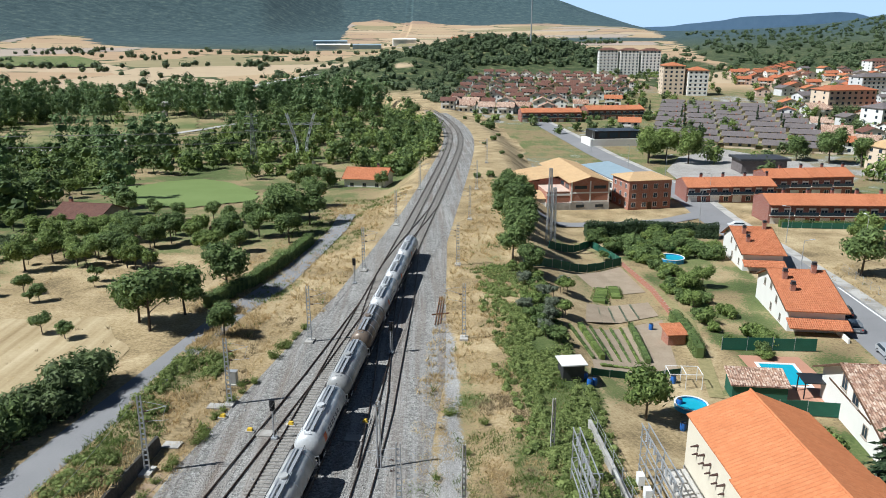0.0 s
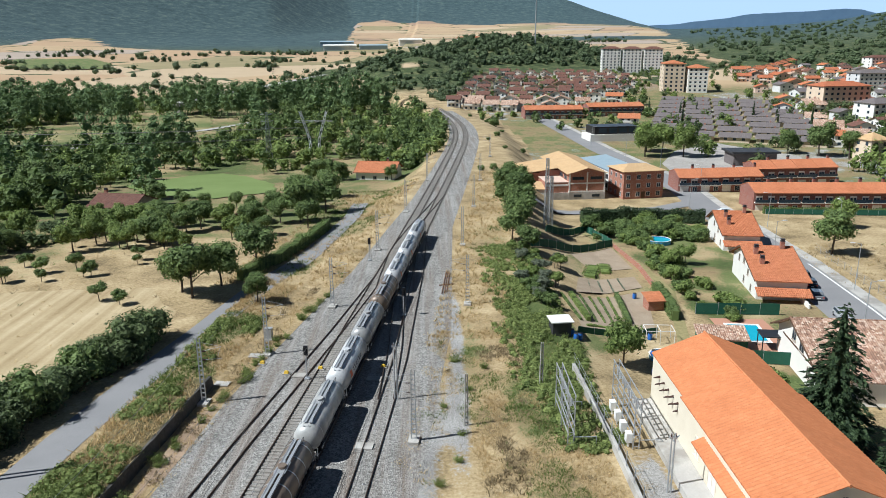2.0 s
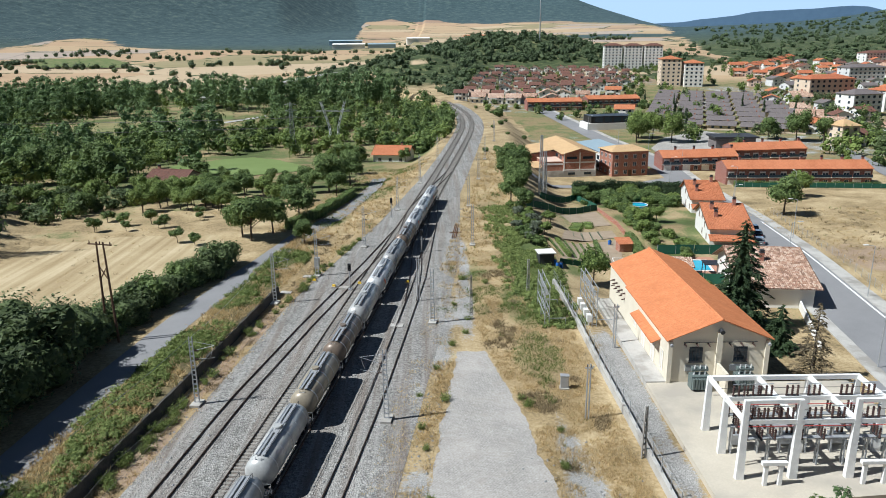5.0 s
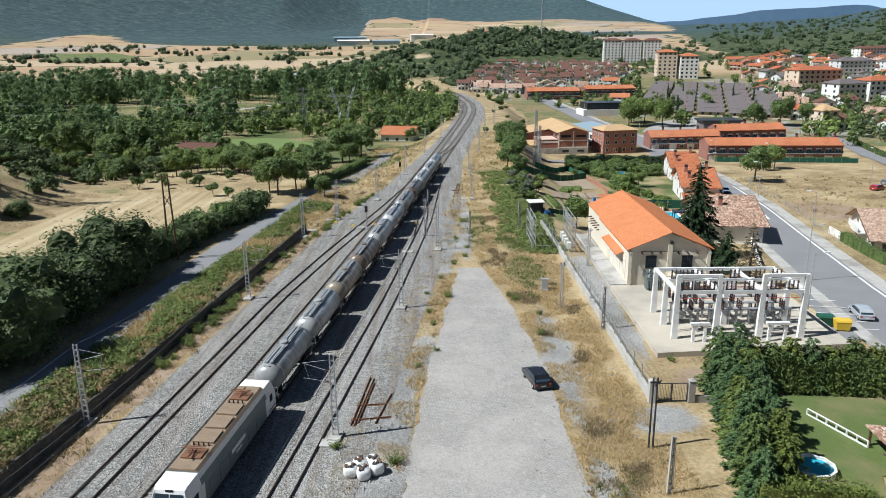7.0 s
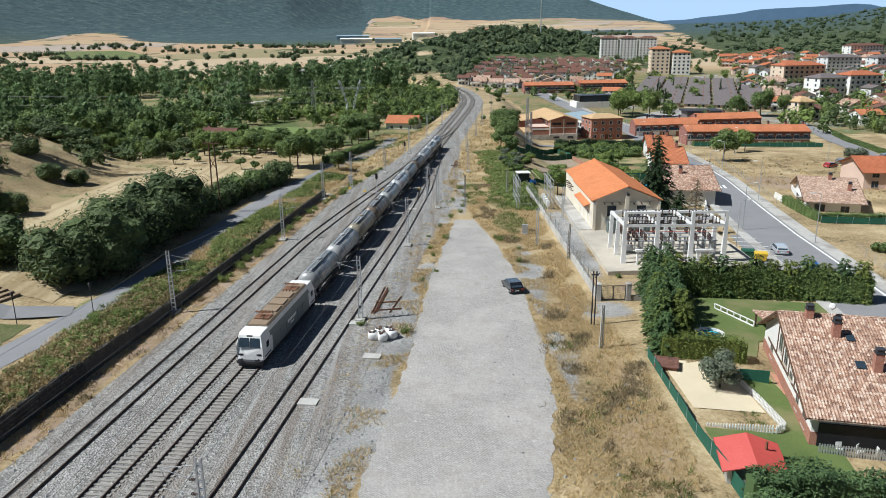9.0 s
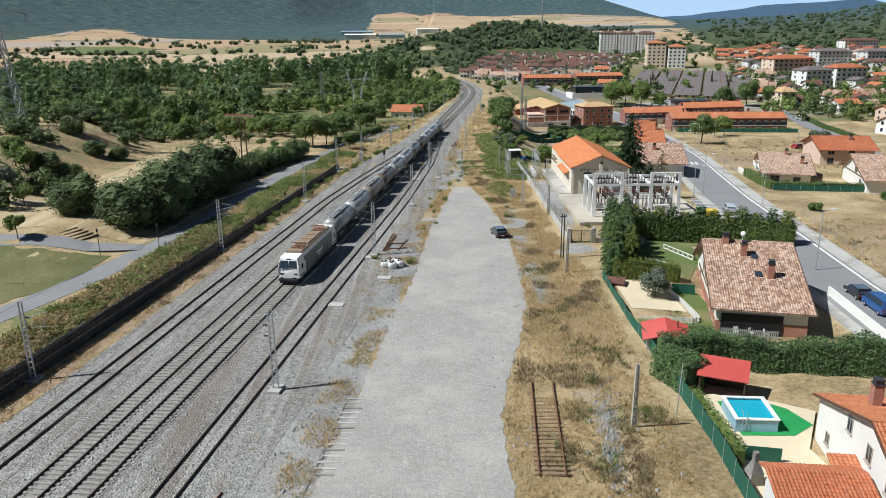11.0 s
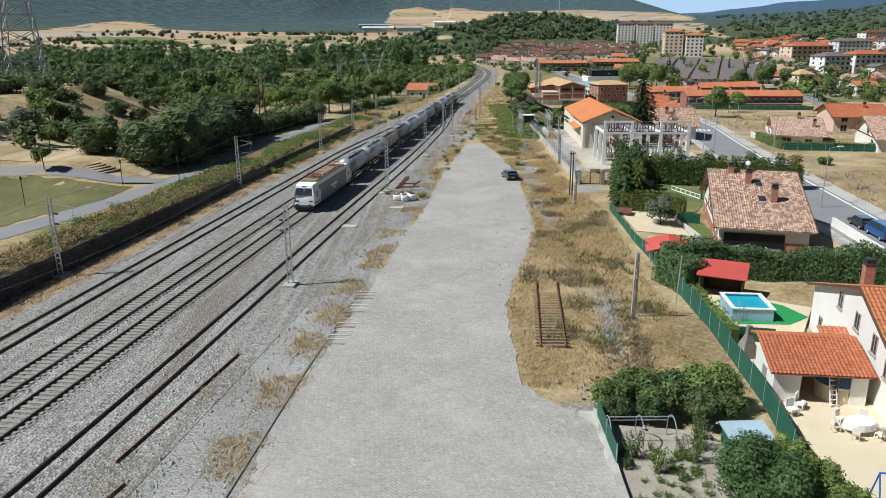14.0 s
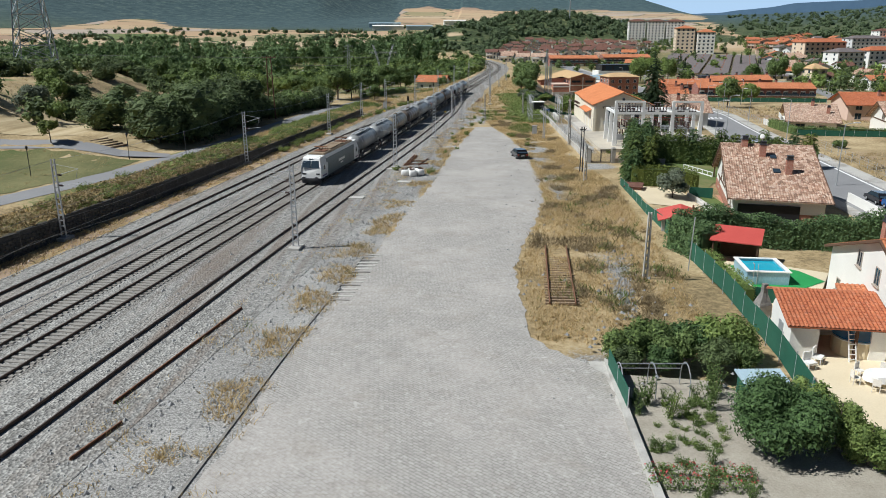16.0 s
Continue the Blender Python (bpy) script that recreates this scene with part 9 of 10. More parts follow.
# ---- pylons and poles ----
def lattice_tower(s, h, w0, w1, bar, n_, z0=0.0, cx=0.0):
    """Four legs with crossed lacing."""
    c = [(-1, -1), (1, -1), (1, 1), (-1, 1)]
    for i in range(n_):
        u, v = i / n_, (i + 1) / n_
        a, b = (w0 + (w1 - w0) * u) / 2, (w0 + (w1 - w0) * v) / 2
        za, zb = z0 + h * u, z0 + h * v
        for k in range(4):
            (x0, y0), (x1, y1) = c[k], c[(k + 1) % 4]
            s.beam((cx + x0 * a, y0 * a, za), (cx + x0 * b, y0 * b, zb), bar)
            s.beam((cx + x0 * a, y0 * a, za), (cx + x1 * b, y1 * b, zb), bar * 0.6)
            s.beam((cx + x1 * a, y1 * a, za), (cx + x0 * b, y0 * b, zb), bar * 0.6)
            s.beam((cx + x0 * b, y0 * b, zb), (cx + x1 * b, y1 * b, zb), bar * 0.6)


def pylon(x, y, h, w, turn, label, arms=3, z=None, reach=5.0):
    t = thing("pylon", label, "pylon", x, y, land(x, y) if z is None else z, turn, "pylons")
    s = Shape()
    lattice_tower(s, h, w, w * 0.22, 0.02 * w + 0.07, 11, -0.5)
    part("tower", s, M["galv"], t)
    for k in range(arms):
        z_ = h * (0.66 + 0.13 * k)
        for sg in (-1, 1):
            part("cross_arm", Shape().beam((0, -0.4, z_), (sg * reach, 0, z_ + 0.3), 0.12).beam((0, 0.4, z_), (sg * reach, 0, z_ + 0.3), 0.12).beam((0, 0, z_ + h * 0.05), (sg * reach, 0, z_ + 0.3), 0.1), M["galv"], t)
            part("insulator", Shape().tube((sg * reach, 0, z_ + 0.2), (sg * reach, 0, z_ - 1.2), 0.08, 0.08, 6), M["insulator"], t)


pylon(-112, 166, 42, 9.5, 20, "tall grey lattice pylon on a rough slope", 3, reach=9)
pylon(-63, 365, 20, 2.6, 15, "slender grey lattice pylon among trees", 3, reach=2.5)
cat = thing("pylon", "grey cat-head lattice pylon among riverside trees", "pylon", -45.2, 368, land(-45.2, 368), 5, "pylons")
for sg in (-1, 1):
    s = Shape()
    for i in range(7):
        u, v = i / 7, (i + 1) / 7
        def at_(q):
            return lerp([(0, 4.4), (0.28, 1.7), (0.45, 1.9), (1.0, 5.2)], q), 19.5 * q
        (xa, za), (xb, zb) = at_(u), at_(v)
        for o in (-0.8, 0.8):
            s.beam((sg * (xa + o * 0.5), -0.7, za), (sg * (xb + o * 0.5), -0.7, zb), 0.18)
            s.beam((sg * (xa + o * 0.5), 0.7, za), (sg * (xb + o * 0.5), 0.7, zb), 0.18)
            s.beam((sg * (xa - o * 0.5), -0.7, za), (sg * (xb + o * 0.5), 0.7, zb), 0.12)
    part("leg", s, M["galv"], cat)
s = Shape()
for k in range(6):
    x = -7.5 + 2.5 * k
    s.beam((x, -0.5, 15.2), (x + 2.5, 0.5, 15.8), 0.12).beam((x, 0.5, 15.8), (x + 2.5, -0.5, 15.2), 0.12)
s.beam((-7.5, 0, 15.2), (7.5, 0, 15.2), 0.16).beam((-7.5, 0, 15.8), (7.5, 0, 15.8), 0.16)
part("bridge", s, M["galv"], cat)
def hung(a, b, sag, r):
    """One sagging cable from a to b."""
    side = (b - a).cross(Vector((0, 0, 1))).normalized()
    rings = []
    for i in range(15):
        u = i / 14
        c = a.lerp(b, u) - Vector((0, 0, sag * u * (1 - u)))
        rings.append([c + side * r, c + Vector((0, 0, r * 1.4)), c - side * r])
    return Shape().loft(rings)


pl = thing("power_line", "thin power cables strung between the pylons", "power line")
for dz in (26.5, 32, 37):
    for dx in (-8.5, 8.5):
        a, b = Vector((-112 + dx, 166, land(-112, 166) + dz)), Vector((-260 + dx, 560, 34 + dz * 0.4))
        s = hung(a, b, 28, 0.04)
        part("cable", s, M["wire"], pl)
for dz in (9.5, 13.5):
    for dx in (-6, 0, 6):
        a, b = Vector((-45.2 + dx, 368, -7 + dz)), Vector((-330 + dx, 300, 2 + dz))
        s = hung(a, b, 10, 0.035)
        part("cable", s, M["wire"], pl)
tp = thing("wooden_pole_pair", "pair of dark wooden power poles with a crossarm", "pole", -41.9, 132.6, land(-41.9, 132.6), -15)
for sx in (-0.8, 0.8):
    part("pole", Shape().tube((sx, 0, -0.3), (sx * 0.6, 0, 13.3), 0.17, 0.11), M["timber"], tp)
part("cross_arm", Shape().box(-1.7, 1.7, -0.08, 0.08, 12.9, 13.05), M["timber"], tp)
part("brace", Shape().beam((-0.7, 0, 8.2), (0.6, 0, 10.2), 0.1).beam((0.7, 0, 8.2), (-0.6, 0, 10.2), 0.1), M["timber"], tp)
for sx in (-1.5, 0, 1.5):
    part("insulator", Shape().tube((sx, 0, 13.05), (sx, 0, 13.4), 0.08, 0.05), M["insulator"], tp)
for x, y, h in ((27.6, 238.5, 16), (29.4, 243, 12)):
    t = thing("lattice_mast", "tall slender lattice mast beside the line", "mast", x, y, land(x, y), 10, "lattice masts")
    s = Shape()
    lattice_tower(s, h, 1.0, 0.5, 0.09, 16)
    part("tower", s, M["galv"], t)
rm = thing("radio_mast", "thin tall distant radio mast", "mast", 132, 1010, land(132, 1010), 0)
part("pole", Shape().tube((0, 0, -2), (0, 0, 62), 0.8, 0.5, 6), M["galv"], rm)

# ---- motorway viaduct ----
via = thing("viaduct", "pale concrete motorway viaduct beyond the trees", "viaduct")
VP = [(-163, 562), (-159, 650), (-151, 690), (-145, 765), (-127, 947), (-91, 1205)]
for (ax, ay), (bx, by) in zip(VP, VP[1:]):
    part("deck", Shape().beam((ax, ay, 0.3), (bx, by, 0.3), 8, 1.2).beam((ax, ay, 1.2), (bx, by, 1.2), 8.2, 0.2), M["concrete"], via)
    part("pier", Shape().box(ax - 1.5, ax + 1.5, ay - 1.2, ay + 1.2, -10, -0.2), M["concrete"], via)

# ---- trees and scrub ----
rng = random.Random(11)
# dark oaks and the ragged hedge between field and lane
for x, y, s_, tl in ((-46.5, 89.5, 1.0, 0.85), (-43.8, 95.5, 1.15, 0.9), (-45.5, 102, 1.1, 0.9), (-43.2, 107.5, 0.95, 0.9), (-43.8, 113.5, 1.1, 0.95), (-43.0, 121, 1.15, 0.95), (-42.6, 128, 0.9, 0.8), (-56.4, 92.5, 0.95, 0.78), (-80.5, 129, 0.72, 0.85), (-76.5, 131, 0.62, 0.8), (-83.5, 158, 0.62, 0.75), (-79.0, 161, 0.55, 0.7)):
    plant("oak", x - 2.3, y, s_ * (1.25 if x > -50 else 1.15), tall=tl)
for x, y in ((-87.5, 127), (-84.5, 125)):
    plant("walnut", x, y, 0.85, mat="leaf_light")
HL = [(-44.2, 132), (-42.6, 141), (-40.6, 150), (-38.4, 160), (-36.6, 167)]
for (ax, ay), (bx, by) in zip(HL, HL[1:]):
    for k in range(4):
        u = (k + 0.5) / 4
        plant("shrub_oak", ax + (bx - ax) * u + rng.uniform(-0.6, 0.6), ay + (by - ay) * u, rng.uniform(1.4, 1.75), tall=rng.uniform(0.9, 1.2), mat="leaf_mid" if k == 1 else None)
for x, y, s_ in ((-36.5, 183, 1.2), (-33.5, 189, 1.0), (-39, 186, 1.0), (-30.0, 199, 1.15)):
    plant("walnut", x, y, s_)
plant("walnut", -26.0, 181.5, 0.62, label="round green tree standing alone by the lane")
hedge("lane_hedge", [(-31.2, 192), (-27.2, 205), (-24.4, 220), (-22.4, 235)], 1.8, 2.2, "clipped green hedge along the lane", "leaf_mid", 31, per=30, size=0.25)
plant("fruit", -50.5, 182, 0.95); plant("fruit", -46.5, 180, 0.85); plant("fruit", -58, 196, 0.9)
for k in range(26):
    plant("fruit", rng.uniform(-105, -52), rng.uniform(188, 228), rng.uniform(0.6, 1.1), mat="leaf_light" if k % 4 == 0 else None)
for k in range(58):
    plant("light" if k % 2 else "walnut", rng.uniform(-100, -34), rng.uniform(214, 246), rng.uniform(0.6, 0.95), mat="leaf_light" if k % 3 == 0 else None)
for x, y, s_ in ((-30, 244, 1.35), (-25.5, 255, 1.3), (-33, 262, 1.2), (-38, 252, 0.85), (-45, 258, 0.6), (-50, 263, 0.6), (-58, 262, 0.6), (-65, 266, 0.65), (-27, 236, 0.9), (-73, 270, 0.8), (-34, 272, 1.0), (-28, 280, 1.1), (-37, 283, 0.8)):
    plant("walnut", x, y, s_)
for x, y in ((-72, 244), (-82, 243), (-66, 246), (-91, 250)):
    plant("light", x, y, 0.8)
plant("shrub", -70, 243, 1.2, mat="rust_leaf", label="dark red-leaved bush by the farmhouse")
plant("shrub", -44, 246, 1.4, mat="rust_leaf", label="dark red-leaved bush on the lawn")
plant("olive", -74.1, 98.1, 1.5); plant("light", -69.4, 97.0, 0.62, mat="leaf_light"); plant("light", -59.9, 78.0, 0.55, mat="leaf_yellow", label="small yellowish tree in the dry park")
# riverside woods: the nearest trees singly, the rest joined
WOOD = {"leaf_mid": Shape(), "leaf_poplar": Shape(), "leaf_light": Shape(), "leaf_oak": Shape()}


def wood_tree(x, y, r, h, mat):
    s = WOOD[mat]
    z = land(x, y)
    n_ = max(2, int(h / (r * 1.25)))
    r *= 1.28
    s.tube((x, y, z - 0.5), (x, y, z + h * 0.5), 0.2, 0.1, 5)
    fine = y < 330
    for i in range(n_):
        u = (i + 0.5) / n_
        for _ in range(2):
            c = (x + rng.uniform(-0.5, 0.5) * r, y + rng.uniform(-0.5, 0.5) * r, z + h * (0.2 + 0.75 * u))
            k = r * rng.uniform(0.45, 0.75) * (1.0 - 0.35 * u)
            lump(s, rng, c, k * 0.62, 1.0)
            leaves(s, rng, c, k * 1.25, 32 if fine else 22, 0.48 if fine else 0.74, 1.0)


# scrub on the mound
for k in range(400):
    y = rng.uniform(92, 232)
    x = -rng.uniform(lerp([(90, 66), (140, 80), (200, 84), (232, 70)], y), 150)
    if noise.noise((x / 15, y / 19, 2.5)) < -0.02:
        continue
    if k % 5 == 0:
        plant("shrub_oak", x, y, rng.uniform(1.1, 2.2), tall=rng.uniform(0.7, 1.0))
    else:
        wood_tree(x, y, rng.uniform(1.6, 2.8), rng.uniform(2.2, 3.6), "leaf_oak" if k % 3 else "leaf_mid")
for k in range(9):
    plant("oak", -rng.uniform(92, 150), rng.uniform(110, 235), rng.uniform(0.6, 0.9), tall=0.8)
# riverside trees, thick along the water, with clearings
def clearing(x, y):
    """The pitch, the gardens, the dry meadows and the dirt road stay open."""
    if -98 < x < -40 and 244 < y < 340:
        return True
    if -38 < x < -6 and 300 < y < 346:
        return True
    if -96 < x < -76 and 240 < y < 292:
        return True
    if x < -96 and 395 + 0.35 * (x + 150) < y < 585 + 0.6 * (x + 146) and x > -215:
        return True
    if -46 < x < -20 and 340 < y < 362:
        return True
    return False


for k in range(2350):
    y = 252 + 415 * rng.random() ** 1.1
    x = -rng.uniform(lerp([(246, 44), (300, 30), (340, 6), (420, 2), (520, 6), (640, 40)], y), lerp([(246, 150), (300, 230), (400, 330), (640, 430)], y))
    if clearing(x, y) and rng.random() < 0.975:
        continue
    if noise.noise((x / 26, y / 26, 7.0)) < -0.32:
        continue
    tallish = noise.noise((x / 45, y / 45, 3.0))
    kind = rng.choice(("ash", "poplar", "poplar", "walnut", "ash", "light")) if tallish > 0.05 else rng.choice(("walnut", "light", "ash", "walnut", "light"))
    if x > -75 and y > 330 or y < 275:
        kind = rng.choice(("walnut", "light", "light", "walnut", "ash"))
    near_pylon = -70 < x < -40 and 345 < y < 382
    if near_pylon:
        kind = "light"
    if y < 320 and k % 3 == 0:
        plant(kind, x, y, rng.uniform(0.7, 1.05) if kind != "poplar" else rng.uniform(0.7, 1.0))
    else:
        r, h, mt = {"ash": (4.6, 11.5, "leaf_mid"), "poplar": (3.4, 17.5, "leaf_poplar"), "walnut": (3.5, 7.5, "leaf_light" if k % 5 == 0 else "leaf_mid"), "light": (3.0, 5.8, "leaf_light")}[kind]
        f = rng.uniform(0.75, 1.15) * (0.78 if x > -60 else 1.0)
        wood_tree(x, y, r * f, h * f, mt)
for k in range(80):
    y = rng.uniform(335, 560)
    wood_tree(track_x(y) - rng.uniform(10, 26), y, rng.uniform(2.4, 4.2), rng.uniform(4, 7), "leaf_mid" if k % 3 else "leaf_light")
for k in range(80):
    wood_tree(-rng.uniform(60, 400), rng.uniform(560, 660), 3.6, rng.uniform(14, 21), "leaf_poplar")
# stands of tall poplars by the river
for cx, cy, n_, h_ in ((-262, 505, 9, 22), (-238, 520, 12, 25), (-218, 530, 10, 24), (-198, 530, 9, 23), (-152, 560, 12, 24), (-130, 560, 12, 23), (-110, 560, 10, 22), (-90, 565, 9, 22), (-74, 580, 12, 25), (-56, 582, 14, 27), (-40, 580, 9, 24), (-150, 392, 3, 19), (-196, 372, 6, 21), (-118, 372, 4, 17)):
    for _ in range(n_):
        wood_tree(cx + rng.gauss(0, 9), cy + rng.gauss(0, 8), rng.uniform(3.0, 4.0), h_ * rng.uniform(0.8, 1.08), "leaf_poplar")
for x, y in ((-28, 560), (-34, 575), (-22, 590), (-40, 600), (-60, 540), (-66, 556), (-74, 548)):
    wood_tree(x, y, 4.6, 20, "leaf_poplar")
for x, y, s_ in ((-29, 316, 0.8), (-12, 315, 0.7), (-33, 322, 0.9), (-36, 312, 1.0)):
    plant("walnut", x, y, s_)
# right of the line
for x, y, s_ in ((17.5, 218, 0.95), (20, 226, 1.1), (21, 235, 1.15), (19, 243, 1.0), (22.5, 250, 1.2), (20.5, 259, 1.1), (24, 266, 1.0), (19.5, 209, 0.75), (23, 276, 0.9)):
    plant("walnut", x, y, s_)
for x, y, s_ in ((26, 162, 1.0), (40, 151, 0.8), (47, 208, 0.8), (52, 214, 0.7), (45, 200, 0.6)):
    plant("light", x, y, s_)
for k in range(30):
    y = rng.uniform(176, 212)
    x0, x1 = lerp([(176, 17), (187, 15), (212, 16)], y), lerp([(176, 20), (186, 19), (192, 25), (205, 27), (212, 24)], y)
    plant("fruit", rng.uniform(x0, x1), y, rng.uniform(0.6, 0.95), mat=("leaf_olive", "leaf_light", None)[k % 3])
for k in range(46):
    y = rng.uniform(178, 236)
    plant("shrub", rng.uniform(44.5, 50), y, rng.uniform(0.7, 1.3), mat="leaf_mid" if k % 3 == 0 else "leaf_light")
for k in range(40):
    plant("shrub", rng.uniform(38, 64), rng.uniform(234, 254), rng.uniform(0.9, 1.7), mat="leaf_mid" if k % 3 else "leaf_light")
hedge("terrace_planting", [(38.8, 180), (40.2, 190), (40.4, 196)], 1.6, 1.9, "tangled hedge beside the allotment hut", "leaf_mid", 52, per=24, size=0.25)
hedge("field_hedge", [(40, 258), (52, 259), (62, 258), (71, 255)], 3.0, 3.2, "dense dark-green hedge across the plots", "leaf_thuja", 33, per=26, size=0.4)
for k in range(14):
    plant("fruit", rng.uniform(36, 62), rng.uniform(232, 252), rng.uniform(0.7, 1.2))
plant("walnut", 85.5, 221, 1.35); plant("light", 103, 248, 1.2); plant("light", 98, 244, 0.9); plant("olive", 113, 199, 1.6); plant("olive", 116, 202, 1.3)
plant("shrub", 70.0, 112.5, 0.9); plant("shrub", 89, 122, 0.9); plant("shrub", 66, 74, 0.8); plant("shrub", 78, 86, 0.9)
plant("ash", 158, 366, 1.15); plant("ash", 166, 358, 0.9); plant("ash", 148, 372, 0.8)
for k in range(250):
    y = rng.uniform(330, 900)
    x = rng.uniform(0.17 * y + 40, 0.75 * y)
    f = rng.uniform(0.7, 1.15)
    wood_tree(x, y, 2.8 * f, 6.5 * f, ("leaf_mid", "leaf_light", "leaf_oak")[k % 3])
for k in range(120):
    y = rng.uniform(300, 520)
    x = rng.uniform(0.40 * y + 20, 0.66 * y)
    f = rng.uniform(0.7, 1.3)
    wood_tree(x, y, 3.0 * f, 6.5 * f, ("leaf_mid", "leaf_light", "leaf_oak")[k % 3])
for k in range(12):
    plant("cypress", rng.uniform(120, 200), rng.uniform(395, 520), rng.uniform(0.8, 1.2))
for k in range(14):
    y = rng.uniform(300, 480)
    plant("shrub", track_x(y) + rng.uniform(7, 24), y, rng.uniform(0.5, 1.0))
# green gardens between the houses of the town
for k in range(190):
    y = rng.uniform(440, 850)
    x = rng.uniform(30, lerp([(440, 120), (560, 180), (850, 200)], y))
    wood_tree(x, y, rng.uniform(1.4, 2.4), rng.uniform(2.4, 5.0), ("leaf_mid", "leaf_light", "leaf_oak")[k % 3])
for x, y, s_ in ((88, 368, 1.3), (96, 372, 1.25), (103, 366, 1.35), (92, 380, 1.3)):
    plant("ash", x, y, s_ * 0.8, mat="leaf_light", label="big fresh-green tree by the plaza")
# bushes at the foot of the paved yard and in the near garden
for x, y, s_, mt in ((11.2, 16.2, 1.0, "leaf_hedge"), (12.6, 17.0, 1.1, "leaf_hedge"), (14.2, 16.6, 1.15, "leaf_mid"), (11.0, 15.0, 0.7, "leaf_oak"), (15.6, 17.1, 1.05, "leaf_fig"), (17.2, 17.4, 1.3, "leaf_light"), (18.7, 17.9, 1.0, "leaf_light"), (16.6, 15.2, 0.85, "leaf_oak"), (18.2, 15.6, 0.8, "leaf_mid"), (13.4, 15.2, 0.7, "leaf_fig")):
    plant("garden_bush", x, y, s_, -0.1, mat=mt)
plant("fig", 16.7, 6.0, 0.96, -0.5)
for x, y, h_ in ((18.9, 7.9, 3.7), (19.7, 6.4, 3.6), (20.5, 4.9, 3.2)):
    cf = thing("garden_conifer", "bushy yellow-green garden conifer", "conifer", x, y, -0.6, x * 50)
    part("trunk", Shape().tube((0, 0, -0.2), (0, 0, h_ * 0.8), 0.1, 0.03), M["bark"], cf)
    part("crown", crown_round(int(x * 9), 1.25, -0.1, h_, 3600, 0.085, 13), M["leaf_light"], cf)
for k in range(62):
    x, y = rng.uniform(10.4, 14.6), rng.uniform(1.6, 11.5)
    plant("staked" if k % 6 == 0 else "herb", x, y, rng.uniform(0.5, 0.85), -0.2, mat=("leaf_mid", "leaf_light", "leaf_hedge")[k % 3])
for x, y, s_, mt in ((11.3, 10.4, 1.3, "leaf_mid"), (12.2, 9.0, 1.2, "leaf_light"), (14.6, 10.0, 1.3, "leaf_mid"), (15.2, 11.4, 1.4, "leaf_hedge"), (15.6, 12.6, 1.3, "leaf_mid")):
    plant("staked", x, y, s_, -0.2, mat=mt, label="tall leafy garden plant on a stake")
M["garden_soil"] = grained("garden_soil", (0.24, 0.21, 0.165), (0.44, 0.40, 0.33), 0.8, 7.0, 1.0, relief=0.7, depth=0.06)
whole("kitchen_garden", sheet([(9.85, -4), (21.5, -4), (21.0, 8), (15.8, 13.5), (10.0, 14.2)], 0.02, lambda x, y: -0.18, 6), M["garden_soil"], "pale dry soil of the kitchen garden", "plot", "structure")
M["petal"] = leaf_material("flower_petals", (0.35, 0.02, 0.03), (0.62, 0.12, 0.12))
for k in range(16):
    x, y = 9.9 + (k % 8) * 0.62, 2.6 + (k // 8) * 0.9
    bl = thing("flower_plant", "garden flower with red blooms", "flower", x, y, -0.2, k * 40, "garden flowers")
    s = Shape()
    leaves(s, rng, (0, 0, 0.35), 0.4, 110, 0.07)
    part("foliage", s, M["leaf_mid"], bl)
    s = Shape()
    leaves(s, rng, (0, 0, 0.62), 0.3, 12, 0.07)
    part("bloom", s, M["petal"], bl)
hp = thing("hoop_frame", "rusty grey hoop frame over a vegetable bed", "frame", 11.9, 12.0, -0.2, 2)
for k in range(3):
    hx = -1.9 + 1.9 * k
    pts_ = [(hx, 0.9 * math.cos(a), 0.9 + 0.9 * math.sin(a)) for a in (0, 0.6, 1.2, 1.57, 1.94, 2.54, 3.14)]
    s = Shape().beam((hx, 0.9, 0), pts_[0], 0.05).beam((hx, -0.9, 0), pts_[-1], 0.05)
    for a, b in zip(pts_, pts_[1:]):
        s.beam(a, b, 0.05)
    part("hoop", s, M["galv"], hp)
part("ridge_bar", Shape().beam((-1.9, 0, 1.8), (1.9, 0, 1.8), 0.05).beam((-1.9, 0.85, 1.1), (1.9, 0.85, 1.1), 0.04), M["galv"], hp)
whole("garden_kerb", Shape().beam((9.75, -30, -0.35), (9.85, 8, -0.35), 0.4, 1.2).beam((9.85, 8, -0.35), (10.0, 15.5, -0.35), 0.4, 1.2).beam((9.3, -30, -0.5), (9.4, 15.5, -0.5), 1.1, 1.06), M["concrete"], "low concrete kerb beside the garden", "kerb", "structure")
# weeds along the tracks
for k in range(60):
    y = rng.uniform(95, 186)
    plant("weed", track_x(y) - lerp([(95, 14.8), (140, 14.2), (186, 10.5)], y) + rng.uniform(-0.8, 0.6), y, rng.uniform(0.55, 1.15), 0.0)
for k in range(46):
    y = rng.uniform(40, 150)
    plant("weed", track_x(y) - rng.uniform(16.6, 21.5), y, rng.uniform(0.5, 1.2), mat="leaf_mid" if k % 2 else None)
for x, y in ((-1.5, 108), (-2.0, 112), (0.4, 118), (-0.5, 126), (1.5, 133), (-1.0, 100), (-2.4, 119), (3.4, 137), (4.0, 142), (-3.0, 96), (8.8, 118), (9.4, 116.5), (11.4, 104.5), (12.0, 111), (2.2, 148), (5.2, 152), (7.4, 158), (3.8, 160), (-9.7, 79.8), (-4.4, 77.4), (14.2, 146), (16, 152), (23.6, 99), (24.5, 96.8), (29, 96)):
    plant("weed", x, y, rng.uniform(0.5, 1.0), 0.0)
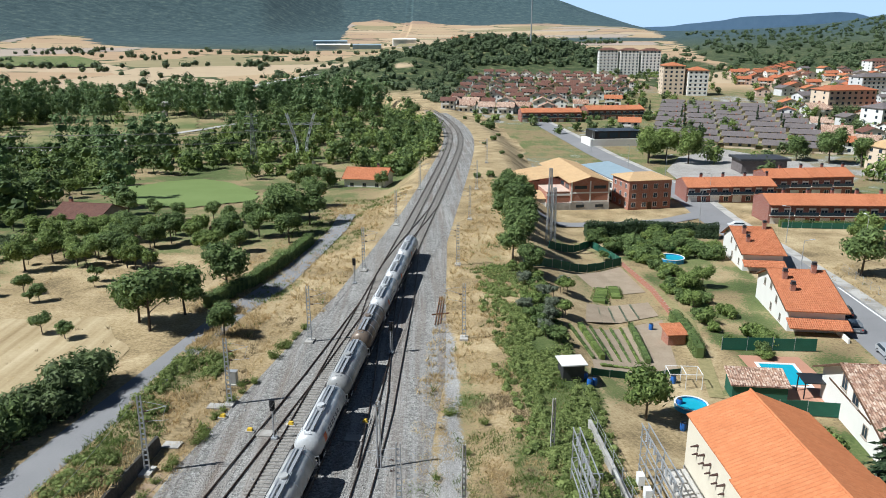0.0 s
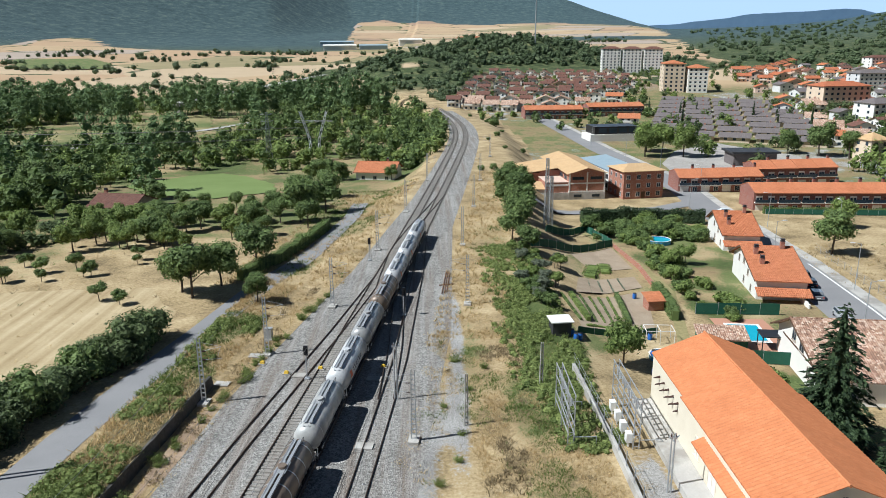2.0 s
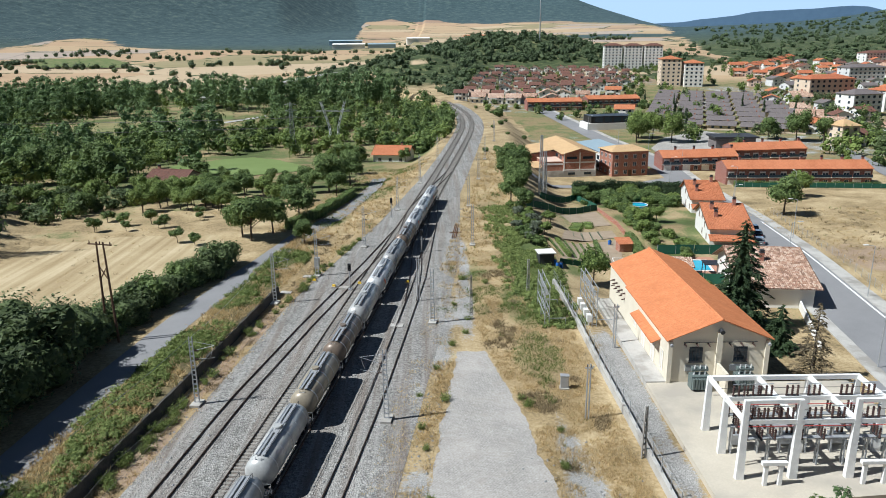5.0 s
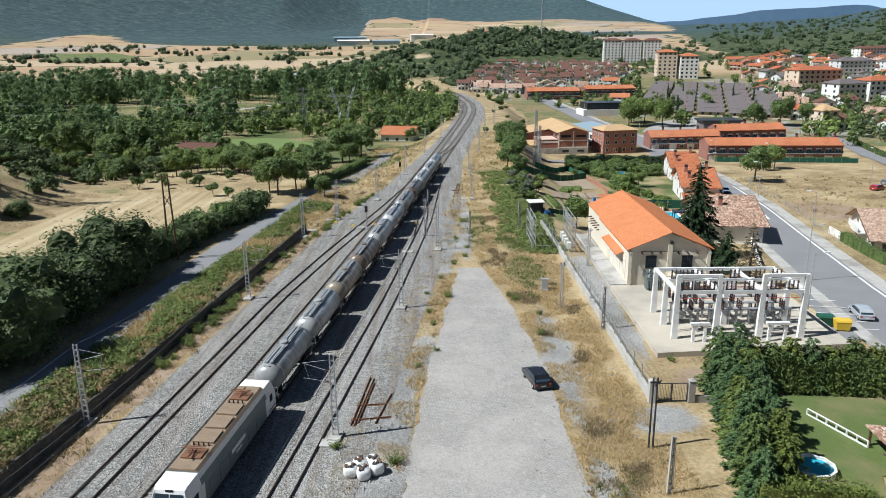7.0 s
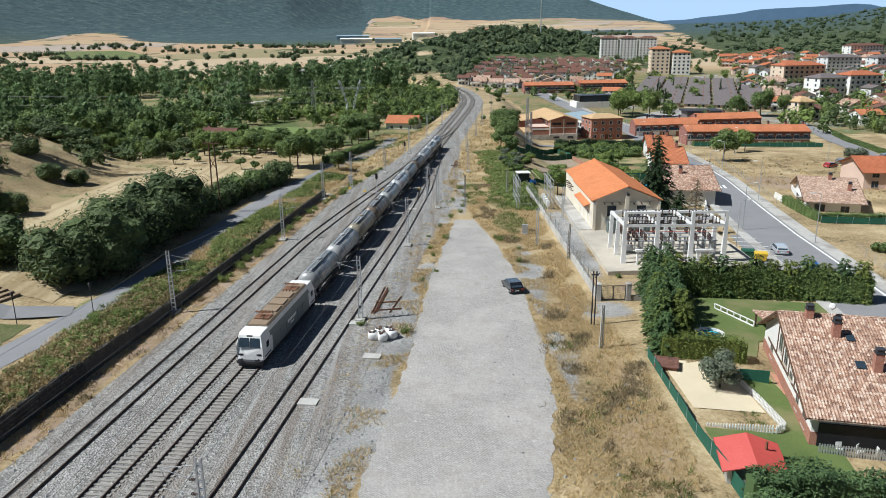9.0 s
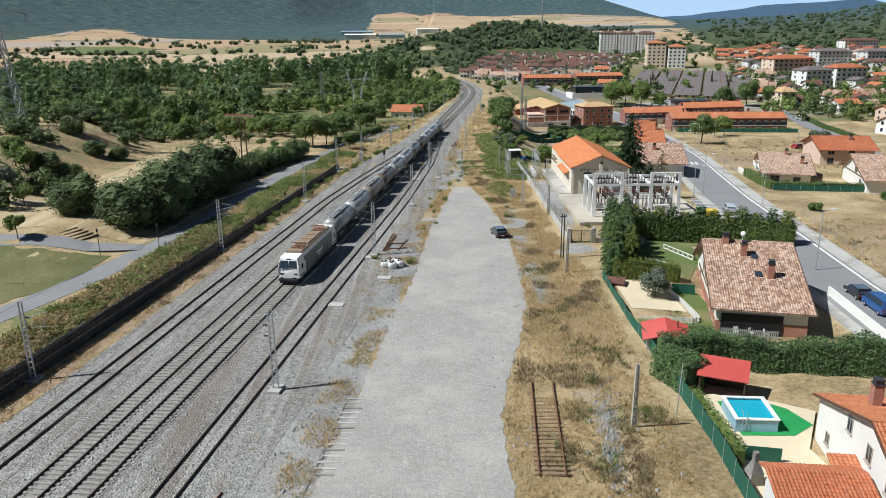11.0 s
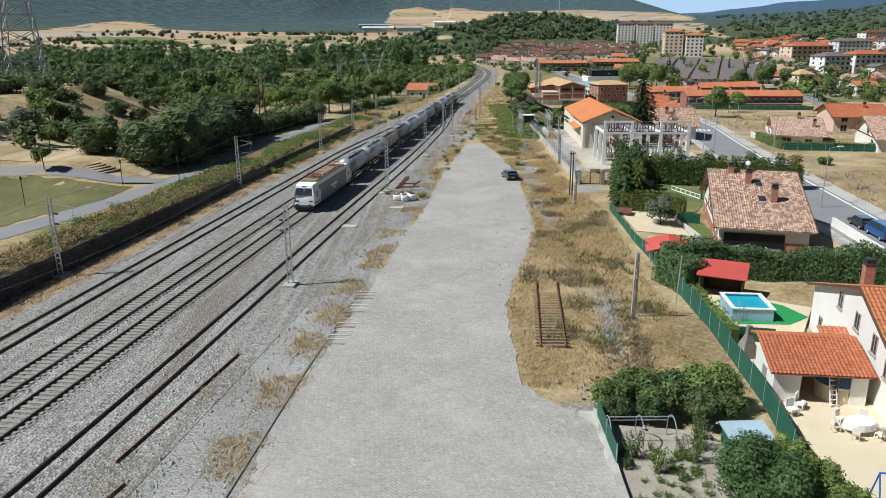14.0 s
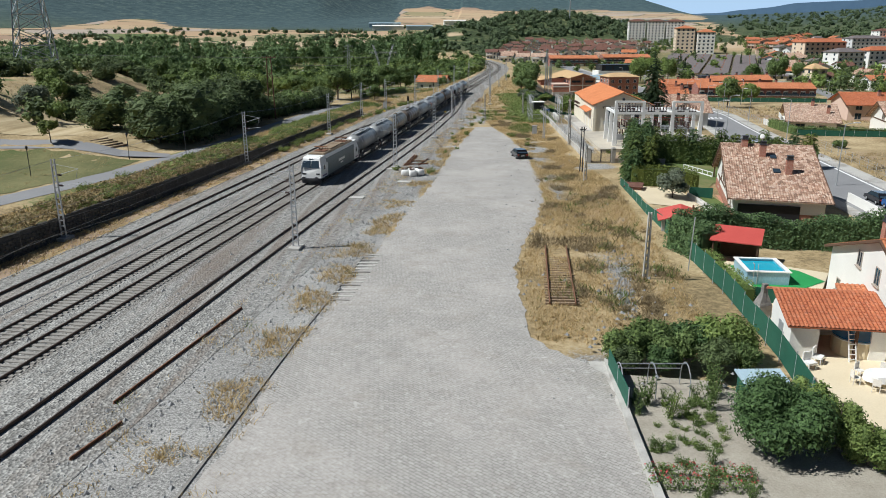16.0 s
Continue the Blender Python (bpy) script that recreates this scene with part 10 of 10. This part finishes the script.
bramble = Shape()
for k in range(1500):
    x, y = rng.gauss(15.8, 3.0), rng.uniform(138, 214)
    if x > 21 or x < lerp([(140, 13), (160, 10), (214, 9.5)], y) or noise.noise((x * 0.2, y * 0.12, 3.0)) < -0.35:
        continue
    lump(bramble, rng, (x, y, land(x, y) + 0.1), rng.uniform(0.3, 0.6), 0.8)
    leaves(bramble, rng, (x, y, land(x, y) + 0.2), rng.uniform(0.5, 0.9), 34, 0.14, 0.7)
for k in range(1900):
    y = 20 + 170 * rng.random() ** 0.8
    x = track_x(y) - rng.uniform(16.4, 22.5)
    if noise.noise((x * 0.15, y * 0.08, 6.0)) < 0.22 - 0.5 * smooth01((y - 50) / 40) * smooth01((150 - y) / 40) - 0.12 * smooth01((y - 110) / 40):
        continue
    lump(bramble, rng, (x, y, bank_z(x, y) + 0.1), rng.uniform(0.25, 0.5), 0.8)
    leaves(bramble, rng, (x, y, bank_z(x, y) + 0.2), rng.uniform(0.4, 0.85), 34, 0.13, 0.7)
brush = Shape()
for k in range(900):
    y = 8 + 85 * rng.random()
    x = track_x(y) - rng.uniform(16.3, 21.5)
    leaves(brush, rng, (x, y, bank_z(x, y) + 0.2), rng.uniform(0.35, 0.9), 30, 0.15, 0.6)
tagged(whole("dry_brush", brush, M["leaf_brush"], "withered brown scrub on the bank", "scrub"), kind="stuff")
tagged(whole("brambles", bramble, M["leaf_bramble"], "low tangle of green brambles on the banks", "brambles"), kind="stuff")
for mt, s_ in WOOD.items():
    tagged(whole("riverside_woods", s_, M[mt], "dense green riverside trees and bushes", "woods"), kind="stuff")

# ---- far woods, grass and stones ----
def far_tree(s, rng_, x, y, z, r):
    for k in range(2):
        c = (x + rng_.uniform(-0.5, 0.5) * r, y + rng_.uniform(-0.5, 0.5) * r, z + r * rng_.uniform(0.4, 0.9))
        lump(s, rng_, c, r * rng_.uniform(0.5, 0.8), 0.95)
    leaves(s, rng_, (x, y, z + r * 0.75), r, 16, r * 0.26)


# lower contrast than near leaves: mild distance haze put into the colours
M["leaf_far"] = leaf_material("hazy_distant_leaves", (0.045, 0.072, 0.034), (0.16, 0.21, 0.10))
rng = random.Random(23)
woods = Shape()
for k in range(1000):
    x, y = 100 + rng.gauss(0, 105), 965 + rng.gauss(0, 80)
    if y < 905 and 40 < x < 240:
        continue
    far_tree(woods, rng, x, y, land(x, y) - 0.5, rng.uniform(2.5, 6))
for k in range(900):
    y = rng.uniform(900, 2300)
    x = y * (0.29 + 0.5 * rng.random() ** 0.8)
    if noise.noise((x / 120, y / 160, 9.0)) < 0.25 - 0.9 * smooth01((x / y - 0.29) / 0.12) or x / y < 0.40 and y < 1000:
        continue
    far_tree(woods, rng, x, y, land(x, y) - 1.5, rng.uniform(3.5, 7))
for k in range(900):
    y = rng.uniform(640, 1000)
    x = -rng.uniform(20, 620)
    if noise.noise((x / 60, y / 40, 5.0)) < 0.12:
        continue
    far_tree(woods, rng, x, y, land(x, y) - 0.5, rng.uniform(2.5, 5.5))
for k in range(170):
    y = rng.uniform(575, 900)
    x = rng.uniform(track_x(min(y, 690)) + 12, lerp([(575, 12), (700, 34), (900, 60)], y))
    if math.hypot((x + 12) / 20, (y - 850) / 45) > 1:
        far_tree(woods, rng, x, y, land(x, y) - 0.5, rng.uniform(1.6, 3.6))
# copses and hedgerows among the fields
for cx, cy, lx, n_ in ((-640, 1140, 40, 16), (-610, 1185, 26, 12), (-472, 1067, 14, 7), (-670, 1570, 40, 14), (-615, 1400, 60, 14), (-620, 1500, 30, 8), (-470, 1310, 22, 9), (-460, 1440, 50, 10), (-410, 1566, 10, 5), (-350, 1485, 14, 7), (-285, 1500, 45, 38), (-205, 1250, 40, 22), (-416, 1236, 8, 4), (-320, 1114, 18, 8), (-230, 1110, 22, 10), (-60, 1500, 60, 12), (30, 1800, 90, 14), (300, 1900, 70, 30), (390, 1700, 40, 20), (-420, 1050, 50, 14), (-560, 1040, 50, 12)):
    for _ in range(n_):
        x, y = cx + rng.gauss(0, lx), cy + rng.gauss(0, 12)
        far_tree(woods, rng, x, y, land(x, y) - 0.5, rng.uniform(3, 6.5))
tagged(whole("far_woods", woods, M["leaf_far"], "dark distant woods and copses across the valley", "woods"), kind="stuff")


# blue hills on the skyline, with the haze painted into their base colour
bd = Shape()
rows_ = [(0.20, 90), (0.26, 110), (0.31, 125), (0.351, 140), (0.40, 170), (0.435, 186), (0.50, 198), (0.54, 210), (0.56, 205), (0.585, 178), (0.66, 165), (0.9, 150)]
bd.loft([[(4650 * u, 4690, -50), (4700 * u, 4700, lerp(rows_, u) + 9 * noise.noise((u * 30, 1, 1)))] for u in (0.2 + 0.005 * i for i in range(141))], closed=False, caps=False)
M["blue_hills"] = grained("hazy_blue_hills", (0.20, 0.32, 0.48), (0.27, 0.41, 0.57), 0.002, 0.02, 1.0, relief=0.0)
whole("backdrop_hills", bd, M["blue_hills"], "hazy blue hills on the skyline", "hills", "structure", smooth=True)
skm = bpy.data.materials.new("clear_sky")
skm.use_nodes = True
skb = skm.node_tree.nodes["Principled BSDF"]
skb.inputs["Base Color"].default_value, skb.inputs["Emission Color"].default_value, skb.inputs["Emission Strength"].default_value = (0, 0, 0, 1), (0.46, 0.62, 0.82, 1), 0.95
whole("backdrop_sky", Shape().loft([[(4850 * u, 4850, -200), (4850 * u, 4850, 1500)] for u in (-1.0 + 0.1 * i for i in range(21))], closed=False, caps=False), skm, "clear pale blue sky above the hills", "sky", "structure")


def blades(s, rng_, x, y, z, h, n_, spread):
    for _ in range(n_):
        a = rng_.uniform(0, 6.28)
        bx, by = x + rng_.gauss(0, spread * 1.4), y + rng_.gauss(0, spread * 1.4)
        w = h * rng_.uniform(0.06, 0.13)
        lx, ly = rng_.gauss(0, 0.7) * h, rng_.gauss(0, 0.7) * h
        s.add([(bx - w * math.cos(a), by - w * math.sin(a), z - 0.02), (bx + w * math.cos(a), by + w * math.sin(a), z - 0.02), (bx + lx, by + ly, z + h * rng_.uniform(0.6, 1.2))], [(0, 1, 2)])


straw, weeds, brush = Shape(), Shape(), Shape()
def scatter(n_, x0, x1, y0, y1, dry=0.8, h=0.24, keep=None):
    for _ in range(n_):
        y = rng.uniform(y0, y1)
        x = rng.uniform(x0(y) if callable(x0) else x0, x1(y) if callable(x1) else x1)
        g_, v_, s_, _w = cover(x, y)
        if keep and not keep(x, y):
            continue
        if noise.noise((x * 0.25, y * 0.25, 4.0)) < -0.4 + 0.4 * v_:
            continue
        green_here = noise.noise((x * 0.12, y * 0.12, 8.0)) > 0.62 - 1.3 * g_ if rng.random() < 0.9 else rng.random() > dry
        brown_here = dry > 0.8 and noise.noise((x * 0.3, y * 0.2, 14.0)) > 0.22
        blades(weeds if green_here else brush if brown_here else straw, rng, x, y, bank_z(x, y), h * rng.uniform(0.6, 1.5) * (1.35 if brown_here else 1.0), 7, 0.16)


BRUSH = [(18.2, 35.3, 80, 1.1), (14.5, 40.6, 50, 0.5), (14.9, 47.6, 70, 1.3), (17.0, 45.6, 60, 1.1), (12.9, 26.5, 90, 1.1), (15.6, 33.5, 50, 0.9), (9.6, 28.5, 60, 1.0), (12.0, 35.0, 50, 1.0), (13.6, 74.3, 80, 1.2), (12.5, 57.0, 60, 1.6), (16.5, 61.0, 60, 1.6)]
pave_edge = lambda y: lerp([(3, 9.8), (15, 9.9), (19, 6), (34, 5.6), (60, 10.5), (97, 10.8), (116, 9), (131, 6), (160, 2)], y)
scatter(21000, pave_edge, lambda y: lerp([(15, 19), (70, 20.5), (88, 18.5), (180, 18)], y), 19, 170, 0.9)
for bx, by, n_, rad in BRUSH:
    for _ in range(n_):
        x, y = bx + rng.gauss(0, rad), by + rng.gauss(0, rad * 1.2)
        blades(weeds if rng.random() < 0.35 else brush, rng, x, y, land(x, y), rng.uniform(0.25, 0.6), 8, 0.15)
scatter(3000, lambda y: track_x(y) + lerp([(0, 9.5), (120, 8.5), (180, 9)], y), lambda y: lerp([(0, -10), (34, -8.2), (73, -4), (97, -2.2), (131, 2), (170, 3)], y), 0, 170, 0.6)
scatter(2600, lambda y: lerp([(0, -14.2), (34, -11), (73, -6.6), (97, -4.4), (131, 0)], y), lambda y: lerp([(0, -11.6), (34, -8.0), (73, -3.8), (97, -2), (131, 2.2)], y), -2, 128, 0.72, 0.3)
scatter(6500, lambda y: track_x(y) - 22.5, lambda y: track_x(y) - 16.2, 20, 190, 0.6, 0.42)
scatter(2600, lambda y: track_x(y) - 15.5, lambda y: track_x(y) - 12.4, 25, 190, 0.9, 0.26)
scatter(2600, lambda y: track_x(y) - 30, lambda y: track_x(y) - 9, 190, 290, 0.6, 0.5)
scatter(2200, lambda y: track_x(y) + 8, lambda y: track_x(y) + 22, 165, 300, 0.8, 0.5)
scatter(1500, -86, lambda y: lerp([(50, -54), (76, -47)], y), 48, 76, 0.3, 0.2)
scatter(1600, 60.5, 100, 55, 105, 0.9, 0.4)
scatter(1500, 76, 118, 155, 230, 0.9, 0.4)
scatter(1200, -110, -40, 100, 230, 0.95, 0.3)
tagged(whole("dry_grass", straw, M["straw"], "tufts of dry straw-coloured grass", "grass"), kind="stuff")
tagged(whole("brown_brush", brush, M["brush_stems"], "brown withered weed stalks among the dry grass", "weeds"), kind="stuff")
tagged(whole("green_grass", weeds, M["weed"], "tufts of green grass and weeds", "grass"), kind="stuff")

stones = Shape()
RUBBLE_X = 13.9
for _ in range(5200):
    y = rng.uniform(0, 165)
    x = track_x(y) + rng.uniform(-14, 13)
    d = x - track_x(y)
    r = rng.uniform(0.04, 0.10) if rng.random() < 0.9 else rng.uniform(0.1, 0.2)
    q = [(x + r * math.cos(a + rng.uniform(-0.3, 0.3)), y + r * math.sin(a), 0.02) for a in (0, 1.57, 3.14, 4.71)]
    stones.add(q + [(x + rng.uniform(-0.3, 0.3) * r, y, 0.05 + r * 0.9)], [(0, 1, 4), (1, 2, 4), (2, 3, 4), (3, 0, 4)])
for _ in range(2600):
    y = rng.uniform(0, 120)
    x = rng.uniform(track_x(y) + 8.6, lerp([(0, -11.5), (34, -8.2), (73, -4), (97, -2), (131, 2)], y))
    r = rng.uniform(0.04, 0.1) if rng.random() < 0.93 else rng.uniform(0.1, 0.24)
    q = [(x + r * math.cos(a + rng.uniform(-0.3, 0.3)), y + r * math.sin(a), 0.0) for a in (0, 1.57, 3.14, 4.71)]
    stones.add(q + [(x + rng.uniform(-0.3, 0.3) * r, y, 0.03 + r * 0.8)], [(0, 1, 4), (1, 2, 4), (2, 3, 4), (3, 0, 4)])
for _ in range(300):
    x, y = rng.uniform(5, 18), rng.uniform(10, 110)
    r = rng.uniform(0.06, 0.22)
    q = [(x + r * math.cos(a + rng.uniform(-0.3, 0.3)), y + r * math.sin(a), 0.0) for a in (0, 1.57, 3.14, 4.71)]
    stones.add(q + [(x + rng.uniform(-0.3, 0.3) * r, y, 0.03 + r * 0.8)], [(0, 1, 4), (1, 2, 4), (2, 3, 4), (3, 0, 4)])
for _ in range(900):
    y = rng.gauss(31.5, 3.6)
    x = RUBBLE_X + 0.13 * (y - 31.5) + rng.gauss(0, 0.5)
    r = rng.uniform(0.05, 0.14) if rng.random() < 0.96 else rng.uniform(0.15, 0.32)
    z = land(x, y)
    q = [(x + r * math.cos(a + rng.uniform(-0.3, 0.3)), y + r * math.sin(a), z) for a in (0, 1.57, 3.14, 4.71)]
    stones.add(q + [(x + rng.uniform(-0.3, 0.3) * r, y, z + 0.03 + r * 0.8)], [(0, 1, 4), (1, 2, 4), (2, 3, 4), (3, 0, 4)])
tagged(whole("loose_stones", stones, M["gravel"], "loose pale stones scattered on ballast and ground", "stones"), kind="stuff")

whole("green_field", sheet([(-664, 1289), (-536, 1060), (-416, 1056), (-462, 1183), (-560, 1330)], 1.2, None, 18, 5.0), M["lawn"], "irrigated green field among the dry ones", "field", "structure")
# stones of the retaining wall, nearest stretch
WALL_STONES = []
rng = random.Random(77)
for k in range(8):
    s = Shape()
    a, h, o = rng.uniform(0.20, 0.30), rng.uniform(0.15, 0.2), 0.05
    jit = lambda: rng.uniform(-0.035, 0.035)
    s.loft([[(0, -a + jit(), -h + jit()), (0, a + jit(), -h + jit()), (0, a + jit(), h + jit()), (0, -a + jit(), h + jit())], [(0.09, -a * 0.8 + jit(), -h * 0.78), (0.09, a * 0.8 + jit(), -h * 0.78), (0.11, a * 0.75, h * 0.75 + jit()), (0.1, -a * 0.8, h * 0.75 + jit())]])
    WALL_STONES.append(s.mesh("wall_stone", M["wall_stone"]))
for j in range(5):
    for i in range(60):
        y = 30 + i * 0.62 + (0.3 if j % 2 else 0)
        z = 0.12 + j * 0.36
        part("wall_stone", WALL_STONES[(i * 5 + j * 3) % 8], None, retaining_wall, m=pose(track_x(y) - 15.79 - 0.25 * (z + 0.3) / (wall_top(y) + 0.3) + 0.02, y, z, 0, 0, rng.uniform(-12, 0)))
